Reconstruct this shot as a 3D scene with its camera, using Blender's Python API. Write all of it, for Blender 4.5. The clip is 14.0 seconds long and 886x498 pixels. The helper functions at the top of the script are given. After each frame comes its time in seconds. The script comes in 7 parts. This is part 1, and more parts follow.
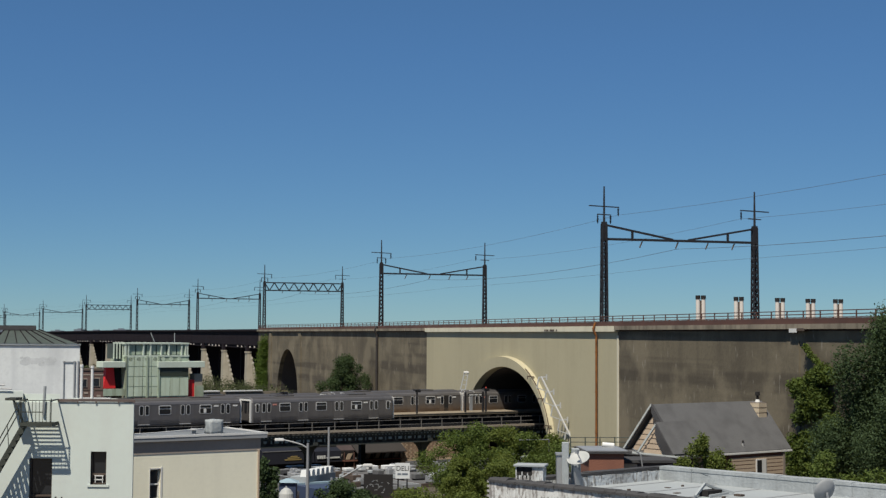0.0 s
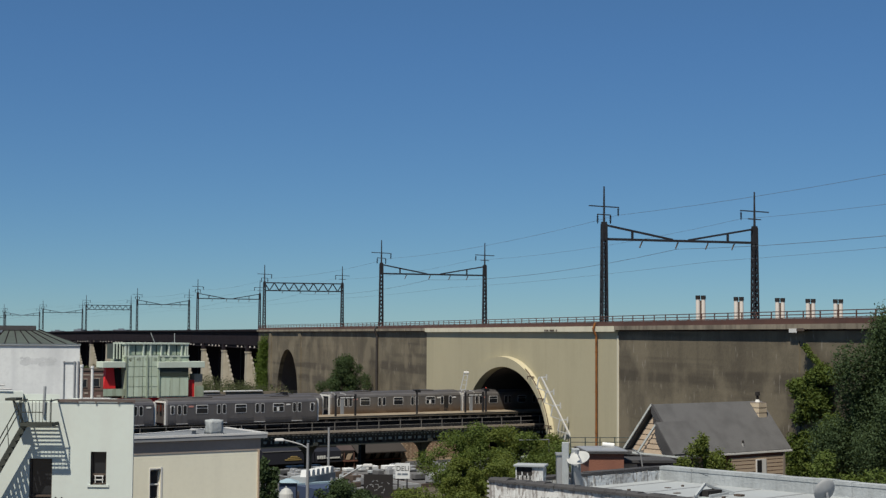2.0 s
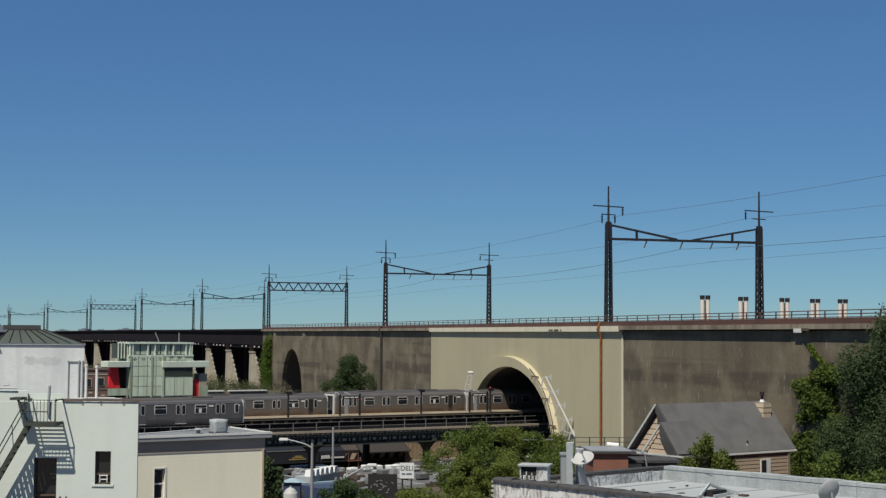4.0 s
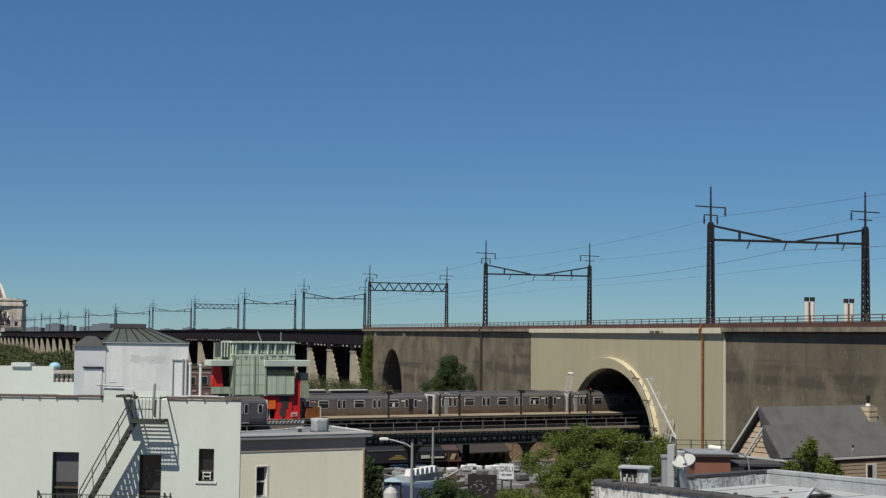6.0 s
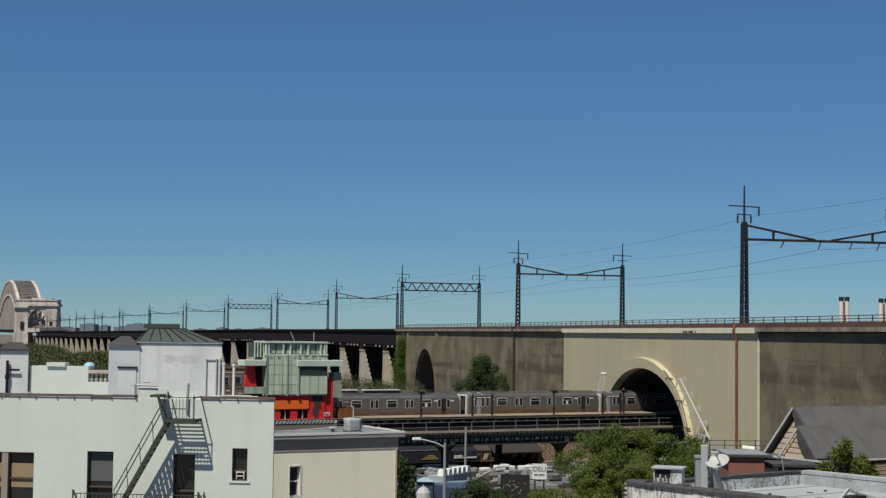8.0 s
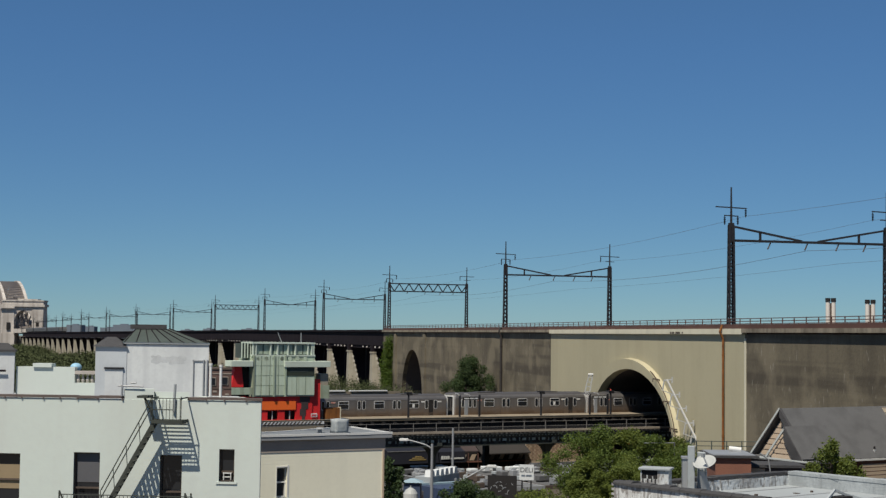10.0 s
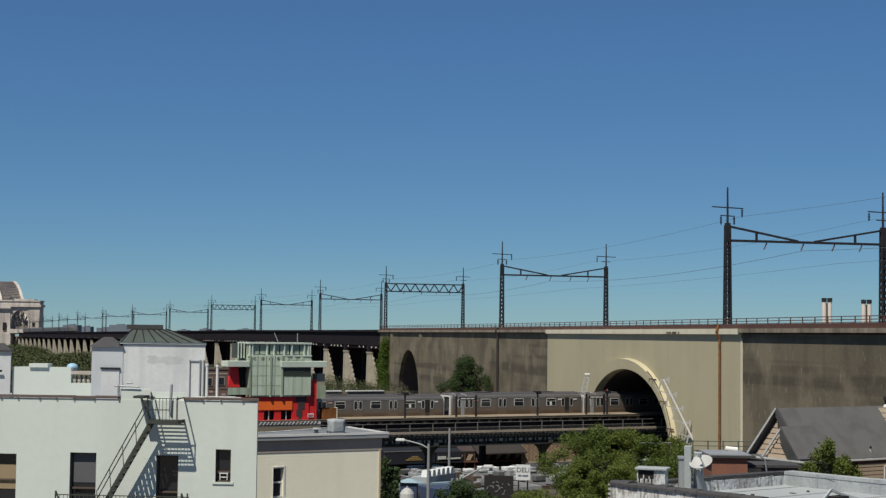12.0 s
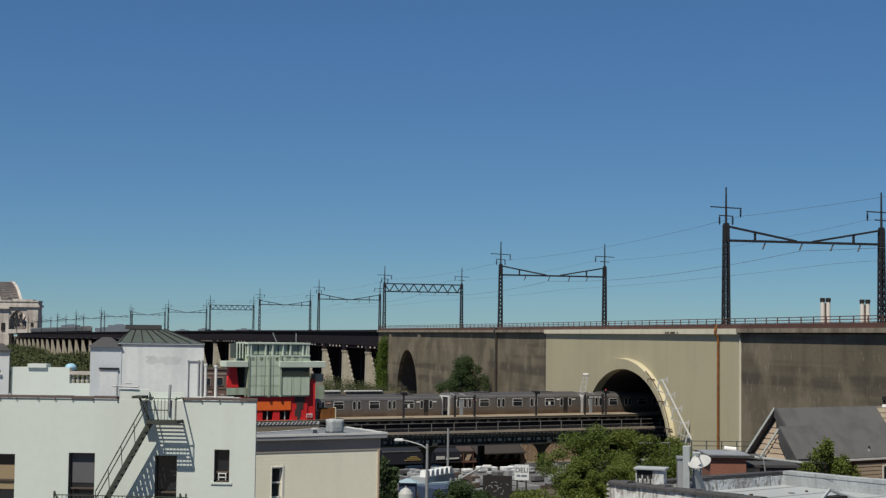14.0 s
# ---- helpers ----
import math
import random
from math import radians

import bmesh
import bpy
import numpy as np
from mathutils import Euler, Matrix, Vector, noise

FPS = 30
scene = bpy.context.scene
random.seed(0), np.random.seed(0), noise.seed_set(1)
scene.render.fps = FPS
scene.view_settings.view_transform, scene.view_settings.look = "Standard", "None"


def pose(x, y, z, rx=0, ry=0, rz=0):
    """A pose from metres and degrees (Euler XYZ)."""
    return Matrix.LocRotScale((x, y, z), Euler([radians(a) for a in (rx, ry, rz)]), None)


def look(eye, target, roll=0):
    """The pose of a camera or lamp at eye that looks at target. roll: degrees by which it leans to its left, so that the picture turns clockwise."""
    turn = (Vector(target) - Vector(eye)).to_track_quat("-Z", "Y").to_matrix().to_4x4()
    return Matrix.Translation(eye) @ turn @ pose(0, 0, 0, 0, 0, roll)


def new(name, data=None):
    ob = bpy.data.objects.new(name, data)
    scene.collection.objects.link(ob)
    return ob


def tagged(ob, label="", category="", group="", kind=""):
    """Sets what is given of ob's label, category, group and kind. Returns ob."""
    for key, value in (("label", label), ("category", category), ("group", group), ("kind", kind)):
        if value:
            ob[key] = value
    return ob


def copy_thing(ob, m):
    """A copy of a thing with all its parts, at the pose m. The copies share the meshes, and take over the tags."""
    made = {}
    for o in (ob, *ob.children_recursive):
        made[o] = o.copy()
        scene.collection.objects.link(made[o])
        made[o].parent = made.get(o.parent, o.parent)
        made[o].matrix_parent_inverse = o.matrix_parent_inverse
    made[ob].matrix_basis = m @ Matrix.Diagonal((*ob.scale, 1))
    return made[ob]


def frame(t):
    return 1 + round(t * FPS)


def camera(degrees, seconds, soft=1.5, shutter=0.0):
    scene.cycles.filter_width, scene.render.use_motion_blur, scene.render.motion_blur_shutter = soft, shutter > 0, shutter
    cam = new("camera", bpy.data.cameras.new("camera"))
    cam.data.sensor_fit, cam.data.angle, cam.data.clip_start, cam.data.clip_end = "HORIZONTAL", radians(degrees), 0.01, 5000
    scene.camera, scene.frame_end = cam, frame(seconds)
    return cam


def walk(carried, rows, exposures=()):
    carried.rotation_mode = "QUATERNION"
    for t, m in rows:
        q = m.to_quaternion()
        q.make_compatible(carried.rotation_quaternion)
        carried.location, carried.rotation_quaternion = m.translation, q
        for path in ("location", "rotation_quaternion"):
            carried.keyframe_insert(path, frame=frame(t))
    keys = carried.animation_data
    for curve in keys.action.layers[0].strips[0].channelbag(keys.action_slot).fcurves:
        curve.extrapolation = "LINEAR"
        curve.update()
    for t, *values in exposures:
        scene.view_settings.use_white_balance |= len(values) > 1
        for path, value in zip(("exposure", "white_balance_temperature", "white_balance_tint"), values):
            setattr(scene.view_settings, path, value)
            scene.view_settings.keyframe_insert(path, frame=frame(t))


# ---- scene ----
# ======== camera: stands on a roof and pans ========
EYE = 17.6
cam = camera(33.0, 14.0, soft=1.35)
TURNS = [
    (0.0, 0.000, 3.310, 0.345), (1.0, -0.001, 3.312, 0.338), (2.0, -0.001, 3.314, 0.335), (2.2, 0.0, 3.314, 0.335),
    (3.3, 0.07, 3.308, 0.345), (4.3, 0.30, 3.300, 0.380), (4.5, 0.437, 3.296, 0.387), (4.8, 0.66, 3.290, 0.43), (5.0, 0.793, 3.286, 0.465),
    (5.1, 0.87, 3.286, 0.47), (5.2, 0.95, 3.287, 0.49), (5.3, 1.12, 3.29, 0.52), (5.4, 2.45, 3.31, 0.66), (5.5, 3.968, 3.320, 0.720),
    (5.7, 3.93, 3.305, 0.70), (6.0, 4.006, 3.291, 0.695), (6.2, 4.19, 3.275, 0.69), (6.4, 4.58, 3.255, 0.69), (6.5, 4.827, 3.251, 0.685),
    (6.6, 5.00, 3.24, 0.70), (6.8, 5.29, 3.23, 0.72), (7.0, 5.495, 3.227, 0.720), (7.5, 5.478, 3.240, 0.690), (8.0, 5.251, 3.275, 0.690),
    (8.2, 5.17, 3.283, 0.69), (9.2, 4.88, 3.306, 0.70), (10.3, 4.745, 3.316, 0.715), (10.5, 4.733, 3.316, 0.715), (11.0, 4.699, 3.315, 0.712),
    (11.5, 4.666, 3.316, 0.705), (12.0, 4.633, 3.319, 0.696), (12.5, 4.600, 3.322, 0.690), (13.0, 4.584, 3.323, 0.675),
    (13.5, 4.578, 3.322, 0.673), (14.0, 4.578, 3.322, 0.672),
]
walk(cam, [(t, pose(0, 0, EYE, 90 + pitch, 0, yaw) @ pose(0, 0, 0, 0, 0, roll)) for t, yaw, pitch, roll in TURNS],
     exposures=[(0.0, 0.27), (7.0, 0.27), (7.6, 0.21), (14.0, 0.21)])

# ======== sky, sun, exposure ========
SUN_AZ, SUN_EL = 206.0, 59.0      # degrees clockwise from +y, and above the horizon
world = bpy.data.worlds.new("sky")
scene.world = world
world.use_nodes = True
wn = world.node_tree.nodes
sky = wn.new("ShaderNodeTexSky")
sky.sky_type, sky.sun_disc = "NISHITA", False
sky.sun_elevation, sky.sun_rotation = radians(SUN_EL), radians(SUN_AZ)
sky.air_density, sky.dust_density, sky.ozone_density, sky.altitude = 0.75, 0.2, 7.0, 1500.0
wn["Background"].inputs["Strength"].default_value = 0.059
tint = wn.new("ShaderNodeMix")
tint.data_type, tint.blend_type = "RGBA", "MULTIPLY"
tint.inputs["Factor"].default_value = 1.0
# smoggier, greener air towards the horizon
wco, wsep, wrange, air = wn.new("ShaderNodeTexCoord"), wn.new("ShaderNodeSeparateXYZ"), wn.new("ShaderNodeMapRange"), wn.new("ShaderNodeMix")
air.data_type = "RGBA"
air.inputs["A"].default_value, air.inputs["B"].default_value = (0.80, 0.955, 0.885, 1), (0.745, 1.0, 1.10, 1)
wrange.inputs["From Min"].default_value, wrange.inputs["From Max"].default_value = 0.02, 0.19
world.node_tree.links.new(wco.outputs["Generated"], wsep.inputs[0])
world.node_tree.links.new(wsep.outputs["Z"], wrange.inputs["Value"])
world.node_tree.links.new(wrange.outputs["Result"], air.inputs["Factor"])
world.node_tree.links.new(air.outputs["Result"], tint.inputs["B"])
haze = wn.new("ShaderNodeMix")
haze.data_type = "RGBA"
haze.inputs["Factor"].default_value, haze.inputs["B"].default_value = 0.2, (1.5, 3.6, 6.6, 1)     # clear-air blue over the whole dome
world.node_tree.links.new(sky.outputs[0], tint.inputs["A"])
world.node_tree.links.new(tint.outputs["Result"], haze.inputs["A"])
world.node_tree.links.new(haze.outputs["Result"], wn["Background"].inputs[0])
sun = new("sun", bpy.data.lights.new("sun", "SUN"))
sun.data.energy, sun.data.angle, sun.data.color = 5.0, radians(0.53), (1.0, 0.93, 0.80)
_a, _e = radians(SUN_AZ), radians(SUN_EL)
sun.matrix_world = look((math.sin(_a) * math.cos(_e) * 100, math.cos(_a) * math.cos(_e) * 100, math.sin(_e) * 100), (0, 0, 0))


# ======== materials ========
def material(name, colour, rough=0.8, metal=0.0, vary=0.25, scale=1.0, streak=0.0, bump=0.0, island=0.0, dark=None, coords="Object", spec=0.3, bands=0.0, drips=0.0, pieces=0.0, peel=0.0):
    """Base colour with grain and stains at two scales; streak: rain streaks that run down; island: variation from piece to piece."""
    m = bpy.data.materials.new(name)
    m.use_nodes = True
    colour = tuple(k * 0.83 for k in colour)
    nt = m.node_tree
    nodes, link = nt.nodes, nt.links.new
    b = nodes["Principled BSDF"]
    b.inputs["Roughness"].default_value, b.inputs["Metallic"].default_value = rough, metal
    b.inputs["Specular IOR Level"].default_value = spec
    co, place = nodes.new("ShaderNodeTexCoord"), nodes.new("ShaderNodeNewGeometry")
    dark = dark or tuple(c * 0.45 for c in colour)

    def noise_at(s, detail, stretch=None):
        mp = nodes.new("ShaderNodeMapping")
        mp.inputs["Scale"].default_value = stretch or (s, s, s)
        link(place.outputs["Position"] if coords == "World" else co.outputs[coords], mp.inputs["Vector"])
        n = nodes.new("ShaderNodeTexNoise")
        n.inputs["Scale"].default_value, n.inputs["Detail"].default_value = 1.0, detail
        link(mp.outputs["Vector"], n.inputs["Vector"])
        return n.outputs["Fac"]

    def ramp(f, lo, hi):
        r = nodes.new("ShaderNodeMapRange")
        r.inputs["From Min"].default_value, r.inputs["From Max"].default_value = lo, hi
        link(f, r.inputs["Value"])
        return r.outputs["Result"]

    def mixed(fac, a, bcol, amount):
        mul = nodes.new("ShaderNodeMath")
        mul.operation = "MULTIPLY"
        link(fac, mul.inputs[0])
        mul.inputs[1].default_value = amount
        x = nodes.new("ShaderNodeMix")
        x.data_type = "RGBA"
        link(mul.outputs[0], x.inputs["Factor"])
        if isinstance(a, tuple):
            x.inputs["A"].default_value = (*a, 1)
        else:
            link(a, x.inputs["A"])
        x.inputs["B"].default_value = (*bcol, 1)
        return x.outputs["Result"]

    big = noise_at(0.35 * scale, 4)
    fine = noise_at(6.0 * scale, 5)
    c = mixed(ramp(big, 0.42, 0.72), colour, dark, vary)
    c = mixed(ramp(fine, 0.45, 0.8), c, dark, vary * 0.6)
    if streak:
        c = mixed(ramp(noise_at(0, 4, (1.6 * scale, 1.6 * scale, 0.09 * scale)), 0.48, 0.68), c, dark, streak)
        c = mixed(ramp(noise_at(0, 3, (0.5 * scale, 0.5 * scale, 0.03 * scale)), 0.5, 0.75), c, tuple(min(1, k * 1.35) for k in colour), streak * 0.5)
    if bands:
        c = mixed(ramp(noise_at(0, 3, (0.03 * scale, 0.03 * scale, 1.1 * scale)), 0.5, 0.62), c, dark, bands)
        c = mixed(ramp(noise_at(0, 4, (0.22, 0.22, 0.22)), 0.5, 0.62), c, tuple(min(1, k * 1.5) for k in colour), bands * 0.8)
    if drips:
        c = mixed(ramp(noise_at(0, 2, (2.8, 2.8, 0.7)), 0.66, 0.73), c, (0.45, 0.42, 0.36), drips)
    if peel:
        c = mixed(ramp(noise_at(0, 3, (1.3, 1.3, 0.8)), 0.5, 0.62), c, tuple(min(1, k * 1.2) for k in colour), 0.4)
        c = mixed(ramp(noise_at(0, 4, (10.0, 10.0, 3.4)), 0.515, 0.57), c, dark, peel)
    if pieces:
        oi = nodes.new("ShaderNodeObjectInfo")
        c = mixed(ramp(oi.outputs["Random"], 0.55, 1.0), c, dark, pieces)
    if island:
        g = nodes.new("ShaderNodeNewGeometry")
        c = mixed(g.outputs["Random Per Island"], c, dark, island)
    link(c, b.inputs["Base Color"])
    if bump:
        bp = nodes.new("ShaderNodeBump")
        bp.inputs["Strength"].default_value, bp.inputs["Distance"].default_value = bump, 0.05
        link(fine, bp.inputs["Height"])
        link(bp.outputs["Normal"], b.inputs["Normal"])
    return m


def leaf_material(name, colour, dark):
    """Matt leaf whose thin blade lets some yellow-green light through."""
    m = material(name, colour, 0.7, vary=0.35, scale=0.8, island=0.75, dark=dark, spec=0.12)
    nt = m.node_tree
    b, out = nt.nodes["Principled BSDF"], nt.nodes["Material Output"]
    thin, mix = nt.nodes.new("ShaderNodeBsdfTranslucent"), nt.nodes.new("ShaderNodeMixShader")
    thin.inputs["Color"].default_value = (colour[0] * 1.5, colour[1] * 1.45, colour[2] * 0.7, 1)
    mix.inputs["Fac"].default_value = 0.24
    nt.links.new(b.outputs[0], mix.inputs[1])
    nt.links.new(thin.outputs[0], mix.inputs[2])
    nt.links.new(mix.outputs[0], out.inputs["Surface"])
    return m


def glow(name, colour, strength):
    m = bpy.data.materials.new(name)
    m.use_nodes = True
    b = m.node_tree.nodes["Principled BSDF"]
    b.inputs["Base Color"].default_value = (*colour, 1)
    b.inputs["Emission Color"].default_value, b.inputs["Emission Strength"].default_value = (*colour, 1), strength
    return m


M_CONC = material("weathered_concrete", (0.164, 0.140, 0.098), 0.9, vary=0.6, scale=0.6, streak=0.3, bump=0.4, dark=(0.055, 0.046, 0.035), bands=0.7, drips=0.28)
M_PAINT = material("cream_wall_paint", (0.48, 0.435, 0.295), 0.8, vary=0.12, scale=0.4, streak=0.12, bump=0.1)
M_CAPPAINT = material("pale_coping_paint", (0.72, 0.68, 0.53), 0.8, vary=0.15, scale=0.5, streak=0.2)
M_CAP = material("stained_coping", (0.30, 0.26, 0.20), 0.9, vary=0.5, streak=0.5, dark=(0.05, 0.04, 0.03))
M_RUST = material("rusty_pipe", (0.26, 0.10, 0.025), 0.85, vary=0.8, scale=3, streak=0.5, dark=(0.09, 0.035, 0.012))
M_REDSTEEL = material("red_brown_steel", (0.12, 0.062, 0.05), 0.75, vary=0.5, dark=(0.05, 0.03, 0.026))
M_IRON = material("weathered_painted_iron", (0.055, 0.062, 0.052), 0.75, vary=0.6, scale=3, dark=(0.02, 0.02, 0.018))
M_DKSTEEL = material("dark_steel", (0.022, 0.022, 0.026), 0.6, vary=0.5, scale=2)
M_GIRDER = material("sooty_girder_steel", (0.022, 0.0175, 0.022), 0.9, vary=0.5, spec=0.08)
# pale green tone for daylight in the el girder's gaps
M_PLATE = material("pale_gap_daylight", (0.36, 0.44, 0.42), 0.7, vary=0.4, scale=2, island=0.6)
M_ELSTEEL = material("green_grey_steel", (0.06, 0.068, 0.063), 0.7, vary=0.5)
M_PIER = material("pier_concrete", (0.44, 0.40, 0.32), 0.9, vary=0.5, scale=1, streak=0.5, dark=(0.19, 0.165, 0.12))
M_QUOIN = material("pale_quoin_stone", (0.62, 0.58, 0.50), 0.9, vary=0.4, scale=1)
M_STEELCAR = material("brushed_stainless", (0.225, 0.214, 0.214), 0.45, 0.65, vary=0.3, scale=1.5, streak=0.2)
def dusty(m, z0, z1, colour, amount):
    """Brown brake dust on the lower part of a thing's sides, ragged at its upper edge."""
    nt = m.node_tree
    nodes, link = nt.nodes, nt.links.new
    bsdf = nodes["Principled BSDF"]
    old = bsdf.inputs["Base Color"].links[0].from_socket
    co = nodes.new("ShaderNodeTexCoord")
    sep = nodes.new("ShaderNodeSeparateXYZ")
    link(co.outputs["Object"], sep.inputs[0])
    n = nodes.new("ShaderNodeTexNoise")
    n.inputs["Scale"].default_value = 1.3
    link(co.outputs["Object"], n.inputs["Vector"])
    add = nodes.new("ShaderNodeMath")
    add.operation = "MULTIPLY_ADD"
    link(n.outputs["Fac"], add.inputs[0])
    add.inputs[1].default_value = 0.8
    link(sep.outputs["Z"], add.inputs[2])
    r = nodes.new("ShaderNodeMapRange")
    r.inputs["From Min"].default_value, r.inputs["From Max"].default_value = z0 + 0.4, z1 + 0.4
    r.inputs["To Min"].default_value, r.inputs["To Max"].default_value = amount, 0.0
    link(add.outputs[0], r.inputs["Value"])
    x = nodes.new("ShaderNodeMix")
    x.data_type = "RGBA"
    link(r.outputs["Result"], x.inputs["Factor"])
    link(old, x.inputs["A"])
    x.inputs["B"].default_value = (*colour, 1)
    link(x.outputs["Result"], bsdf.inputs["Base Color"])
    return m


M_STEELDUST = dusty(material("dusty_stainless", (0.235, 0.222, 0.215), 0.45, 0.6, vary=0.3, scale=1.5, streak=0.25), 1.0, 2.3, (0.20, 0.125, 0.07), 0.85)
M_CARROOF = material("train_roof", (0.105, 0.099, 0.099), 0.6, 0.4, vary=0.3)
M_UNDER = material("undercarriage", (0.042, 0.037, 0.035), 0.8, vary=0.4)
M_BLACKGLASS = material("dark_window_glass", (0.02, 0.022, 0.026), 0.08, vary=0.0, spec=0.6)
M_FRAME = material("bright_aluminium_frame", (0.72, 0.72, 0.72), 0.45, 0.25, vary=0.1)
M_WHITE = material("white_stucco", (0.605, 0.665, 0.62), 0.85, vary=0.34, scale=0.6, streak=0.3, bump=0.12, dark=(0.44, 0.455, 0.43))
M_WHITE2 = material("chalky_white_paint", (0.60, 0.62, 0.62), 0.85, vary=0.65, scale=1.2, streak=0.5, bump=0.1, dark=(0.36, 0.37, 0.385))
M_CLAP = material("cream_clapboard", (0.95, 0.92, 0.745), 0.7, vary=0.12, scale=0.8, streak=0.08)
M_ROOFGREY = material("silver_roof_coating", (0.30, 0.31, 0.32), 0.75, vary=0.4, scale=0.8, bump=0.2, dark=(0.22, 0.23, 0.24))
M_ROOFWHITE = material("white_roof_coating", (0.355, 0.385, 0.40), 0.8, vary=0.8, scale=1.1, bump=0.3, dark=(0.26, 0.275, 0.28))
M_BROWN = material("brown_fascia", (0.10, 0.075, 0.06), 0.8, vary=0.3)
M_SHINGLE = material("grey_shingles", (0.124, 0.124, 0.127), 0.95, vary=0.45, scale=2.5, bump=0.6)
M_GLAZE = material("milky_green_glazing", (0.42, 0.50, 0.40), 0.35, vary=0.5, scale=1.5, streak=0.5, dark=(0.16, 0.19, 0.14))
M_COPING = material("brown_tarred_coping", (0.135, 0.105, 0.095), 0.85, vary=0.5, scale=2, bump=0.3)
M_CAPDARK = material("dark_roof_tar", (0.068, 0.067, 0.07), 0.9, vary=0.5, scale=2, bump=0.6)
M_STAIN = material("bared_grey_plaster", (0.535, 0.55, 0.56), 0.9, vary=0.6, scale=3)
M_SHEDGREY = material("dull_white_shed_paint", (0.50, 0.53, 0.555), 0.85, vary=0.5, scale=1.5, streak=0.6, dark=(0.33, 0.35, 0.37))
M_COPPER = material("green_copper_roof", (0.066, 0.084, 0.076), 0.7, vary=0.4, scale=1.5, streak=0.3)
M_GREEN = material("stained_green_panel", (0.44, 0.53, 0.41), 0.6, vary=0.5, scale=1.0, streak=0.9, dark=(0.17, 0.18, 0.12))
M_GREENPANEL = material("pale_green_panel", (0.62, 0.73, 0.59), 0.6, vary=0.35, scale=1.2, streak=0.6, island=0.35, dark=(0.33, 0.37, 0.27))
M_RED = material("bright_red_paint", (0.72, 0.03, 0.032), 0.55, vary=0.15)
M_ORANGE = material("orange_panel", (0.95, 0.17, 0.03), 0.55, vary=0.12)
M_PLAT = material("platform_concrete", (0.27, 0.225, 0.165), 0.9, vary=0.35)
M_GROUND = material("city_ground", (0.15, 0.13, 0.105), 0.95, vary=0.4, scale=0.05)
M_BRICKMAROON = material("maroon_brick", (0.125, 0.078, 0.068), 0.9, vary=0.6, scale=3, dark=(0.09, 0.06, 0.05))
M_BRICKTAN = material("tan_brick", (0.44, 0.31, 0.22), 0.9, vary=0.4, scale=2, island=0.3)
M_EMBLEM = material("ochre_emblem", (0.40, 0.30, 0.12), 0.7, vary=0.2)
M_BRICKRED = material("red_brick", (0.20, 0.095, 0.07), 0.9, vary=0.35, scale=2)
M_CHIMNEY = material("buff_chimney_brick", (0.62, 0.52, 0.38), 0.85, vary=0.3, scale=2)
M_BRICKWARM = material("orange_brown_brick", (0.24, 0.105, 0.07), 0.9, vary=0.5, scale=2, bump=0.3, dark=(0.13, 0.06, 0.045))
M_TAN = material("tan_siding", (0.54, 0.425, 0.315), 0.8, vary=0.3, scale=1.5)
M_TRIM = material("white_trim", (0.72, 0.72, 0.70), 0.6, vary=0.1)
M_DISH = material("dish_grey", (0.44, 0.45, 0.44), 0.55, vary=0.15, scale=2)
M_RAKE = material("silvery_green_board", (0.50, 0.53, 0.52), 0.7, vary=0.3, scale=2)
M_GALV = material("galvanised_metal", (0.38, 0.39, 0.40), 0.5, 0.4, vary=0.25, scale=2)
M_STONE = material("bridge_stone", (0.60, 0.555, 0.505), 0.9, vary=0.75, scale=0.25, streak=0.5, dark=(0.22, 0.19, 0.17))
M_STACK = material("stack_white", (0.68, 0.63, 0.58), 0.9, vary=0.15, scale=0.1, streak=0.1)
M_SIGNRED = material("red_white_emblem", (0.55, 0.22, 0.18), 0.6, vary=0.6, scale=9, dark=(0.6, 0.55, 0.5))
M_FARTRAIN = material("dull_silver_coach", (0.12, 0.125, 0.13), 0.6, 0.2, vary=0.3, scale=0.5)
M_NAVY = material("navy_awning", (0.014, 0.016, 0.026), 0.7, vary=0.3)
M_RAILGREY = material("dull_grey_rail", (0.22, 0.21, 0.20), 0.7, 0.2, vary=0.4, scale=2)
M_TIMBER = material("weathered_walkway_timber", (0.36, 0.31, 0.25), 0.85, vary=0.4, scale=1.5)
M_BLUE = material("blue_panel", (0.045, 0.065, 0.12), 0.6, vary=0.25)
M_DARKSHOP = material("dark_shopfront", (0.07, 0.052, 0.052), 0.7, vary=0.4)
M_HAZEBLD = material("hazy_far_building", (0.16, 0.19, 0.23), 0.9, vary=0.2, scale=0.1)
M_BARK = material("bark", (0.10, 0.075, 0.055), 0.95, vary=0.4, scale=2)
M_LEAF = leaf_material("leaves_mid_green", (0.13, 0.175, 0.045), (0.042, 0.066, 0.018))
M_LEAFDK = leaf_material("leaves_dark_green", (0.07, 0.105, 0.045), (0.022, 0.038, 0.018))
M_LEAFYL = leaf_material("leaves_yellow_green", (0.155, 0.19, 0.045), (0.05, 0.07, 0.02))
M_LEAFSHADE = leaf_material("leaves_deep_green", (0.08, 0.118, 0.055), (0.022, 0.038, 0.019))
M_VINE = leaf_material("leaves_vine_green", (0.12, 0.16, 0.036), (0.026, 0.044, 0.014))
M_IVY = leaf_material("ivy", (0.10, 0.15, 0.03), (0.035, 0.062, 0.014))
M_WOODS = material("far_foliage", (0.078, 0.092, 0.042), 0.9, vary=0.7, scale=0.12, island=0.35, dark=(0.036, 0.046, 0.021), spec=0.1)
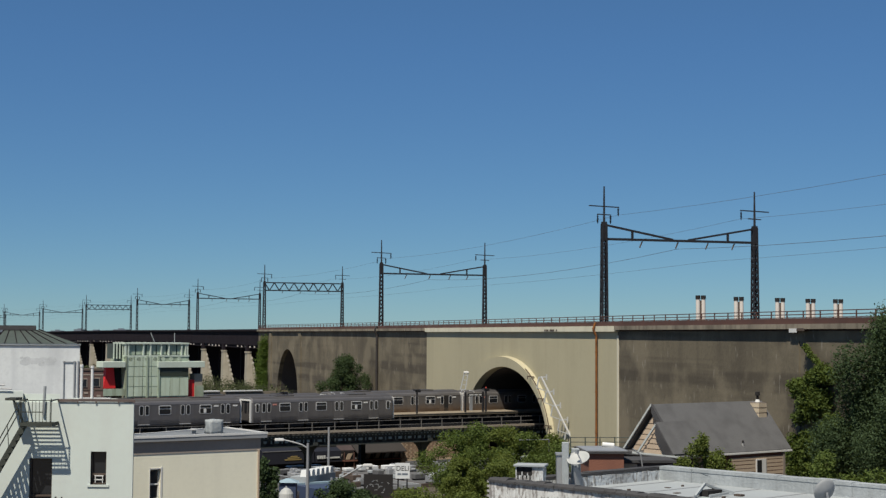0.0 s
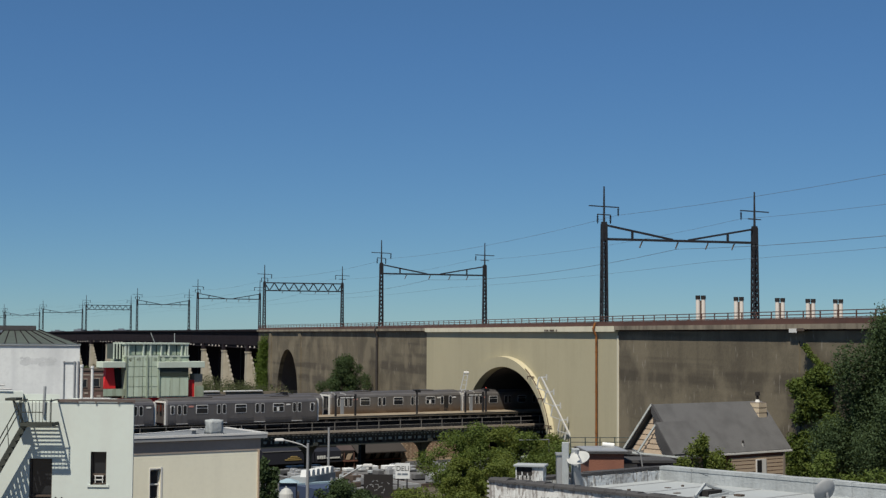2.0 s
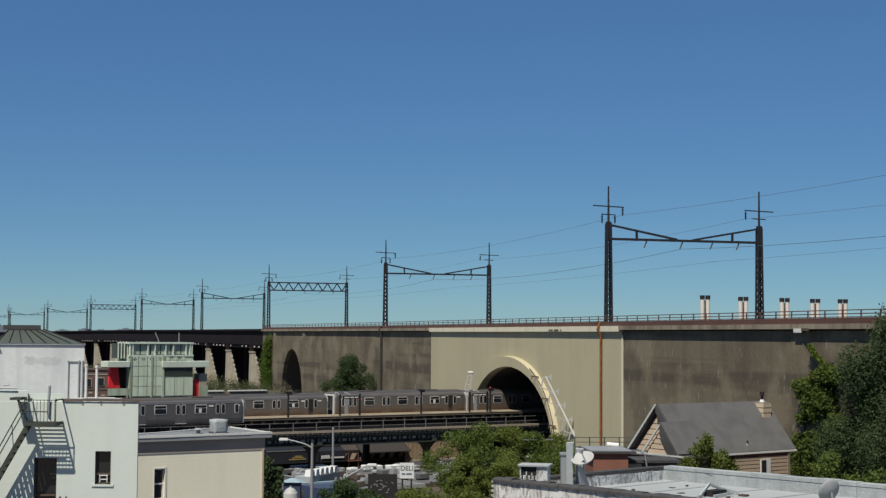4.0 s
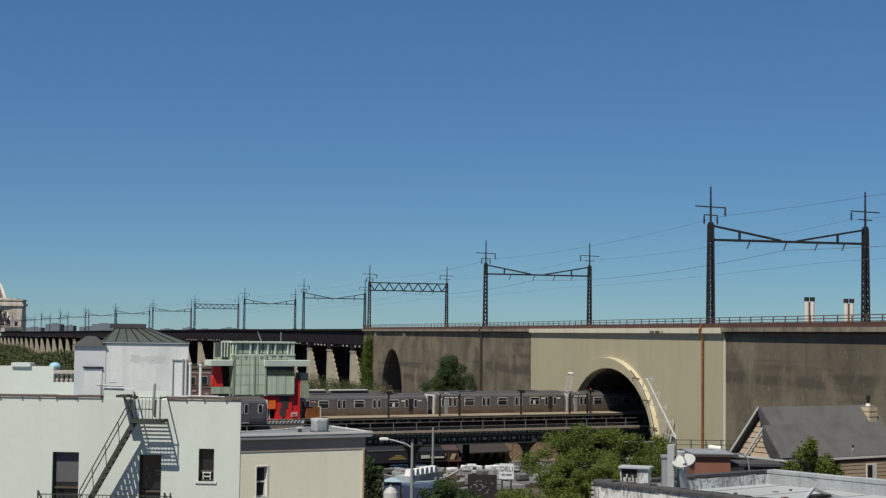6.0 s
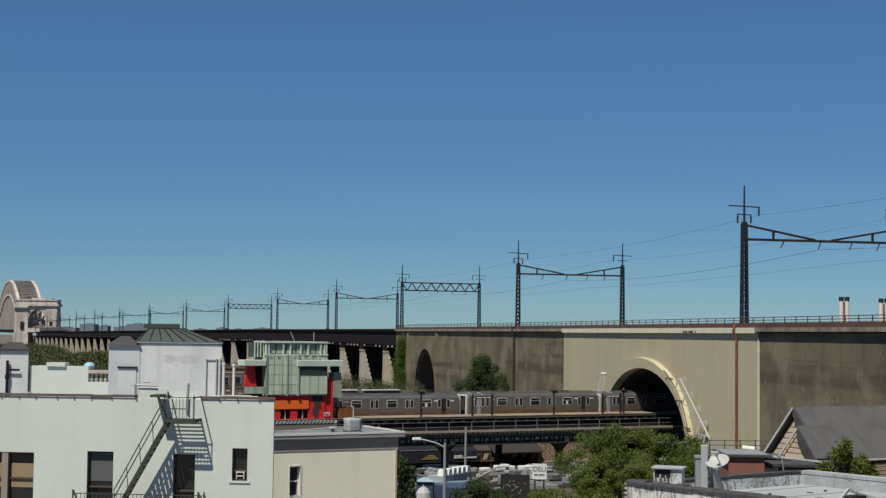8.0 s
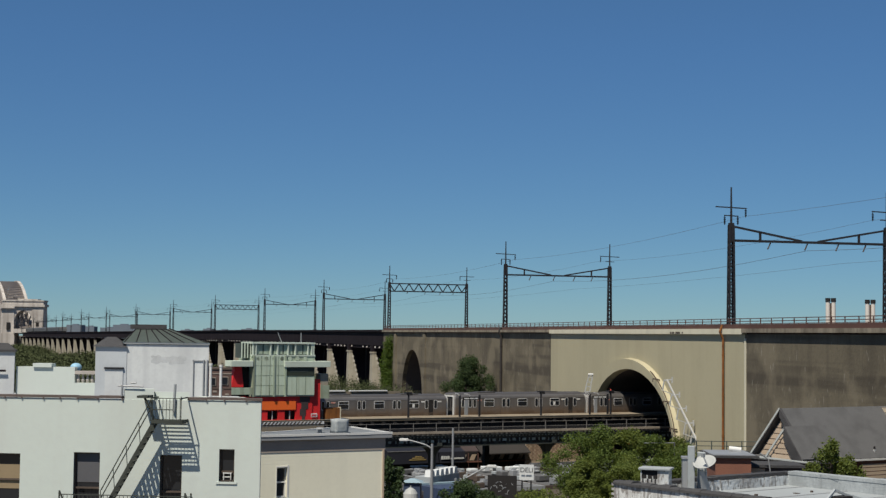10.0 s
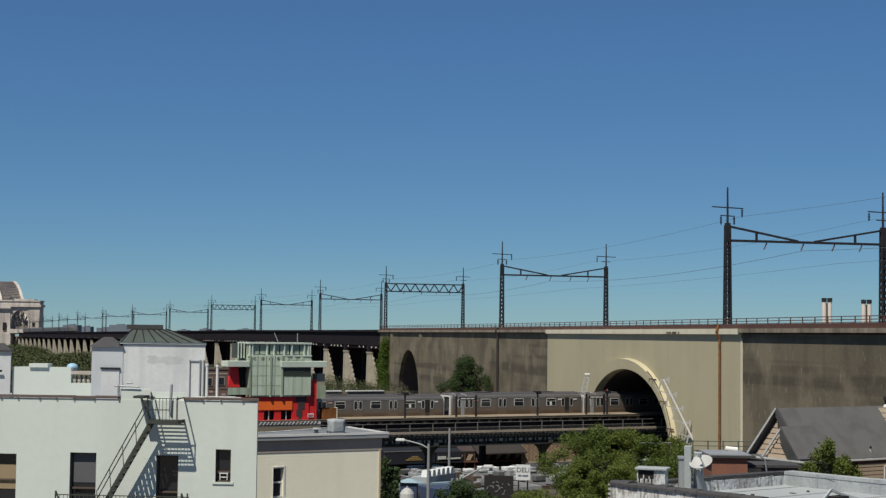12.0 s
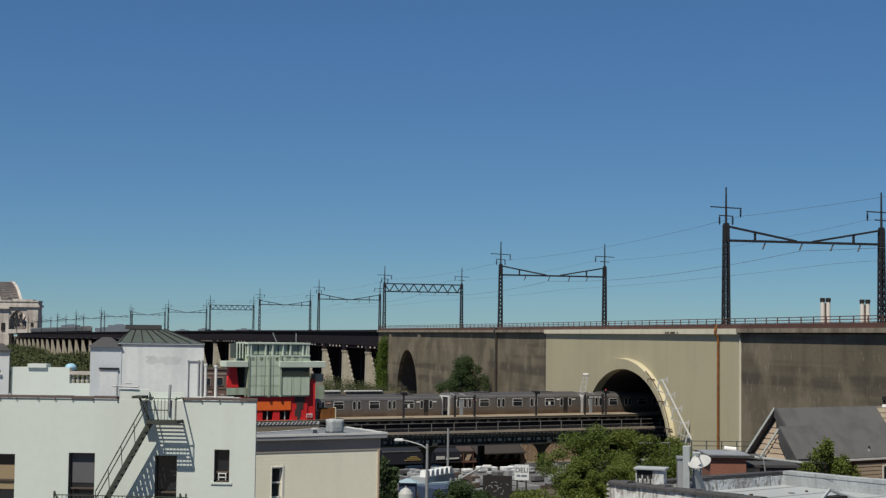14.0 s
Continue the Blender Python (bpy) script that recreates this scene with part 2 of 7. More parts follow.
# cream siding darkened to the tone of the eave's shadow
M_EAVESHADE = material("eave_shaded_cream", (0.42, 0.36, 0.31), 0.85, vary=0.3)
M_FRIEZE = material("grey_brown_frieze", (0.30, 0.255, 0.215), 0.8, vary=0.3)
M_BLACK = material("black_void", (0.022, 0.02, 0.02), 0.9, vary=0.2)
# shade inside the two arches, given as a near-black colour
M_ARCHSHADE = material("arch_shade_black", (0.075, 0.066, 0.066), 0.95, vary=0.4)
M_WIRE = material("wire", (0.10, 0.12, 0.14), 0.6, vary=0.0)


# ======== mesh helpers ========
def bx(bm, x0, x1, y0, y1, z0, z1, m=None):
    vs = [bm.verts.new(Vector((x, y, z)) if m is None else m @ Vector((x, y, z))) for z in (z0, z1) for y in (y0, y1) for x in (x0, x1)]
    for f in ((0, 2, 3, 1), (4, 5, 7, 6), (0, 1, 5, 4), (2, 6, 7, 3), (0, 4, 6, 2), (1, 3, 7, 5)):
        bm.faces.new([vs[i] for i in f])
    return vs


def bar(bm, p, q, w=0.1, h=None, up=(0, 0, 1)):
    """A square-edged bar from p to q."""
    p, q = Vector(p), Vector(q)
    h = h or w
    d = (q - p).normalized()
    u = Vector(up)
    if abs(d.dot(u)) > 0.98:
        u = Vector((0, 1, 0))
    a = d.cross(u).normalized() * w / 2
    b = a.cross(d).normalized() * h / 2
    vs = [bm.verts.new(c + i * a + j * b) for c in (p, q) for i, j in ((-1, -1), (1, -1), (1, 1), (-1, 1))]
    for f in ((0, 1, 2, 3), (7, 6, 5, 4), (0, 4, 5, 1), (1, 5, 6, 2), (2, 6, 7, 3), (3, 7, 4, 0)):
        bm.faces.new([vs[i] for i in f])


def tube(bm, p, q, r0, r1=None, n=10, caps=True):
    p, q = Vector(p), Vector(q)
    r1 = r0 if r1 is None else r1
    d = (q - p).normalized()
    u = Vector((0, 0, 1)) if abs(d.z) < 0.95 else Vector((0, 1, 0))
    a = d.cross(u).normalized()
    b = a.cross(d)
    rings = [[bm.verts.new(c + (a * math.cos(k * math.tau / n) + b * math.sin(k * math.tau / n)) * r) for k in range(n)] for c, r in ((p, r0), (q, r1))]
    for k in range(n):
        bm.faces.new((rings[0][k], rings[0][(k + 1) % n], rings[1][(k + 1) % n], rings[1][k]))
    if caps:
        bm.faces.new(rings[0][::-1])
        bm.faces.new(rings[1])


def prism(bm, outline, y0, y1, m=None):
    """An outline of (x, z) points, pushed from y0 to y1."""
    f = lambda x, y, z: bm.verts.new(Vector((x, y, z)) if m is None else m @ Vector((x, y, z)))
    a = [f(x, y0, z) for x, z in outline]
    b = [f(x, y1, z) for x, z in outline]
    n = len(outline)
    bm.faces.new(a)
    bm.faces.new(b[::-1])
    for k in range(n):
        bm.faces.new((a[k], b[k], b[(k + 1) % n], a[(k + 1) % n]))


def mesh_of(name, bm, mat):
    bmesh.ops.recalc_face_normals(bm, faces=bm.faces[:])
    me = bpy.data.meshes.new(name)
    bm.to_mesh(me)
    bm.free()
    me.materials.append(mat)
    return me


def part(name, bm, mat, parent=None, label="", m=None, smooth=False):
    ob = new(name, mesh_of(name, bm, mat))
    ob.parent = parent
    if m is not None:
        ob.matrix_basis = m
    if label:
        tagged(ob, label)
    if smooth:
        for p in ob.data.polygons:
            p.use_smooth = True
    return ob


def boxpart(name, dims, mat, parent, label="", m=None, bevel=0.0):
    bm = bmesh.new()
    bx(bm, *dims)
    if bevel:
        bmesh.ops.bevel(bm, geom=bm.edges[:], offset=bevel, segments=1, affect="EDGES")
    return part(name, bm, mat, parent, label, m)


def thing(name, m, label, category, group="", kind=""):
    ob = new(name)
    ob.matrix_basis = m
    return tagged(ob, label, category, group, kind)


def structure(name, bm, mat, label, category="", parent=None):
    return tagged(part(name, bm, mat, parent), label, category, kind="structure")


# ======== the viaduct's line ========
SPAN = 91.8
HEADINGS = [16.6, 16.6, 16.6, 18.5, 18.5, 22, 24, 25, 27, 26, 26, 26, 26, 26, 26]
LINE = [Vector((16.2 + 2 * SPAN * math.sin(radians(16.6)), 151 - 2 * SPAN * math.cos(radians(16.6))))]
for _h in HEADINGS:
    LINE.append(LINE[-1] + SPAN * Vector((-math.sin(radians(_h)), math.cos(radians(_h)))))


def on_line(s, d=0.0, z=None):
    """A point s metres along the viaduct from the first pole and d metres out towards the town."""
    k = s / SPAN + 2
    i = max(0, min(len(LINE) - 2, math.floor(k)))
    t = (LINE[i + 1] - LINE[i]) / SPAN
    p = LINE[i] + t * (k - i) * SPAN + Vector((-t.y, t.x)) * d
    return p if z is None else Vector((p.x, p.y, z))


DECK_Z, WIDE = 18.9, 18.5
S_NEAR, S_END = -120.0, 183.0
ARCH = (26.25, 14.75, 8.5, 5.5)           # middle, half width, rise, spring height of the wide arch
SMALL_ARCH = (154.3, 9.3, 9.5, 5.2)
BARREL_SKEW = 5.8                         # the barrel follows the tracks, not the wall's normal


def drop(s):
    """The railway falls gently towards the far bridge."""
    return 0.0036 * max(0.0, s - 400.0)


def arch_low(s, wide=True):
    """The underside of the wall at s: the street arch, the small arch, else the ground."""
    for mid, a, b, spring in (ARCH, SMALL_ARCH):
        u = (s - mid) / a
        if abs(u) < 1:
            return spring + b * math.sqrt(1 - u * u)
    return -0.5


def strip(bm, ss, low, high, d0, d1, skew=0.0):
    """A wall along the line, from d0 (front) to d1 (back), between low(s) and high(s)."""
    rows = []
    for s in ss:
        sb = s + skew
        rows.append([bm.verts.new(on_line(s, d0, low(s))), bm.verts.new(on_line(s, d0, high(s))),
                     bm.verts.new(on_line(sb, d1, high(s))), bm.verts.new(on_line(sb, d1, low(s)))])
    for a, b in zip(rows, rows[1:]):
        for k in range(4):
            bm.faces.new((a[k], a[(k + 1) % 4], b[(k + 1) % 4], b[k]))
    bm.faces.new(rows[0])
    bm.faces.new(rows[-1][::-1])


def samples(a, b):
    out = {a, b}
    n = max(2, int((b - a) / 6))
    out |= {a + (b - a) * k / n for k in range(n + 1)}
    for mid, r in (ARCH[:2], SMALL_ARCH[:2]):
        for k in range(49):
            s = mid - r * math.cos(math.pi * k / 48) * 0.99999
            if a < s < b:
                out.add(s)
        for s in (mid - r - 0.001, mid + r + 0.001):
            if a < s < b:
                out.add(s)
    return sorted(out)


def viaduct():
    top = lambda s: 18.1
    for name, a, b, mat, label in (("viaduct_wall_east", S_NEAR, -6.0, M_CONC, "stained grey-brown concrete viaduct wall"),
                                   ("viaduct_wall_middle", -6.0, 61.0, M_PAINT, "cream-painted viaduct wall with a wide arch over the tracks"),
                                   ("viaduct_wall_west", 61.0, S_END, M_CONC, "stained concrete viaduct wall with a small arch")):
        bm = bmesh.new()
        strip(bm, samples(a, b), arch_low, top, 1.0, 1.0 - WIDE, BARREL_SKEW if mat is M_PAINT else 0.0)
        structure(name, bm, mat, label, "viaduct")
    # coping, curb and railing
    for name, a, b, mat in (("coping_east", S_NEAR, -6.0, M_CAP), ("coping_middle", -6.02, 61.02, M_CAPPAINT), ("coping_west", 61.0, S_END, M_CAP)):
        bm = bmesh.new()
        ss = [a + (b - a) * k / 30 for k in range(31)]
        if mat is M_CAPPAINT:
            strip(bm, ss, lambda s: 18.08, lambda s: 18.62, 1.3, -0.6)
        else:
            strip(bm, ss, lambda s: 18.24, lambda s: 18.62, 1.4, -0.6)
        structure(name, bm, mat, "projecting coping along the viaduct wall", "coping")
    bm = bmesh.new()
    ss = [S_NEAR + (S_END - S_NEAR) * k / 60 for k in range(61)]
    strip(bm, ss, lambda s: 18.6, lambda s: 19.05, 1.1, 0.9)
    strip(bm, ss, lambda s: 18.6, lambda s: 19.05, 0.9 - WIDE + 0.2, 0.9 - WIDE)
    strip(bm, ss, lambda s: 18.0, lambda s: 18.75, 0.85, 1.1 - WIDE)
    structure("deck_curb", bm, M_REDSTEEL, "rusty red-brown steel curb and track bed on the viaduct", "track bed")
    for side, d in (("near", 1.0), ("far", 1.0 - WIDE)):
        rail = thing("railing", pose(0, 0, 0), "red-brown steel railing on top of the viaduct", "railing", "viaduct railings")
        bm = bmesh.new()
        for z in (19.58, 19.32):
            strip(bm, ss, lambda s: z - 0.035, lambda s: z + 0.035, d + 0.04, d - 0.04)
        part("rail", bm, M_REDSTEEL, rail)
        bm = bmesh.new()
        bx(bm, -0.045, 0.045, -0.045, 0.045, 0, 0.55)
        me = mesh_of("post", bm, M_REDSTEEL)
        s = S_NEAR + 60
        while s < S_END:
            ob = new("post", me)
            ob.parent = rail
            ob.location = on_line(s, d, 19.04)
            s += 2.4
    # lining of the barrel: the shade in there is put into its near-black colour
    bm = bmesh.new()
    n = 32
    rings = []
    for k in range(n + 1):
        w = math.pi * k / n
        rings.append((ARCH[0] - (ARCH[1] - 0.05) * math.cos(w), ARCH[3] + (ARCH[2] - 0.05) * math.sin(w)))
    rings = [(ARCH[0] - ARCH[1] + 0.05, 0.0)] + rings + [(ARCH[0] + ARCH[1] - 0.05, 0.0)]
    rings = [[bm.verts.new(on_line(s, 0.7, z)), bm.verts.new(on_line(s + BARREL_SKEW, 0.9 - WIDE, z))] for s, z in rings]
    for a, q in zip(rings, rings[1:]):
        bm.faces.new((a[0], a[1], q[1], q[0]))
    # added wall closes the far end and keeps light out of the barrel
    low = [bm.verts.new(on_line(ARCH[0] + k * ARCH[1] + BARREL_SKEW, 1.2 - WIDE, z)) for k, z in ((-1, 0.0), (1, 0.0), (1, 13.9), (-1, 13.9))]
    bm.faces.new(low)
    structure("arch_lining", bm, M_ARCHSHADE, "inside of the wide arch, painted near black for its shade", "arch lining")
    # the small arch gets its shade from the same painted lining
    bm = bmesh.new()
    rings = [[bm.verts.new(on_line(s, d, max(0.0, arch_low(s) - 0.03))) for d in (0.2, 0.9 - WIDE)] for s in [SMALL_ARCH[0] + (SMALL_ARCH[1] - 0.06) * (k / 20 - 1) for k in range(41)]]
    for a, q in zip(rings, rings[1:]):
        bm.faces.new((a[0], a[1], q[1], q[0]))
    structure("small_arch_lining", bm, M_ARCHSHADE, "inside of the small arch, painted near black for its shade", "arch lining")
    # archivolt round the wide arch
    bm = bmesh.new()
    n = 48
    rings = []
    for k in range(n + 1):
        w = math.pi * (0.0 + k / n)
        ring = []
        for out, d in ((0.0, 0.95), (0.0, 1.66), (0.93, 1.66), (1.0, 0.98)):
            ring.append(bm.verts.new(on_line(ARCH[0] + 0.8 * out - (ARCH[1] + 1.45 * out) * math.cos(w), d, ARCH[3] + (ARCH[2] + 1.25 * out) * math.sin(w))))
        rings.append(ring)
    for a, b in zip(rings, rings[1:]):
        for k in range(4):
            bm.faces.new((a[k], a[(k + 1) % 4], b[(k + 1) % 4], b[k]))
    structure("arch_moulding", bm, M_PAINT, "raised ring round the wide arch", "arch ring")
    # rust-stained drainpipe, pale pilaster edge and far pipe
    for s, w, mat, label in ((-1.1, 0.11, M_RUST, "rusty drainpipe and stain down the painted wall"), (88.7, 0.2, M_UNDER, "dark rusty drainpipe down the concrete wall")):
        pipe = thing("drainpipe", pose(0, 0, 0), label, "pipe")
        bm = bmesh.new()
        tube(bm, on_line(s, 1.2, 0), on_line(s, 1.2, 17.6), w)
        tube(bm, on_line(s, 1.2, 17.6), on_line(s, 1.55, 18.3), w)
        tube(bm, on_line(s, 1.55, 18.3), on_line(s, 1.3, 19.0), w)
        part("pipe", bm, mat, pipe)
        bm = bmesh.new()
        for z in (4, 8, 12, 16):
            tube(bm, on_line(s, 1.2, z), on_line(s, 1.2, z + 0.15), w * 1.25)
        part("bracket", bm, mat, pipe)
    bm = bmesh.new()
    strip(bm, [-6.3, -5.95], lambda s: 0, lambda s: 17.7, 1.07, 0.9)
    structure("wall_joint", bm, M_CAPPAINT, "pale painted edge strip of the wall", "trim")
    for k, s in enumerate((-39.4, -71.0)):
        bm = bmesh.new()
        strip(bm, [s - 0.9, s + 0.9], lambda s: 0, lambda s: 17.3, 1.1, 0.9)
        structure("buttress_%d" % (k + 1), bm, M_CONC, "flat concrete buttress on the viaduct wall", "buttress")
    lamp = thing("wall_floodlight", pose(0, 0, 0), "white floodlight box under the viaduct coping", "floodlight")
    bm = bmesh.new()
    strip(bm, [-40.6, -39.5], lambda s: 17.98, lambda s: 18.28, 1.48, 1.395)
    part("housing", bm, M_TRIM, lamp)
    bm = bmesh.new()
    strip(bm, [-41.6, -40.6], lambda s: 18.1, lambda s: 18.3, 1.47, 1.395)
    part("bracket", bm, M_BROWN, lamp)
    bm = bmesh.new()
    for k, w in enumerate((0.3, 0.9, 0.5, 0.7, 0.4)):
        s = 9.6 + k * 0.85
        strip(bm, [s, s + w], lambda s: 18.12, lambda s: 18.32, 1.315, 1.29)
    tagged(part("graffiti_bar", bm, M_BROWN), "small dark scrawled marks on the coping", "graffiti", kind="")
    # pilasters on the far concrete stretch
    for k, s in enumerate((143.0, 170.0)):
        bm = bmesh.new()
        strip(bm, [s - 1.0, s + 1.0], lambda s: 0, lambda s: 17.85, 1.25, 0.9)
        structure("pilaster_%d" % (k + 1), bm, M_CONC, "stained concrete pilaster", "pilaster")


viaduct()


def trestle():
    """The steel viaduct beyond the concrete wall: plate girders on tapered piers."""
    bm = bmesh.new()
    ss = [S_END + k * 13.0 for k in range(78)]
    for low, high, d0, d1 in ((15.2, 18.5, 0.9, 0.3), (15.4, 18.5, -8.0, -8.4), (15.2, 18.5, 0.9 - WIDE, 0.5 - WIDE), (18.3, 18.75, 1.3, 0.7 - WIDE)):
        strip(bm, ss, lambda s: low - drop(s), lambda s: high - drop(s), d0, d1)
    s = S_END + 1
    while s < S_END + 330:
        strip(bm, [s, s + 2.0], lambda s: 14.5 - drop(s), lambda s: 15.25 - drop(s), 0.7, 0.2)
        strip(bm, [s + 0.3, s + 2.3], lambda s: 14.4 - drop(s), lambda s: 15.25 - drop(s), -16.0, -16.6)
        s += 2.45
    structure("trestle_girder", bm, M_GIRDER, "dark sooty plate girders of the railway viaduct", "girder")
    ends = bmesh.new()
    s = S_END + 2
    while s < S_END + 330:
        q = math.sin(s * 3.7) + math.sin(s * 1.31)
        if q > 0.15:
            strip(ends, [s, s + 0.5 + 0.12 * q], lambda s: 14.72 - 0.05 * q - drop(s), lambda s: 15.0 - drop(s), 1.0, 0.85)
        s += 2.45
    tagged(part("girder_bracket", ends, M_STACK), "row of pale bracket ends along the foot of the girder", "bracket", kind="stuff")
    for k in range(36):
        s = 196.0 + k * 30.0
        a, q = on_line(s, 0, 0), on_line(s + 1, 0, 0)
        t = (q - a).normalized()
        m = Matrix.Translation(a - Vector((0, 0, drop(s)))) @ Matrix.Rotation(math.atan2(t.y, t.x), 4, "Z")
        pier = thing("viaduct_pier", m, "tapered concrete pier under the steel railway viaduct", "pier", "viaduct piers")
        # local x along the line, local y towards the town
        for yc in (0.7, -WIDE + 1.2):
            bm = bmesh.new()
            lo = [bm.verts.new((x, yc + y, 0)) for x, y in ((-1.8, -3.6), (1.8, -3.6), (1.8, 0.6), (-1.8, 0.6))]
            hi = [bm.verts.new((x, yc + y, 13.4)) for x, y in ((-1.1, -0.45), (1.1, -0.45), (1.1, 0.45), (-1.1, 0.45))]
            bm.faces.new(lo[::-1])
            bm.faces.new(hi)
            for i in range(4):
                bm.faces.new((lo[i], lo[(i + 1) % 4], hi[(i + 1) % 4], hi[i]))
            leg = part("leg", bm, M_PIER, pier)
            bm = bmesh.new()
            for j in range(11):
                z = 1.0 + j * 1.1
                u = z / 13.4
                bx(bm, -1.86 + 0.7 * u, 1.86 - 0.7 * u, yc - 3.66 + 3.15 * u, yc - 3.2 + 3.15 * u, z, z + 0.5)
            tagged(part("quoin", bm, M_QUOIN, leg), kind="stuff")
            boxpart("capital", (-1.2, 1.2, yc - 0.6, yc + 0.6, 13.4, 13.75), M_PIER, pier)
            boxpart("bearing", (-0.8, 0.8, yc - 0.5, yc + 0.5, 13.75, 15.25), M_GIRDER, pier)
        # concrete cross wall coloured near black for the shade under the deck
        boxpart("web_wall", (-0.7, 0.7, -WIDE + 3.0, -3.4, 0, 15.0), M_GIRDER, pier)


trestle()


# ======== catenary portals ========
def lattice_column(bm, x, z0, z1, w0, w1, step=0.55):
    """A laced column at local x, tapering from w0 to w1."""
    for sx in (-1, 1):
        for sy in (-1, 1):
            bar(bm, (x + sx * w0 / 2, sy * w0 / 2, z0), (x + sx * w1 / 2, sy * w1 / 2, z1), 0.15)
    n = int((z1 - z0) / step)
    for k in range(n):
        za, zb = z0 + (z1 - z0) * k / n, z0 + (z1 - z0) * (k + 1) / n
        wa, wb = w0 + (w1 - w0) * k / n, w0 + (w1 - w0) * (k + 1) / n
        s = 1 if k % 2 else -1
        for sy in (-1, 1):
            bar(bm, (x - s * wa / 2, sy * wa / 2, za), (x + s * wb / 2, sy * wb / 2, zb), 0.09)
        for sx in (-1, 1):
            bar(bm, (x + sx * wa / 2, -s * wa / 2, za), (x + sx * wb / 2, s * wb / 2, zb), 0.09)


def portal(truss, m, far=False, L=16.9):
    g = thing("catenary_portal", m, "dark lattice-steel catenary portal over the railway tracks", "catenary portal", "catenary portals")
    for x in (0, L):
        bm = bmesh.new()
        lattice_column(bm, x, 18.5 - DECK_Z, 10.1, 0.57, 0.40, 1.3 if far else 0.6)
        bx(bm, x - 0.23, x + 0.23, -0.23, 0.23, 9.0 if truss else 8.4, 10.3)
        part("column", bm, M_DKSTEEL, g)
        bm = bmesh.new()
        tube(bm, (x, 0, 10.2), (x, 0, 13.9), 0.13, 0.08, 8)
        part("mast", bm, M_DKSTEEL, g)
        bm = bmesh.new()
        bar(bm, (x - 1.65, 0, 11.9), (x + 1.65, 0, 11.8), 0.11)
        bar(bm, (x - 0.75, 0, 11.05), (x + 0.75, 0, 11.0), 0.1)
        part("crossarm", bm, M_DKSTEEL, g)
        for dx, z in (((1.55, 11.8), (-0.7, 11.0), (0.7, 11.0)) if x == 0 else ((-1.55, 11.8),)):
            bm = bmesh.new()
            for k in range(4):
                tube(bm, (x + dx, 0, z - 0.15 - k * 0.17), (x + dx, 0, z - 0.25 - k * 0.17), 0.13, 0.08, 8)
            tube(bm, (x + dx, 0, z), (x + dx, 0, z - 0.9), 0.05, n=6)
            part("insulator", bm, M_DKSTEEL, g)
    bm = bmesh.new()
    if truss:
        bar(bm, (0, 0, 10.0), (L, 0, 10.0), 0.24)
        bar(bm, (0, 0, 8.3), (L, 0, 8.3), 0.24)
        n = 16
        for k in range(n):
            za, zb = (8.3, 10.0) if k % 2 else (10.0, 8.3)
            bar(bm, (L * k / n, 0, za), (L * (k + 1) / n, 0, zb), 0.2)
    else:
        bar(bm, (0, 0, 8.55), (L, 0, 8.55), 0.24)
        for e, sgn in ((0, 1), (L, -1)):
            bar(bm, (e, 0, 10.0), (e + sgn * 7.6, 0, 8.65), 0.2)
            bar(bm, (e + sgn * 3.1, 0, 8.6), (e + sgn * 3.1, 0, 9.45), 0.2)
    part("beam", bm, M_DKSTEEL, g)
    for x in (4.2, 8.2, 11.6, 14.6):
        bm = bmesh.new()
        tube(bm, (x, 0, 8.4), (x - 0.3, 0, 7.75), 0.07, n=6)
        part("hanger", bm, M_BROWN, g)
    return g


for _k in range(14):
    _p = on_line(_k * SPAN, 0, DECK_Z - drop(_k * SPAN))
    _q = on_line(_k * SPAN + 1, 0, DECK_Z) - on_line(_k * SPAN - 1, 0, DECK_Z)
    _rot = math.atan2(_q.y, _q.x) - math.pi / 2
    _side = (0.1, 0.2, 0.3, 0.65, 1.0, 1.4, 1.2, 1.6, 0.6, -0.9)[min(_k, 9)]
    portal(_k in (2, 5), Matrix.Translation(_p) @ Matrix.Rotation(_rot, 4, "Z") @ pose(_side, 0, 0), far=_k > 3, L=16.95 if _k == 0 else 17.5)


def wires():
    """Feeders on the crossarms and contact wires under the beams, sagging from portal to portal."""
    for d, z, sag, r in ((-1.55, 29.9, 0.7, 0.014), (-16.9 + 1.5, 29.9, 0.8, 0.013),
                         (-8.2, 26.6, 1.0, 0.02), (-12.0, 25.4, 0.3, 0.012)):
        bm = bmesh.new()
        for k in range(-1, 9):
            pts = []
            for i in range(11):
                u = i / 10
                pts.append(on_line((k + u) * SPAN, d, z - sag * 4 * u * (1 - u) - drop((k + u) * SPAN)))
            for a, b in zip(pts, pts[1:]):
                tube(bm, a, b, r, n=4, caps=False)
        tagged(part("overhead_wire", bm, M_WIRE), "thin sagging overhead wire between the catenary portals", "wire", "overhead wires")


wires()

# ======== ground ========
_bm = bmesh.new()
bx(_bm, -4500, 4500, -600, 4800, -1.0, 0.59)
structure("ground", _bm, M_GROUND, "built-up city ground", "ground")

# ======== the elevated line ========
EL_DEG, RAIL_Z = 34.0, 7.3
EL = Matrix.Translation((0, 0, EYE)) @ Matrix.Scale(0.966, 4) @ pose(-13.6, 164.0, -EYE, 0, 0, EL_DEG)       # local x along the tracks away, local -y towards the viewer; y=0 at the near train's side


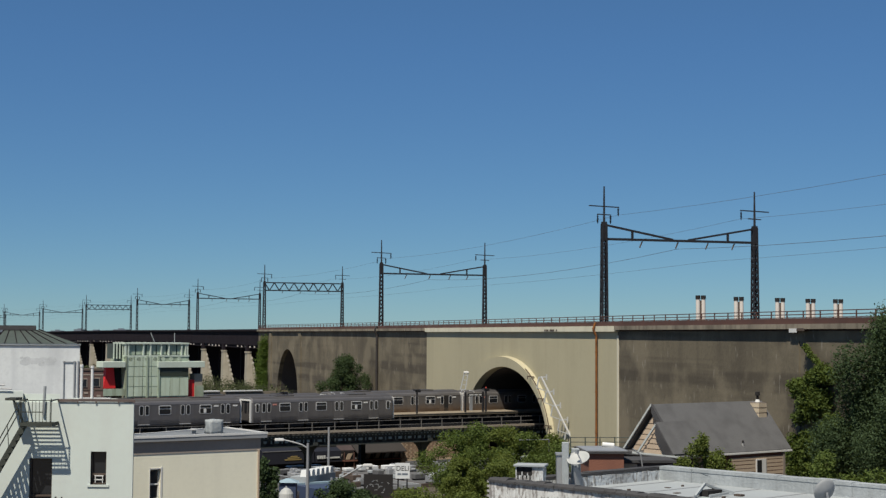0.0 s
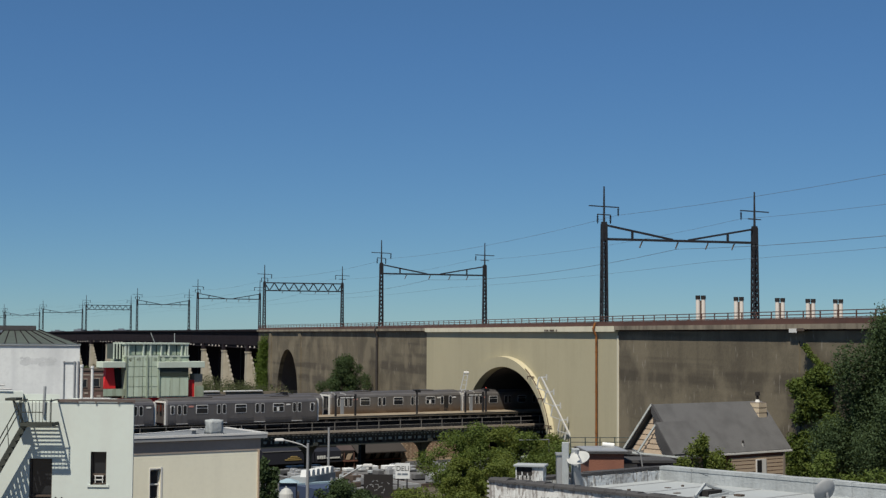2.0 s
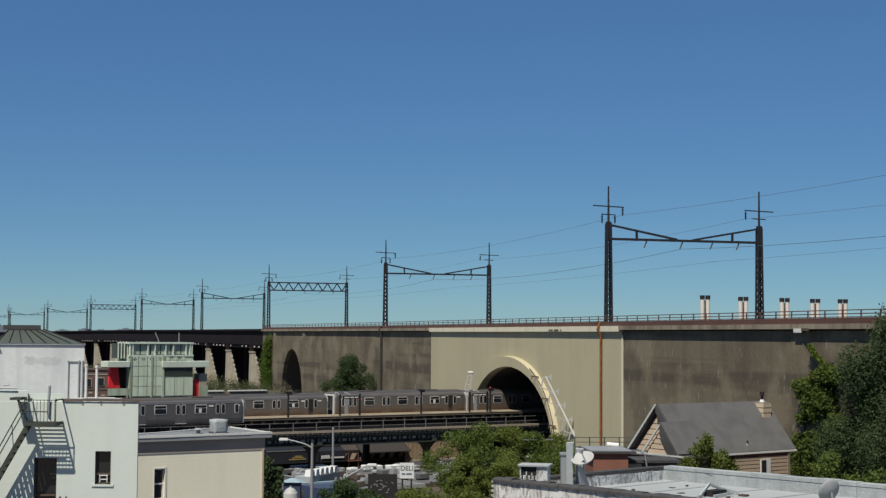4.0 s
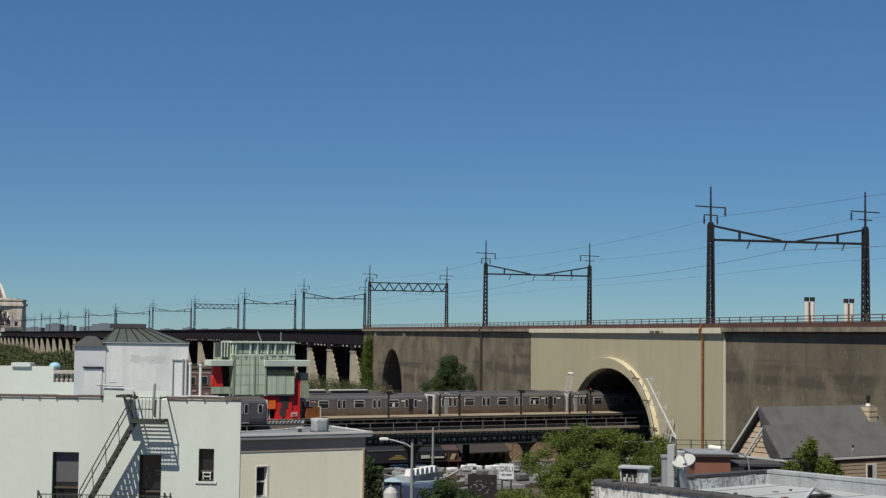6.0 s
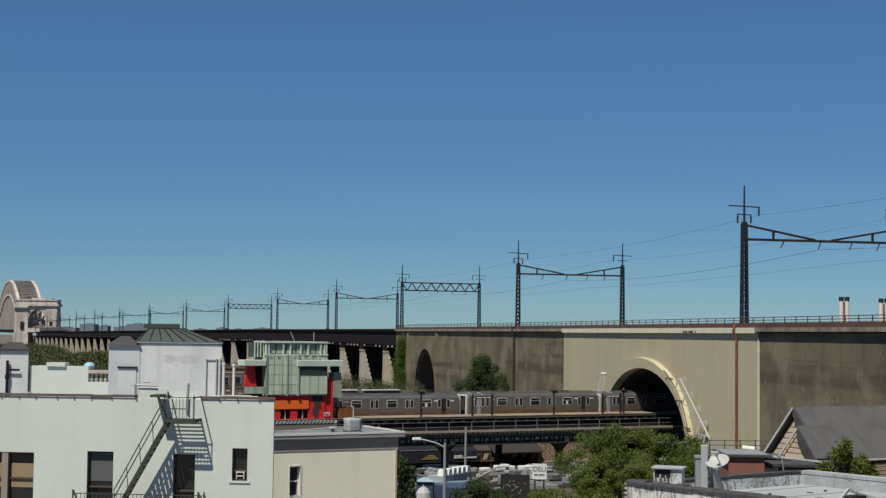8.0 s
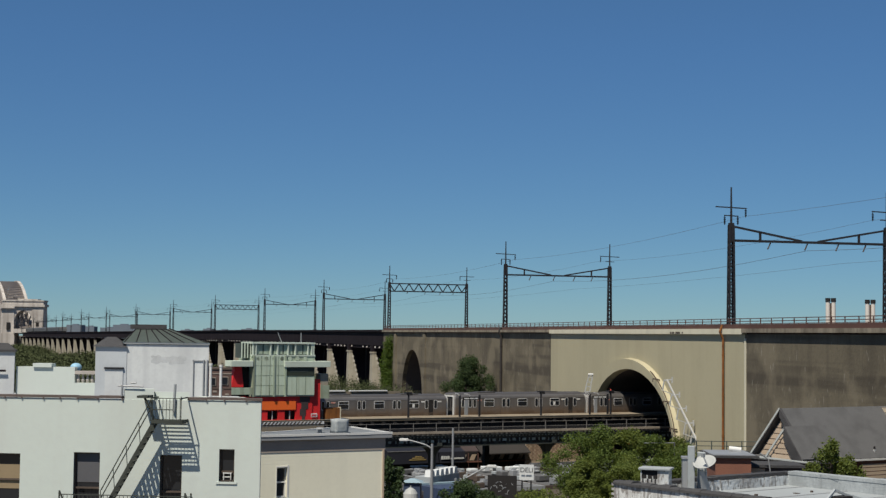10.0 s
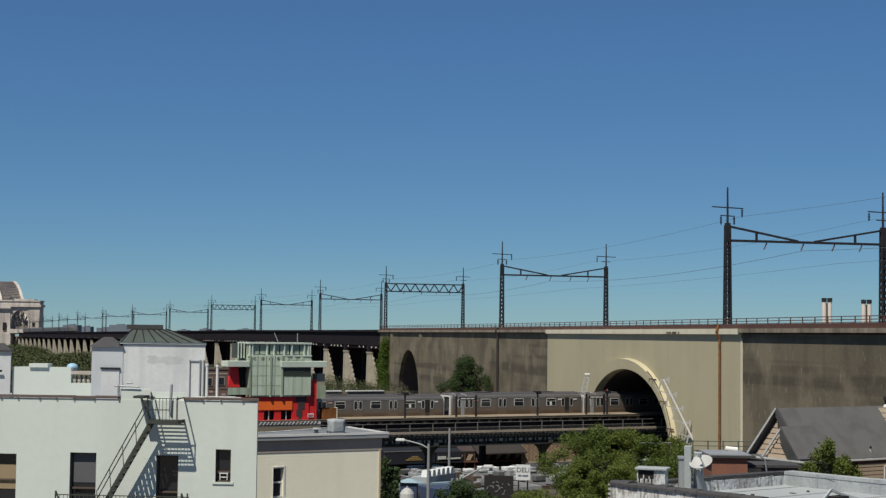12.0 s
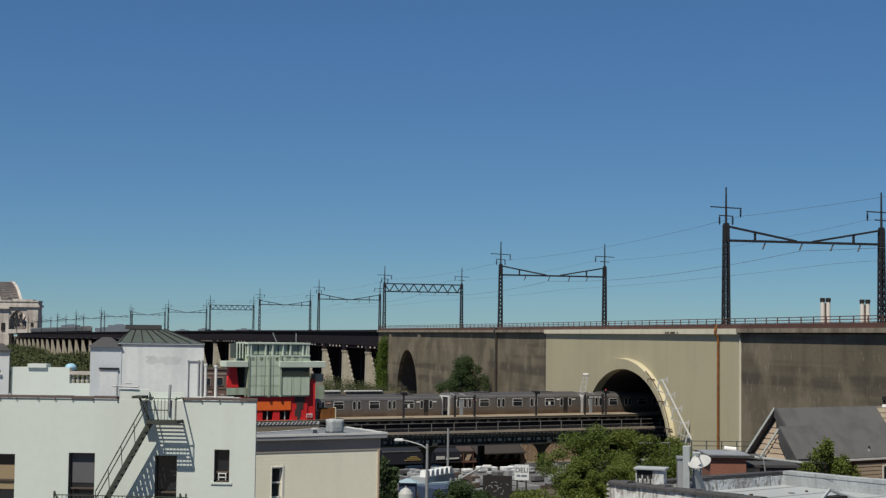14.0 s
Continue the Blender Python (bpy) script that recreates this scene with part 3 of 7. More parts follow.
def pill(bm, xc, zc, w, h, y0, y1, r=0.16, n=4):
    """A rounded rectangle in the x-z plane, pushed from y0 to y1."""
    pts = []
    for cx, cz, a0 in ((w / 2 - r, h / 2 - r, 0), (-w / 2 + r, h / 2 - r, 90), (-w / 2 + r, -h / 2 + r, 180), (w / 2 - r, -h / 2 + r, 270)):
        for k in range(n + 1):
            a = radians(a0 + 90 * k / n)
            pts.append((xc + cx + r * math.cos(a), zc + cz + r * math.sin(a)))
    prism(bm, pts, y0, y1)


def railcar(first=1.75, pitch=4.5, last=1.8, skin=None, ajar=None, over=0.0):
    """One stainless subway car, local x along it, side face at y=-1.5; first, pitch, last: the spacing of its four doors; over: what the body has beyond that at each end."""
    g = thing("subway_car", pose(0, 0, 0), "stainless steel subway car on the elevated track", "subway car", "moving train")
    L = first + 3 * pitch + last
    skin = skin or M_STEELCAR
    z0, z1 = 0.92, 3.05
    bm = bmesh.new()
    prof = [(-1.46, z0), (1.46, z0), (1.5, 1.3), (1.5, z1), (1.42, 3.28), (1.22, 3.46), (0.8, 3.6), (0, 3.66), (-0.8, 3.6), (-1.22, 3.46), (-1.42, 3.28), (-1.5, z1), (-1.5, 1.3)]
    ends = []
    for x, inset in ((-over, 0.10), (0.14 - over, 0.0), (L - 0.14 + over, 0.0), (L + over, 0.10)):
        ends.append([bm.verts.new((x, y * (1 - inset), z - (inset if z > 3.2 else 0))) for y, z in prof])
    n = len(prof)
    bm.faces.new(ends[0])
    bm.faces.new(ends[-1][::-1])
    for a, b in zip(ends, ends[1:]):
        for k in range(n):
            bm.faces.new((a[k], b[k], b[(k + 1) % n], a[(k + 1) % n]))
    part("body", bm, skin, g)
    bm = bmesh.new()
    prof = [(1.25, 3.46), (0.8, 3.62), (0, 3.69), (-0.8, 3.62), (-1.25, 3.46)]
    a = [bm.verts.new((0.2 - over, y, z)) for y, z in prof]
    b = [bm.verts.new((L - 0.2 + over, y, z)) for y, z in prof]
    for k in range(4):
        bm.faces.new((a[k], b[k], b[k + 1], a[k + 1]))
    for x in (3.2, L - 5.4):
        bx(bm, x, x + 2.2, -0.8, 0.8, 3.6, 3.73)
    part("roof", bm, M_CARROOF, g)
    bm = bmesh.new()
    for k in range(5):
        bx(bm, 0.15 - over, L - 0.15 + over, -1.512, -1.495, 1.12 + k * 0.09, 1.15 + k * 0.09)
    bx(bm, 0.15 - over, L - 0.15 + over, -1.515, -1.495, 3.02, 3.06)
    part("side_rib", bm, skin, g)
    doors = [first + pitch * k for k in range(4)]
    for i, x in enumerate(doors):
        slid = 0.3 if ajar == i else 0.0
        if slid:
            boxpart("doorway", (x - 0.3, x + 0.3, -1.505, -1.49, 1.1, 3.0), M_BLACK, g, "open doorway of the car")
        for sgn in (-1, 1):
            bm = bmesh.new()
            x0 = (x + 0.012 if sgn > 0 else x - 0.632) + sgn * slid
            bx(bm, x0, x0 + 0.62, -1.522, -1.508, 1.08, 3.0)
            bmesh.ops.bevel(bm, geom=bm.edges[:], offset=0.006, segments=1, affect="EDGES")
            d = part("door", bm, skin, g)
            xc = x + sgn * (0.31 + slid)
            bm = bmesh.new()
            pill(bm, xc, 2.48, 0.46, 1.04, -1.532, -1.52, 0.17)
            part("window_frame", bm, M_FRAME, d)
            bm = bmesh.new()
            pill(bm, xc, 2.48, 0.36, 0.94, -1.54, -1.53, 0.15)
            part("pane", bm, M_BLACKGLASS, d)
        boxpart("threshold", (x - 0.64, x + 0.64, -1.53, -1.5, 1.02, 1.08), M_FRAME, g)
    for k in range(3):
        x = doors[k] + pitch / 2
        bm = bmesh.new()
        pill(bm, x, 2.5, 1.36, 0.94, -1.525, -1.49, 0.13)
        w = part("window", bm, M_FRAME, g)
        for zc, h in ((2.34, 0.5), (2.77, 0.24)):
            bm = bmesh.new()
            pill(bm, x, zc, 1.22, h, -1.537, -1.52, 0.08)
            part("pane", bm, M_BLACKGLASS, w)
    boxpart("window_poster", (doors[2] + pitch / 2 - 0.22, doors[2] + pitch / 2 + 0.08, -1.546, -1.54, 2.12, 2.56), M_TRIM, g, "white poster behind the glass")
    for x, w_ in ((0.62, 0.42), (L - 0.75, 0.5)):
        if (x < 1 and first < 1.7) or (x > 1 and last < 2.3):
            continue
        bm = bmesh.new()
        pill(bm, x, 2.48, w_, 0.95, -1.525, -1.49, 0.13)
        w = part("window", bm, M_FRAME, g)
        bm = bmesh.new()
        pill(bm, x, 2.48, w_ - 0.13, 0.82, -1.537, -1.52, 0.09)
        part("pane", bm, M_BLACKGLASS, w)
    for x, c, lab in ((0.62, M_TRIM, "pale car number plate"), (doors[0] + 1.0, M_SIGNRED, "small red and white emblem"), (L - 0.65, M_TRIM, "pale car number plate"), (doors[3] - 1.05, M_TRIM, "pale side destination sign")):
        boxpart("sign", (x - 0.26, x + 0.26, -1.53, -1.5, 2.72, 2.88), c, g, lab)
    # ends: pale frames round the dark end doors
    for x, sgn in ((-over, -1), (L + over, 1)):
        bm = bmesh.new()
        for y in (-1.34, 1.2):
            bx(bm, min(x, x + sgn * 0.16), max(x, x + sgn * 0.16), y, y + 0.14, 0.95, 3.25)
        bx(bm, min(x, x + sgn * 0.14), max(x, x + sgn * 0.14), -1.25, 1.25, 3.2, 3.36)
        part("end_frame", bm, M_TRIM, g, "white rubber end frame")
        boxpart("end_wall", (min(x, x + sgn * 0.02), max(x, x + sgn * 0.02), -1.3, 1.3, 0.95, 3.2), M_CARROOF, g)
        bm = bmesh.new()
        pill(bm, 0, 0, 0.5, 1.2, -0.02, 0.02, 0.2)
        part("end_pane", bm, M_BLACKGLASS, g, m=pose(x + sgn * 0.03, -0.05, 2.45, 0, 0, 90))
        for y in (-0.95, 0.9):
            bm = bmesh.new()
            pill(bm, 0, 0, 0.42, 1.0, -0.02, 0.02, 0.18)
            part("end_pane", bm, M_BLACKGLASS, g, m=pose(x + sgn * 0.03, y, 2.45, 0, 0, 90))
    for k, (x0, x1) in enumerate(((4.6, 6.4), (6.7, 8.1), (8.4, 10.6), (10.9, L - 4.4))):
        boxpart("underfloor_box", (x0, x1, -1.3, 1.3, 0.36 + 0.08 * (k % 2), 0.92), M_UNDER, g, bevel=0.03)
    for xc in (2.6, L - 2.6):
        bm = bmesh.new()
        bx(bm, xc - 1.5, xc + 1.5, -1.1, -0.95, 0.35, 0.62)
        bx(bm, xc - 1.5, xc + 1.5, 0.95, 1.1, 0.35, 0.62)
        bx(bm, xc - 0.3, xc + 0.3, -1.1, 1.1, 0.3, 0.92)
        t = part("truck", bm, M_UNDER, g)
        for dx in (-1.05, 1.05):
            for y in (-0.78, 0.7):
                bm = bmesh.new()
                tube(bm, (xc + dx, y, 0.43), (xc + dx, y + 0.1, 0.43), 0.43, n=16)
                part("wheel", bm, M_UNDER, t)
    return g


def car_pose(e, w):
    """A car whose left end is at e along the line and whose near side is w metres behind the near train's side."""
    return EL @ pose(e, w + 1.5, RAIL_Z)


TAIL, STEP = 9.8, 18.45
CAR = railcar(1.7, 4.47, 2.62)
CAR.matrix_basis = car_pose(TAIL - 17.73, 0)
_b = railcar(1.75, 4.53, 1.8)
_b.matrix_basis = car_pose(TAIL - 36.2, 0)
CARS = [CAR, _b] + [copy_thing(_b, car_pose(TAIL - 36.2 - STEP * k, 0)) for k in (1, 2)]
BERTH = 7.7
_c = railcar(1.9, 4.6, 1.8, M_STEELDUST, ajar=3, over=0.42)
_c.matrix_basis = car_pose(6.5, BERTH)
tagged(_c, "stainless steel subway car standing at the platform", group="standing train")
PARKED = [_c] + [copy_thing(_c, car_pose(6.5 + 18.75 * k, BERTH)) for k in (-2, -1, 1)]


def elevated():
    x0, x1 = -75.0, 75.0
    g = tagged(part("el_deck", (lambda b: (bx(b, x0, x1, -2.1, 16.5, 6.72, 6.86), b)[1])(bmesh.new()), M_ELSTEEL), "dark steel deck of the elevated railway", "deck", kind="structure")
    g.matrix_basis = EL
    bm = bmesh.new()
    for y in (0.8, 2.2, 8.7, 10.1):
        bx(bm, x0, x1, y - 0.04, y + 0.04, 7.1, 7.28)
    part("rail", bm, M_DKSTEEL, g)
    bm = bmesh.new()
    x = x0
    while x < x1:
        bx(bm, x, x + 0.24, -1.9, 3.0, 6.87, 7.1)
        bx(bm, x, x + 0.24, 7.6, 11.2, 6.87, 7.1)
        x += 0.62
    tagged(part("tie", bm, M_UNDER, g), kind="stuff")
    # near edge: walkway railing
    rail = thing("track_railing", EL, "grey pipe railing along the elevated track", "railing")
    for z in (8.18, 7.66):
        bm = bmesh.new()
        bx(bm, x0, x1, -2.11, -2.06, z - 0.028, z + 0.028)
        part("rail", bm, M_RAILGREY, rail)
    bm = bmesh.new()
    bx(bm, -0.032, 0.032, -2.12, -2.05, 6.86, 8.22)
    me = mesh_of("post", bm, M_RAILGREY)
    x = x0
    while x < x1:
        ob = new("post", me)
        ob.parent = rail
        ob.location.x = x + 0.4
        x += 2.8
    g2 = tagged(part("walkway_beam", (lambda b: (bx(b, x0, x1, -2.3, -2.14, 7.06, 7.3), b)[1])(bmesh.new()), M_TIMBER), "weathered timber beam along the edge of the elevated deck", "beam", kind="structure")
    g2.matrix_basis = EL
    # longitudinal girders: chords and lacing
    for y in (-1.7, 3.0, 8.0, 14.0):
        gd = thing("el_girder", EL, "riveted lattice girder under the elevated tracks", "girder", "el girders")
        bm = bmesh.new()
        bx(bm, x0, x1, y - 0.2, y + 0.2, 6.45, 6.72)
        bx(bm, x0, x1, y - 0.2, y + 0.2, 5.62, 5.8)
        part("chord", bm, M_ELSTEEL, gd)
        boxpart("web", (x0, x1, y + 0.02, y + 0.06, 5.7, 6.5), M_UNDER, gd)
        bm = bmesh.new()
        x = x0
        while x < x1:
            bar(bm, (x, y, 5.75), (x + 0.75, y, 6.5), 0.18, 0.1)
            bar(bm, (x + 0.75, y, 6.5), (x + 1.5, y, 5.75), 0.18, 0.1)
            bx(bm, x - 0.12, x + 0.12, y - 0.1, y + 0.1, 5.75, 6.5)
            x += 1.5
        part("lacing", bm, M_ELSTEEL, gd)
        # pale plates added in place of daylight showing through the lacing
        if y == -1.7:
            bm = bmesh.new()
            x = x0 + 0.4
            k = 0
            while x < x1:
                bx(bm, x, x + 0.13, y - 0.3, y - 0.22, 6.62, 6.78)
                if k % 3 == 0:
                    bx(bm, x, x + 0.42 + 0.1 * math.sin(k), y - 0.3, y - 0.22, 6.1, 6.36)
                elif k % 3 == 2:
                    bx(bm, x, x + 0.09, y - 0.3, y - 0.22, 6.06, 6.4)
                x += 0.43
                k += 1
            tagged(part("bracket_plate", bm, M_PLATE, gd), kind="stuff")
    for k in range(-5, 5):
        x = k * 14.8 + 13.5
        bent = thing("el_bent", EL, "steel column bent holding up the elevated railway", "steel bent", "el bents")
        bm = bmesh.new()
        bx(bm, x - 0.3, x + 0.3, -2.0, 15.5, 5.7, 6.5)
        part("crossbeam", bm, M_ELSTEEL, bent)
        for y in (-0.3, 13.0):
            bm = bmesh.new()
            bx(bm, x - 0.32, x + 0.32, y - 0.3, y + 0.3, 0, 5.7)
            for sgn in (-1, 1):
                arc = [(x + sgn * (0.3 + 1.6 * (1 - math.cos(w))), 4.0 + 1.65 * math.sin(w)) for w in (k * math.pi / 16 for k in range(9))]
                prism(bm, arc + [(x + sgn * 0.28, 5.68)], y - 0.18, y + 0.18)
            part("column", bm, M_ELSTEEL, bent)
    # island platform
    p = thing("platform", EL, "island platform with a worn concrete edge between the tracks", "platform", kind="structure")
    boxpart("slab", (-70, 37.6, 3.25, 7.75, 8.2, 8.42), M_PLAT, p)
    bm = bmesh.new()
    x = -70
    while x < 36:
        bx(bm, x, x + 0.4, 3.3, 7.7, 7.75, 8.2)
        x += 1.4
    part("joist", bm, M_UNDER, p)
    boxpart("edge_strip", (-70, 37.6, 3.2, 3.5, 8.42, 8.45), M_PLAT, p)
    boxpart("fascia", (-70, 36.0, 3.6, 3.7, 6.9, 8.2), M_BLACK, p)


elevated()


# ======== white apartment building with the fire escape ========
def wall_with_holes(bm, x0, x1, z0, z1, y0, y1, holes):
    """A wall from y0 (front) to y1 with rectangular openings (xa, xb, za, zb)."""
    xs = sorted({x0, x1, *(h[0] for h in holes), *(h[1] for h in holes)})
    for xa, xb in zip(xs, xs[1:]):
        cut = sorted((h[2], h[3]) for h in holes if h[0] <= xa and h[1] >= xb)
        z = z0
        for a, b in cut:
            if a > z:
                bx(bm, xa, xb, y0, y1, z, a)
            z = b
        if z < z1:
            bx(bm, xa, xb, y0, y1, z, z1)


def sash_window(parent, xa, xb, za, zb, y, frame_mat=M_BROWN, sill=True, blind=None, rail=0.5, bars=1):
    """A window in an opening whose wall face is at y: casing, sashes, panes, sill."""
    w = thing("window", pose(0, 0, 0), "dark sash window set in the wall", "window", kind="")
    w.parent = parent
    bm = bmesh.new()
    t = 0.06
    yb = y + 0.16
    for a in ((xa, xa + t, za, zb), (xb - t, xb, za, zb), (xa, xb, zb - t, zb), (xa, xb, za, za + t)):
        bx(bm, a[0], a[1], yb, yb + 0.08, a[2], a[3])
    zm = za + (zb - za) * rail
    bx(bm, xa, xb, yb - 0.01, yb + 0.07, zm - 0.035, zm + 0.035)
    part("window_frame", bm, frame_mat, w)
    boxpart("pane", (xa, xb, yb + 0.09, yb + 0.11, za, zb), M_BLACKGLASS, w)
    if blind:
        boxpart("blind", (xa + 0.08, xb - 0.08, yb + 0.065, yb + 0.085, za + (zb - za) * blind[0], za + (zb - za) * blind[1]), blind[2], w)
    if sill:
        boxpart("sill", (xa - 0.12, xb + 0.12, y - 0.045, y + 0.15, za - 0.09, za), M_WHITE, w)
    for k in list(w.keys()):
        del w[k]
    return w


M_BLIND = material("tan_blind", (0.30, 0.23, 0.14), 0.8, vary=0.2, scale=2)
M_BLINDGREY = material("grey_blind", (0.11, 0.11, 0.12), 0.7, vary=0.2)


def lean_back(g, y0, k=0.27, y1=1e9):
    """The house stands askew: its sides run back to the west."""
    for ob in g.children_recursive:
        if ob.type == "MESH":
            for v in ob.data.vertices:
                if v.co.y > y0:
                    v.co.x -= k * (min(v.co.y, y1) - y0)


def apartment_house():
    Y = 62.0
    g = thing("apartment_building", pose(0, 0, 0), "white stuccoed apartment building with a dark coping and a fire escape", "building")
    holes = [(-14.46, -13.81, 11.39, 12.74), (-16.98, -16.04, 9.6, 12.45), (-20.69, -19.56, 10.2, 12.5), (-25.6, -23.01, 10.2, 12.4)]
    bm = bmesh.new()
    wall_with_holes(bm, -42, -12.72, 0, 14.75, Y, Y + 0.35, holes)
    bmesh.ops.remove_doubles(bm, verts=bm.verts[:], dist=0.0005)
    part("wall", bm, M_WHITE, g)
    for ya, yb in ((Y + 0.35, Y + 4.3), (Y + 4.3, Y + 13)):
        boxpart("side_wall", (-13.07, -12.76, ya, yb, 0, 14.75 if ya < Y + 4 else 14.36), M_WHITE, g)
        boxpart("roof", (-41.7, -13.07, ya, yb, 14.0, 14.3), M_ROOFGREY, g)
    boxpart("rear_wall", (-42, -13.07, Y + 12.65, Y + 13, 0, 14.4), M_WHITE2, g)
    boxpart("side_wall", (-42, -41.7, Y + 0.35, Y + 12.65, 0, 14.75), M_WHITE, g)
    boxpart("dark_room", (-41, -13.6, Y + 1.6, Y + 1.7, 8, 13.9), M_BLACK, g)
    for n, (xa, xb) in enumerate(((-42, -18.6), (-15.85, -12.66))):
        bm = bmesh.new()
        rnd = random.Random(40 + n)
        x = xa
        while x < xb - 0.01:
            w = min(xb - x, rnd.uniform(0.7, 1.1))
            h = rnd.uniform(-0.012, 0.012)
            bx(bm, x, x + w, Y - 0.05, Y + 0.45, 14.78 + h, 14.88 + h)
            bx(bm, x + w - 0.07, x + w - 0.01, Y - 0.07, Y - 0.02, 14.73, 14.79)
            x += w
        part("coping", bm, M_COPING, g, "dark brown parapet coping")
    bm = bmesh.new()
    bx(bm, -18.58, -17.3, Y + 0.02, Y + 0.5, 14.7, 15.2)
    bx(bm, -17.3, -15.85, Y + 0.3, Y + 0.5, 14.7, 15.08)
    part("raised_parapet", bm, M_WHITE, g)
    bm = bmesh.new()
    tube(bm, (-18.66, Y - 0.05, 14.88), (-18.66, Y - 0.05, 15.35), 0.05, n=8)
    tube(bm, (-18.85, Y - 0.05, 15.33), (-17.75, Y - 0.05, 15.3), 0.035, n=8)
    tube(bm, (-18.3, Y - 0.05, 15.45), (-18.05, Y - 0.05, 15.45), 0.035, n=8)
    part("vent_pipe", bm, M_GALV, g)
    bm = bmesh.new()
    tube(bm, (-16.42, Y - 0.08, 14.25), (-16.38, Y - 0.08, 15.42), 0.06, n=8)
    part("standpipe", bm, M_ROOFWHITE, g, "pale grey standpipe")
    sash_window(g, -14.46, -13.81, 11.39, 12.74, Y, M_BROWN, rail=0.3)
    sash_window(g, -20.69, -19.56, 10.2, 12.5, Y, M_BROWN, blind=(0.45, 0.98, M_BLINDGREY), rail=0.35)
    for xa, xb in ((-25.6, -24.42), (-24.15, -23.01)):
        sash_window(g, xa, xb, 10.2, 12.4, Y, M_BROWN, blind=(0.32, 0.78, M_BLIND), rail=0.5)
    boxpart("mullion", (-24.42, -24.15, Y + 0.02, Y + 0.3, 10.2, 12.4), M_FRIEZE, g)
    sash_window(g, -16.98, -16.04, 9.6, 12.45, Y, M_BROWN, sill=False, rail=0.46)
    lean_back(g, Y + 0.3, 0.86, Y + 4.3)
    bm = bmesh.new()
    for q in ((-14.32, -13.95, 11.72, 11.76), (-14.32, -13.95, 11.56, 11.6), (-14.3, -14.27, 11.45, 11.72), (-14.0, -13.97, 11.45, 11.72)):
        bx(bm, q[0], q[1], Y + 0.12, Y + 0.16, q[2], q[3])
    part("sash_grille", bm, M_TRIM, g, "small white grille in the window")


apartment_house()


def fire_escape():
    Y = 62.0
    g = thing("fire_escape", pose(0, 0, 0), "dark grey iron fire escape with stairs and slatted balconies", "fire escape")

    def slats(x0, x1, y0, y1, z, n):
        floor = new("balcony")
        floor.parent = g
        for k in range(n):
            y = y0 + (y1 - y0) * k / (n - 1)
            boxpart("slat", (x0, x1, y - 0.019, y + 0.019, z - 0.012, z), M_IRON, floor)
        bm = bmesh.new()
        bx(bm, x0 - 0.05, x0, y0 - 0.05, y1, z - 0.12, z + 0.02)
        bx(bm, x1, x1 + 0.05, y0 - 0.05, y1, z - 0.12, z + 0.02)
        bx(bm, x0, x1, y0 - 0.06, y0, z - 0.12, z + 0.02)
        part("balcony_frame", bm, M_IRON, floor)

    slats(-17.05, -15.85, Y - 1.05, Y - 0.02, 13.95, 13)
    # guard rail of the top balcony
    bm = bmesh.new()
    for k in range(9):
        x = -17.05 + k * 0.145
        bp = bmesh.new()
        tube(bp, (x, Y - 1.08, 13.93), (x, Y - 1.08, 14.87), 0.012, n=5)
        part("baluster", bp, M_IRON, g)
    bar(bm, (-17.1, Y - 1.08, 14.87), (-15.83, Y - 1.08, 14.87), 0.03)
    bar(bm, (-17.1, Y - 1.08, 14.4), (-16.2, Y - 1.08, 14.4), 0.04)
    for x in (-17.12, -15.85):
        bar(bm, (x, Y - 1.08, 14.87), (x, Y, 14.87), 0.05)
        tube(bm, (x, Y - 1.08, 13.93), (x, Y - 1.08, 14.95), 0.02, n=6)
    part("guard_rail", bm, M_IRON, g)
    bm = bmesh.new()
    bx(bm, -17.75, -17.3, Y - 1.0, Y - 0.1, 14.86, 14.96)
    bar(bm, (-17.45, Y - 0.9, 14.9), (-16.95, Y - 1.0, 13.9), 0.07)
    part("bracket", bm, M_IRON, g)
    # long stair down to the next landing
    bm = bmesh.new()
    a0, a1 = Vector((-17.02, Y - 0.75, 13.85)), Vector((-19.1, Y - 0.75, 10.1))
    for dy in (-0.3, 0.3):
        bar(bm, a0 + Vector((0, dy, 0)), a1 + Vector((0, dy, 0)), 0.045, 0.12)
    part("stringer", bm, M_IRON, g)
    for k in range(15):
        p = a0.lerp(a1, (k + 0.5) / 15)
        boxpart("stair_tread", (p.x - 0.07, p.x + 0.08, p.y - 0.31, p.y + 0.3, p.z - 0.018, p.z + 0.018), M_IRON, g)
    bm = bmesh.new()
    for dy, dz in ((-0.3, 0.95), (-0.3, 0.62)):
        q0, q1 = a0 + Vector((-0.1, dy, dz)), a1 + Vector((-0.05, dy, dz))
        tube(bm, q0, q1, 0.025, n=6)
    for k in range(5):
        p = a0.lerp(a1, k / 4)
        tube(bm, p + Vector((0, -0.3, 0)), p + Vector((-0.08, -0.3, 0.95)), 0.018, n=5)
    part("handrail", bm, M_IRON, g)
    # top of the railing of the landing below
    bm = bmesh.new()
    bar(bm, (-20.9, Y - 1.1, 10.85), (-15.3, Y - 1.1, 10.85), 0.035)
    for k in range(34):
        x = -20.9 + k * 0.17
        bp = bmesh.new()
        tube(bp, (x, Y - 1.1, 9.9), (x, Y - 1.1, 10.85), 0.013, n=5)
        part("baluster", bp, M_IRON, g)
    for x in (-20.9, -15.35, -15.6):
        tube(bm, (x, Y - 1.1, 9.9), (x, Y - 1.1, 11.0), 0.035, n=6)
    bar(bm, (-20.9, Y - 1.1, 11.0), (-20.6, Y - 1.1, 10.3), 0.06)
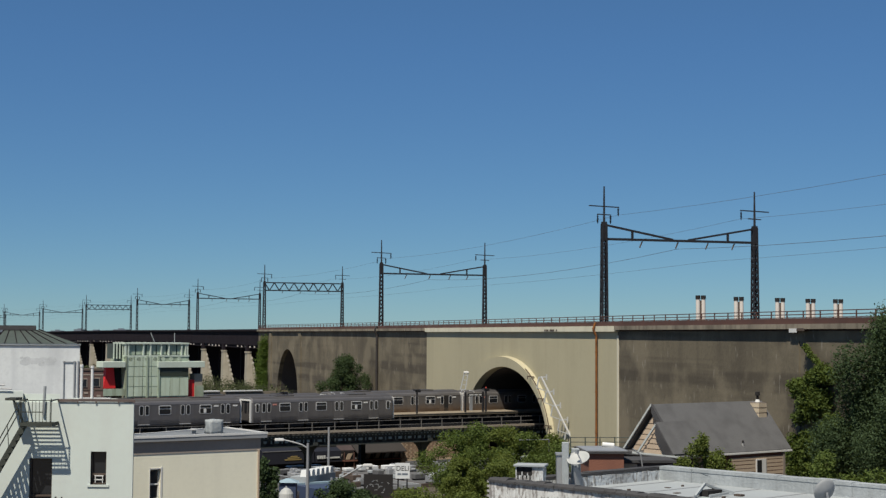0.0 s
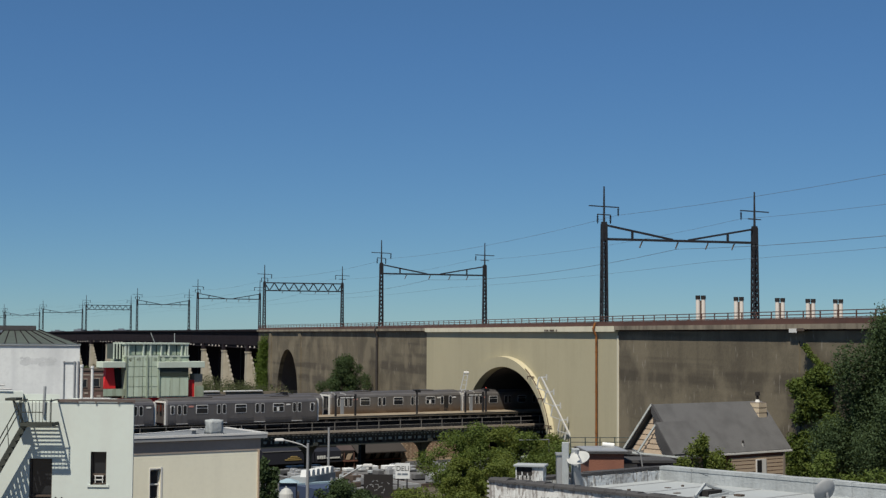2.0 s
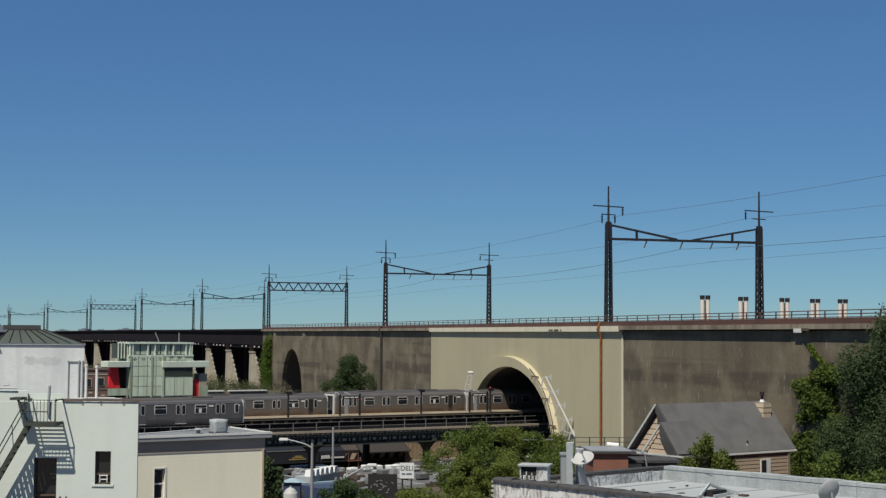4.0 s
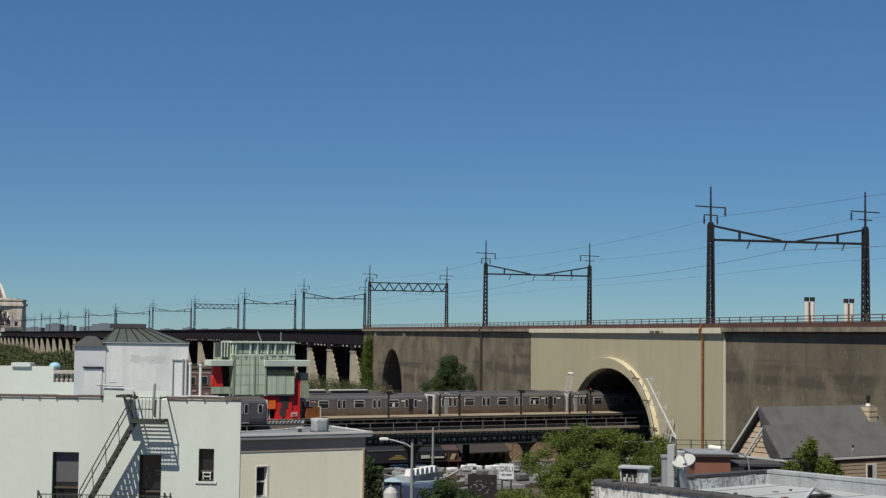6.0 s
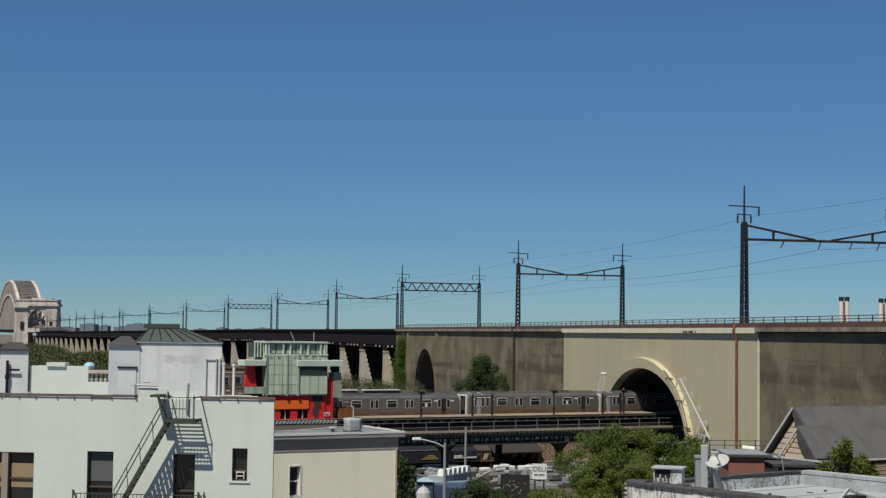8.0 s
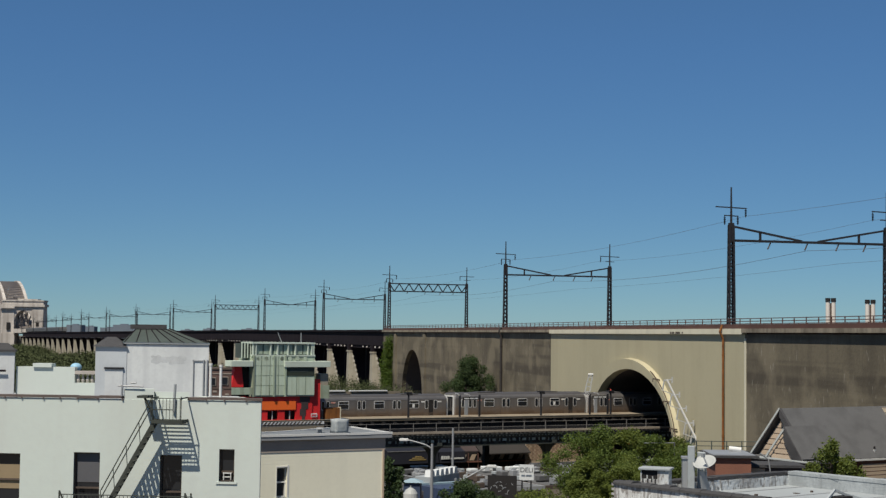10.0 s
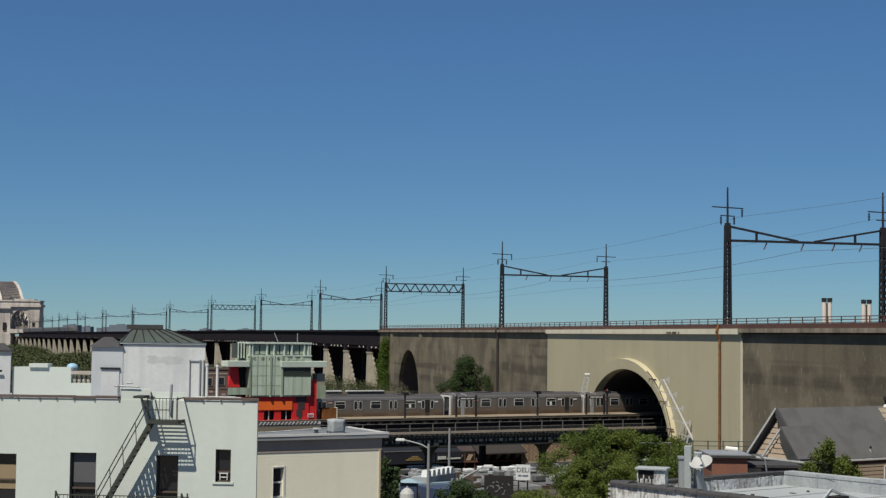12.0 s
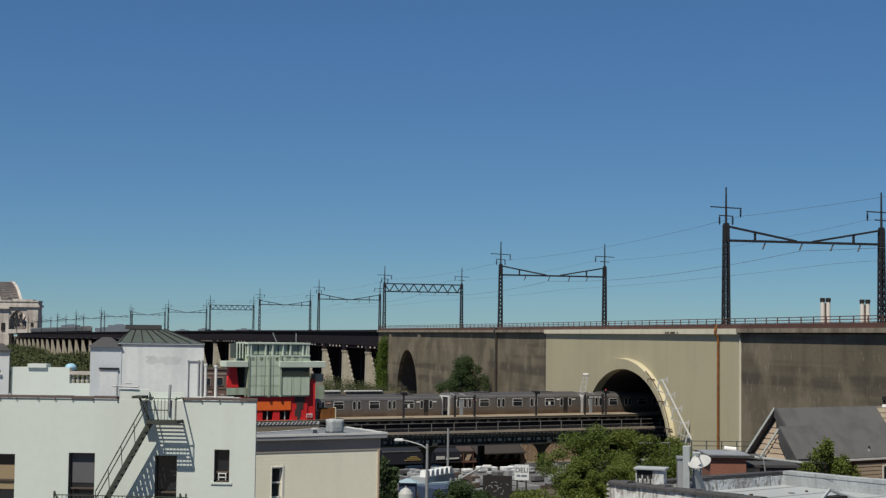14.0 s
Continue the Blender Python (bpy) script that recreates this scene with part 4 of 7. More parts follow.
    bar(bm, (-15.6, Y - 1.1, 11.0), (-15.35, Y - 1.1, 10.3), 0.06)
    part("guard_rail", bm, M_IRON, g)
    slats(-20.9, -15.3, Y - 1.1, Y - 0.02, 9.9, 9)


fire_escape()


def hip_roof(bm, x0, x1, y0, y1, z0, z1, rx, ry, ov=0.25):
    """A hipped roof with a flat top from rx in from each side."""
    ra, rb = rx if isinstance(rx, tuple) else (rx, rx)
    lo = [bm.verts.new(v) for v in ((x0 - ov, y0 - ov, z0), (x1 + ov, y0 - ov, z0), (x1 + ov, y1 + ov, z0), (x0 - ov, y1 + ov, z0))]
    hi = [bm.verts.new(v) for v in ((x0 + ra, y0 + ry, z1), (x1 - rb, y0 + ry, z1), (x1 - rb, y1 - ry, z1), (x0 + ra, y1 - ry, z1))]
    bm.faces.new(lo[::-1])
    bm.faces.new(hi)
    for k in range(4):
        bm.faces.new((lo[k], lo[(k + 1) % 4], hi[(k + 1) % 4], hi[k]))


def roof_houses():
    g = thing("stair_bulkhead", pose(0, 0, 0), "chalky white rooftop bulkhead with a hipped green metal roof", "bulkhead")
    boxpart("body", (-20.34, -16.44, 68, 72.5, 14.3, 17.02), M_WHITE2, g)
    bm = bmesh.new()
    rnd = random.Random(77)
    for k in range(46):
        x, z, r = rnd.uniform(-19.1, -17.6), 16.33 + rnd.gauss(0, 0.075), rnd.uniform(0.05, 0.13)
        a = [(x + r * 1.7 * rnd.uniform(0.7, 1.2) * math.cos(i * math.tau / 9), z + r * rnd.uniform(0.6, 1.1) * math.sin(i * math.tau / 9)) for i in range(9)]
        prism(bm, a, 67.996 - 0.0004 * k / 46, 68.01)
    tagged(part("weather_stain", bm, M_STAIN, g, "grey patch of bared plaster"), kind="stuff")
    boxpart("pipe_run", (-17.2, -16.6, 67.95, 67.99, 16.28, 16.32), M_GALV, g)
    bm = bmesh.new()
    bx(bm, -20.46, -16.39, 67.93, 72.56, 17.05, 17.12)
    part("cornice", bm, M_TRIM, g)
    bm = bmesh.new()
    hip_roof(bm, -20.42, -16.45, 68, 72.5, 17.12, 17.75, (0.5, 1.85), 1.3, 0.1)
    part("roof", bm, M_COPPER, g)
    for k in range(8):
        bm = bmesh.new()
        x = -20.4 + k * 0.56
        xt = -19.92 + (x + 20.42) / 3.97 * 1.62
        bar(bm, (x, 67.9, 17.13), (xt, 69.3, 17.77), 0.035)
        part("roof_seam", bm, M_GIRDER, g)
    boxpart("roof_crown", (-20.2, -18.45, 69.2, 71.3, 17.74, 17.95), M_CAPDARK, g)
    for x in (-17.14, -16.66, -16.49):
        bm = bmesh.new()
        tube(bm, (x, 67.95, 14.4), (x, 67.95, 16.35), 0.025 if x < -17 else 0.04, n=8)
        part("conduit", bm, M_GALV, g)
    lean_back(g, 68.0)
    g = thing("roof_shed", pose(0, 0, 0), "grey-white rooftop shed with a small hipped roof", "shed")
    boxpart("body", (-21.78, -20.3, 67.97, 70.5, 14.3, 16.9), M_SHEDGREY, g)
    bm = bmesh.new()
    bx(bm, -21.3, -20.45, 67.93, 67.99, 14.3, 15.85)
    part("door", bm, M_WHITE2, g)
    boxpart("lintel", (-21.33, -20.4, 67.87, 68.0, 15.87, 15.95), M_DKSTEEL, g)
    bm = bmesh.new()
    hip_roof(bm, -21.78, -20.36, 67.97, 70.5, 16.9, 17.35, 0.5, 1.2, 0.12)
    part("roof", bm, M_CAPDARK, g)
    lean_back(g, 67.97)
    # chimney pier with a pyramid cap
    g = thing("chimney_pier", pose(0, 0, 0), "square white-washed chimney pier with a stone cap", "chimney")
    boxpart("shaft", (-27.0, -25.64, 68, 69.4, 14.3, 16.6), M_WHITE2, g)
    bm = bmesh.new()
    bx(bm, -27.1, -25.54, 67.9, 69.5, 16.6, 16.7)
    hip_roof(bm, -27.0, -25.64, 68, 69.4, 16.7, 17.0, 0.35, 0.35, 0.02)
    part("cap", bm, M_CAPDARK, g)
    lean_back(g, 68.0, 0.36)
    bm = bmesh.new()
    tube(bm, (-26.58, 67.85, 14.3), (-26.58, 67.85, 16.15), 0.07, n=8)
    tube(bm, (-26.58, 67.85, 15.72), (-26.0, 67.85, 15.72), 0.05, n=8)
    tube(bm, (-26.58, 67.85, 15.3), (-26.58, 67.85, 15.5), 0.11, n=8)
    part("vent_pipe", bm, M_GIRDER, g)
    # parapets behind
    g = thing("rear_parapet", pose(0, 0, 0), "white-painted parapet wall on the roof", "parapet")
    bm = bmesh.new()
    bx(bm, -25.62, -22.82, 68.2, 68.6, 14.3, 15.92)
    bx(bm, -24.8, -23.9, 68.1, 68.7, 15.9, 16.08)
    bx(bm, -22.82, -21.76, 68.2, 68.6, 14.3, 15.2)
    bx(bm, -30.0, -27.0, 68.6, 69, 14.3, 16.2)
    part("wall", bm, M_WHITE, g)
    g = thing("balustrade", pose(0, 0, 0), "stone balustrade with turned balusters on the parapet", "balustrade")
    boxpart("handrail", (-22.82, -21.76, 68.2, 68.6, 15.6, 15.75), M_STONE, g)
    bm = bmesh.new()
    for z0, z1, r0, r1 in ((0, 0.12, 0.05, 0.09), (0.12, 0.3, 0.09, 0.04), (0.3, 0.4, 0.04, 0.07)):
        tube(bm, (0, 0, z0), (0, 0, z1), r0, r1, 10)
    me = mesh_of("baluster", bm, M_STONE)
    for k in range(5):
        o = new("baluster", me)
        o.parent = g
        o.location = (-22.7 + k * 0.22, 68.4, 15.2)
    g = thing("roof_dome", pose(-23.0, 68.9, 15.9), "pale blue plastic dome on the roof", "vent")
    bm = bmesh.new()
    bmesh.ops.create_uvsphere(bm, u_segments=16, v_segments=10, radius=0.27, matrix=pose(0, 0, 0) @ Matrix.Diagonal((1, 1, 0.75, 1)))
    part("dome", bm, material("pale_blue_plastic", (0.30, 0.52, 0.68), 0.5, vary=0.1), g, smooth=True)
    for x, z in ((-15.62, 16.2), (-15.16, 16.15)):
        g = thing("roof_vent_pipe", pose(x, 65.0, 14.3), "white rooftop vent pipe", "pipe", "roof pipes")
        bm = bmesh.new()
        tube(bm, (0, 0, 0), (0, 0, z - 14.3), 0.06, n=10)
        tube(bm, (0, 0, z - 14.35), (0, 0, z - 14.25), 0.08, n=10)
        part("pipe", bm, M_TRIM, g)


roof_houses()


def brick_flats():
    g = thing("brick_flats", pose(-24.4, 95, 0), "dark red-brown brick building behind the white roofs", "building")
    boxpart("wall", (0, 2.95, 0, 1.5, 0, 15.25), M_BRICKMAROON, g)
    boxpart("coping", (-0.05, 3.0, -0.06, 1.5, 15.25, 15.36), M_BROWN, g)
    boxpart("band", (0, 2.95, -0.03, 0.02, 14.95, 15.02), M_FRIEZE, g)
    boxpart("band", (0, 2.95, -0.03, 0.02, 14.0, 14.07), M_BROWN, g)
    for x, z in ((0.4, 14.2), (1.5, 14.2), (2.3, 14.25)):
        w = boxpart("window", (x, x + 0.45, -0.05, 0.0, z, z + 0.55), M_FRIEZE, g)
        boxpart("pane", (x + 0.05, x + 0.4, -0.07, -0.04, z + 0.05, z + 0.5), M_BLACKGLASS, w)
    for k in range(7):
        boxpart("stone_block", (0.15 + 0.4 * k, 0.4 + 0.4 * k, -0.03, 0.0, 13.6 + 0.17 * (k % 3), 13.72 + 0.17 * (k % 3)), M_FRIEZE, g)
    lean_back(g, 0.0, 0.25)


brick_flats()


# ======== cream clapboard house ========
def clap_house():
    m = pose(-8.78, 72.0, 0, 0, 0, 34)     # local x along the wall, -x to the hidden end; +y back
    g = thing("clapboard_house", m, "cream clapboard house with a flat silver roof", "house")
    hole = (-5.5, -4.97, 10.0, 11.4)
    bm = bmesh.new()
    wall_with_holes(bm, -14, 0, 0, 12.1, 0.03, 0.3, [hole])
    part("wall", bm, M_CLAP, g)
    bm = bmesh.new()
    z = 5.0
    while z < 12.1:
        for xa, xb in (((-14, hole[0]), (hole[1], 0)) if hole[2] - 0.1 < z < hole[3] else ((-14, 0),)):
            prism(bm, [(0.03, z), (0.0265, z), (0.028, z + 0.16), (0.03, z + 0.16)], xa, xb, Matrix(((0, 1, 0, 0), (1, 0, 0, 0), (0, 0, 1, 0), (0, 0, 0, 1))))
        z += 0.16
    tagged(part("clapboard", bm, M_CLAP, g), kind="stuff")
    bm = bmesh.new()
    bx(bm, -0.3, 0.02, 0.3, 7.6, 0, 12.1)
    bx(bm, -14, -0.3, 7.3, 7.6, 0, 12.1)
    part("side_wall", bm, M_CLAP, g)
    boxpart("corner_board", (-0.02, 0.06, -0.03, 0.12, 0, 12.1), M_TAN, g)
    # this strip carries the eave's shadow in its colour
    boxpart("frieze", (-14, 0.12, 0.005, 0.2, 12.08, 12.66), M_EAVESHADE, g, "strip under the eave, coloured as the eave's shadow on cream")
    # the roof narrows to the hidden end: its far edge runs askew
    def slab(pts, z0, z1):
        bm = bmesh.new()
        lo = [bm.verts.new((x, y, z0)) for x, y in pts]
        hi = [bm.verts.new((x, y, z1)) for x, y in pts]
        bm.faces.new(lo[::-1])
        bm.faces.new(hi)
        for k in range(len(pts)):
            bm.faces.new((lo[k], lo[(k + 1) % len(pts)], hi[(k + 1) % len(pts)], hi[k]))
        return bm

    part("cornice", slab([(-14, -0.15), (0.4, -0.15), (0.5, 4.5), (-9.2, -0.1 + 0.15), (-14, 0.05)], 12.66, 12.84), M_ROOFGREY, g)
    part("roof", slab([(-14, -0.1), (0.32, -0.1), (0.4, 4.4), (-9.1, -0.05), (-14, 0.0)], 12.84, 12.88), material("grey_roof_felt", (0.20, 0.215, 0.23), 0.8, vary=0.6, scale=1.2, bump=0.3), g)
    for p, q, w in (((-9.2, 0.02), (0.5, 4.5), 0.13), ((0.34, -0.12), (0.42, 4.4), 0.1), ((-14, -0.13), (0.42, -0.13), 0.08)):
        bm = bmesh.new()
        n = 12
        for k in range(n):
            a0, a1 = Vector((*p, 12.88)).lerp(Vector((*q, 12.88)), k / n), Vector((*p, 12.88)).lerp(Vector((*q, 12.88)), (k + 1) / n)
            h = 0.025 * noise.noise(Vector((k * 0.8, p[0], 1)))
            bar(bm, a0 + Vector((0, h, h)), a1 + Vector((0, h, h)), w, 0.1)
        part("edge_trim", bm, M_TRIM, g)
    w = sash_window(g, *hole, 0.03, M_TRIM, sill=True, rail=0.5)
    bm = bmesh.new()
    bx(bm, hole[1], hole[1] + 0.07, 0.005, 0.06, hole[2], hole[3] + 0.1)
    bx(bm, hole[0] - 0.025, hole[0], 0.005, 0.06, hole[2], hole[3] + 0.05)
    bx(bm, hole[0], hole[1], 0.005, 0.06, hole[3], hole[3] + 0.05)
    part("casing", bm, M_TRIM, g)
    g2 = thing("wrapped_roof_unit", m @ pose(-1.98, 0.75, 12.88), "rooftop unit wrapped in white plastic sheet", "roof unit")
    bm = bmesh.new()
    bx(bm, -0.33, 0.33, -0.3, 0.3, 0, 0.66)
    bmesh.ops.subdivide_edges(bm, edges=bm.edges[:], cuts=4, use_grid_fill=True)
    for v in bm.verts:
        v.co += noise.noise_vector(v.co * 4) * 0.045
    part("wrap", bm, M_ROOFWHITE, g2, smooth=True)
    for x, y in ((-2.85, 1.1),):
        g3 = thing("roof_vent", m @ pose(x, y, 12.88), "small grey mushroom vent on the flat roof", "vent", "roof vents")
        bm = bmesh.new()
        tube(bm, (0, 0, 0), (0, 0, 0.2), 0.1, n=10)
        tube(bm, (0, 0, 0.18), (0, 0, 0.25), 0.22, 0.16, 10)
        part("hood", bm, M_ROOFGREY, g3)


clap_house()


# ======== flat-roofed white brick building ========
def brick_wall_pieces(parent, m, length, z0, rows, mat, bl=0.23, bh=0.08, seed=3):
    """Single painted bricks standing out from the wall, one object each on shared meshes."""
    rnd = random.Random(seed)
    meshes = []
    for k in range(4):
        bm = bmesh.new()
        bx(bm, 0, bl - 0.003, -0.003 - 0.001 * k, 0.02, 0, bh - 0.0025)
        meshes.append(mesh_of("brick", bm, mat))
    for r in range(rows):
        x = 0.0 - 0.115 * (r % 2)
        while x < length:
            ob = new("brick", meshes[rnd.randrange(4)])
            ob.parent = parent
            ob.matrix_basis = m @ pose(x, 0, z0 + r * bh)
            x += bl


M_BRICKPIECE = material("peeling_white_brick_piece", (0.68, 0.69, 0.68), 0.9, vary=0.6, scale=2.2, streak=0.5, pieces=0.12, dark=(0.17, 0.15, 0.14), peel=0.75, coords="World")
M_PEEL = material("flaking_white_coating", (0.66, 0.69, 0.70), 0.85, vary=0.7, scale=1.4, streak=0.6, bump=0.6, dark=(0.2, 0.19, 0.18), peel=0.85, coords="World")
M_ROOFPATCH = material("patched_roof_coating", (0.38, 0.41, 0.425), 0.8, vary=0.8, scale=1.6, streak=0.4, bump=0.4, dark=(0.22, 0.235, 0.24), peel=0.3, coords="World")
M_BRICKWHITE = material("peeling_white_brick", (0.66, 0.69, 0.69), 0.9, vary=0.7, scale=1.6, streak=0.5, bump=0.5, dark=(0.17, 0.15, 0.14), peel=0.75)


def flat_roof_block():
    m = pose(1.63, 51.4, 0.25, 0, 0, 43)       # local x to the far corner, local -y to the street end
    g = thing("white_brick_building", m, "white-painted brick building with a flat coated roof and dark coping", "building")
    L, D = 9.1, 26.0
    bm = bmesh.new()
    bx(bm, 0, 0.35, -D, 0, 0, 12.43)
    part("wall", bm, M_BRICKWHITE, g)
    bm = bmesh.new()
    bx(bm, 0.35, L, -0.35, 0, 0, 12.35)
    bx(bm, L - 0.35, L, -D, -0.35, 0, 12.35)
    bx(bm, 0.35, L - 0.35, -D, -D + 0.35, 0, 12.35)
    part("parapet", bm, M_BRICKWHITE, g)
    boxpart("roof", (0.35, L - 0.35, -D + 0.35, -0.35, 11.75, 11.95), M_ROOFWHITE, g)
    n = 60
    for k in range(n):
        y0, y1 = -D * k / n, -D * (k + 1) / n
        h = 0.07 * noise.noise(Vector((k * 0.7, 0, 0)))
        q = 0.06 * noise.noise(Vector((k * 1.3, 5, 0)))
        bm = bmesh.new()
        prism(bm, [(-0.07 + q, 12.4), (-0.06 + q, 12.47), (0.03 + q, 12.53 + h), (0.3 + q, 12.53 + h), (0.4 + q, 12.47), (0.41 + q, 12.4)], y1 + 0.004, y0)
        part("coping_tile", bm, M_CAPDARK, g)
    for k in range(14):
        x0 = 0.42 + (L - 0.36) * k / 14
        h = 0.05 * noise.noise(Vector((k * 0.9, 2, 0)))
        boxpart("coping_tile", (x0, x0 + (L - 0.36) / 14 - 0.02, -0.40 + h, 0.06, 12.33, 12.44 + h), M_CAPDARK, g)
    bm = bmesh.new()
    rough = lambda a, b: 0.05 * noise.noise(Vector((a * 1.7, b, 3)))
    for k in range(34):
        y1, y0 = -0.42 - 0.75 * k, -0.42 - 0.75 * (k + 1) + 0.004
        q = rough(k, 0)
        bx(bm, L - 0.45 + q, L + 0.06, y0, y1, 12.35, 12.47 + rough(k, 5))
        bx(bm, L - 0.43 + q, L - 0.34, y0, y1, 11.95, 12.36)
    tagged(part("coping", bm, M_ROOFPATCH, g, "patched white-coated parapet edge"), kind="stuff")
    bm = bmesh.new()
    for k in range(24):
        x0, x1 = 0.42 + 0.345 * k, 0.42 + 0.345 * (k + 1) - 0.003
        bx(bm, x0, x1, -0.43 + rough(k, 9), -0.34, 11.95, 12.3 + rough(k, 12))
    tagged(part("skirt", bm, M_PEEL, g, "flaking white coating on the parapet's inside"), kind="stuff")
    # chimney block with open flues
    c = thing("chimney_block", pose(2.5, 51.75, 11.9, 0, 0, -14), "low white chimney block with sooty flue mouths and a slab cap", "chimney")
    bm = bmesh.new()
    bx(bm, 0.04, 1.0, 0, 0.6, 0, 0.92)
    bx(bm, 0.62, 1.0, 0, 0.6, 0.92, 1.22)
    for x, h in ((0.04, 0.3), (0.25, 0.13), (0.44, 0.1)):
        bx(bm, x, x + 0.035, -0.01, 0.6, 0.92, 0.92 + h)
    part("shaft", bm, M_BRICKWHITE, c)
    boxpart("flue", (0.06, 0.62, 0.03, 0.55, 0.92, 1.215), M_BLACK, c)
    bm = bmesh.new()
    for x, h in ((0.1, 0.12), (0.27, 0.2), (0.4, 0.1), (0.52, 0.16)):
        bx(bm, x, x + 0.05, -0.012, 0.0, 0.92 - h, 0.93)
    tagged(part("soot_run", bm, M_BLACK, c), kind="stuff")
    boxpart("cap", (-0.02, 1.07, -0.08, 0.66, 1.22, 1.3), M_ROOFWHITE, c, bevel=0.015)
    c = thing("vent_stack", pose(4.19, 52.5, 11.95), "tall grey sheet-metal vent stack with a square base", "vent stack")
    boxpart("base", (-0.17, 0.1, 0.06, 0.5, 0, 1.5), M_GALV, c)
    boxpart("base_cap", (-0.2, 0.12, 0.02, 0.54, 1.5, 1.57), M_GALV, c)
    boxpart("pipe", (0.0, 0.24, -0.1, 0.06, 0, 1.96), M_ROOFWHITE, c, bevel=0.02)
    boxpart("back_box", (0.39, 0.66, 0.45, 0.8, 0.0, 1.7), M_ROOFWHITE, c, bevel=0.02)
    bm = bmesh.new()
    prism(bm, [(-0.02, 0.0), (0.5, 0.0), (0.1, 0.75)], -0.2, -0.12)
    part("stay_plate", bm, M_ROOFWHITE, c)
    sat_dish(pose(4.77, 52.3, 12.08, 0, 0, 43), 0.4, -28, True)
    sat_dish(pose(12.0, 47.0, 12.05), 0.36, 20, False)
    # roof clutter
    c = thing("skylight_frame", m @ pose(5.6, -5.2, 11.95), "broken wooden skylight frame leaning on the roof", "debris")
    bm = bmesh.new()
    for a, b in (((-1.0, 0, 0.05), (-0.2, 0.2, 0.4)), ((-0.2, 0.2, 0.4), (0.7, 0, 0.05)), ((-0.6, -0.3, 0.05), (0.3, -0.4, 0.1)), ((0.1, 0.3, 0.3), (0.9, -0.2, 0.05))):
        bar(bm, a, b, 0.08)
    part("lath", bm, M_ROOFWHITE, c)
    bm = bmesh.new()
    bx(bm, -0.5, 0.3, -0.15, 0.25, 0, 0.2)
    part("dark_pan", bm, M_BLACK, c)
    bm = bmesh.new()
    rnd = random.Random(9)
    for k in range(40):
        x, y, s = rnd.uniform(1, L - 1), rnd.uniform(-14, -1), rnd.uniform(0.03, 0.16)
        bx(bm, x - s, x + s * rnd.uniform(0.5, 2.5), y - s, y + s, 11.95, 11.95 + rnd.uniform(0.02, 0.1))
    o = tagged(part("roof_debris", bm, M_BROWN), "scraps of tar and litter on the coated roof", "debris", kind="stuff")
    o.matrix_basis = m
    bm = bmesh.new()
    for k in range(9):
        y0 = -1.2 - k * 1.9
        bx(bm, 0.4, L - 0.4, y0, y0 + 0.12, 11.95, 11.965)
    part("roof_seam", bm, M_ROOFGREY, g)
    brick_wall_pieces(g, Matrix.Rotation(radians(-90), 4, "Z"), 4.5, 11.31, 14, M_BRICKPIECE)
    bm = bmesh.new()
    pts = [Vector((L - 0.4, -1.8 - k * 0.45, 12.45 - 0.35 * math.sin(math.pi * k / 10))) for k in range(11)]
    for a, b in zip(pts, pts[1:]):
        tube(bm, a, b, 0.025, n=6)
    o = tagged(part("roof_cable", bm, M_WIRE), "black cable drooping along the parapet", "cable")
    o.matrix_basis = m


def sat_dish(m, r, turn, front):
    g = thing("satellite_dish", m, "grey satellite dish on an angled mast" if front else "weathered grey satellite dish seen on the roof", "satellite dish", "satellite dishes")
    tilt = Matrix.Translation((0, 0, 1.2 if front else 0.75)) @ Matrix.Rotation(radians(turn), 4, "Z") @ Matrix.Rotation(radians(20 if front else -68), 4, "X") @ Matrix.Rotation(radians(-22 if front else 0), 4, "Y")
    bm = bmesh.new()
    n, rings = 28, []
    for t, off in ((0, 0.0), (1, 0.0)):
        for q in range(1, 7):
            rr = r * q / 6
            rings.append([bm.verts.new(tilt @ Vector((rr * math.cos(k * math.tau / n), rr * 1.1 * math.sin(k * math.tau / n), 0.35 * rr * rr / r - 0.025 * t))) for k in range(n)])
    for lay in (rings[:6], rings[6:]):
        bm.faces.new(lay[0])
        for a, b in zip(lay, lay[1:]):
            for k in range(n):
                bm.faces.new((a[k], a[(k + 1) % n], b[(k + 1) % n], b[k]))
    a, b = rings[5], rings[11]
    for k in range(n):
        bm.faces.new((a[k], a[(k + 1) % n], b[(k + 1) % n], b[k]))
    part("reflector", bm, M_DISH if front else M_ROOFGREY, g, smooth=True)
    bm = bmesh.new()
    f = tilt @ Vector((0, -r * 0.2, r * 1.0))
    bar(bm, tilt @ Vector((0, -r * 1.05, 0.1)), f, 0.035)
    bx(bm, f.x - 0.05, f.x + 0.05, f.y - 0.05, f.y + 0.05, f.z - 0.05, f.z + 0.08)
    part("feed_arm", bm, M_GALV, g)
    bm = bmesh.new()
    top = tilt @ Vector((0, 0, -0.05))
    tube(bm, (0.1, 0, 0), top, 0.04, n=8)
    if front:
        prism(bm, [(-0.06, -0.2), (0.3, -0.2), (0.16, 0.55), (-0.16, 1.05), (-0.3, 1.0)], -0.05, 0.02)
    part("mast", bm, M_GALV, g)


flat_roof_block()


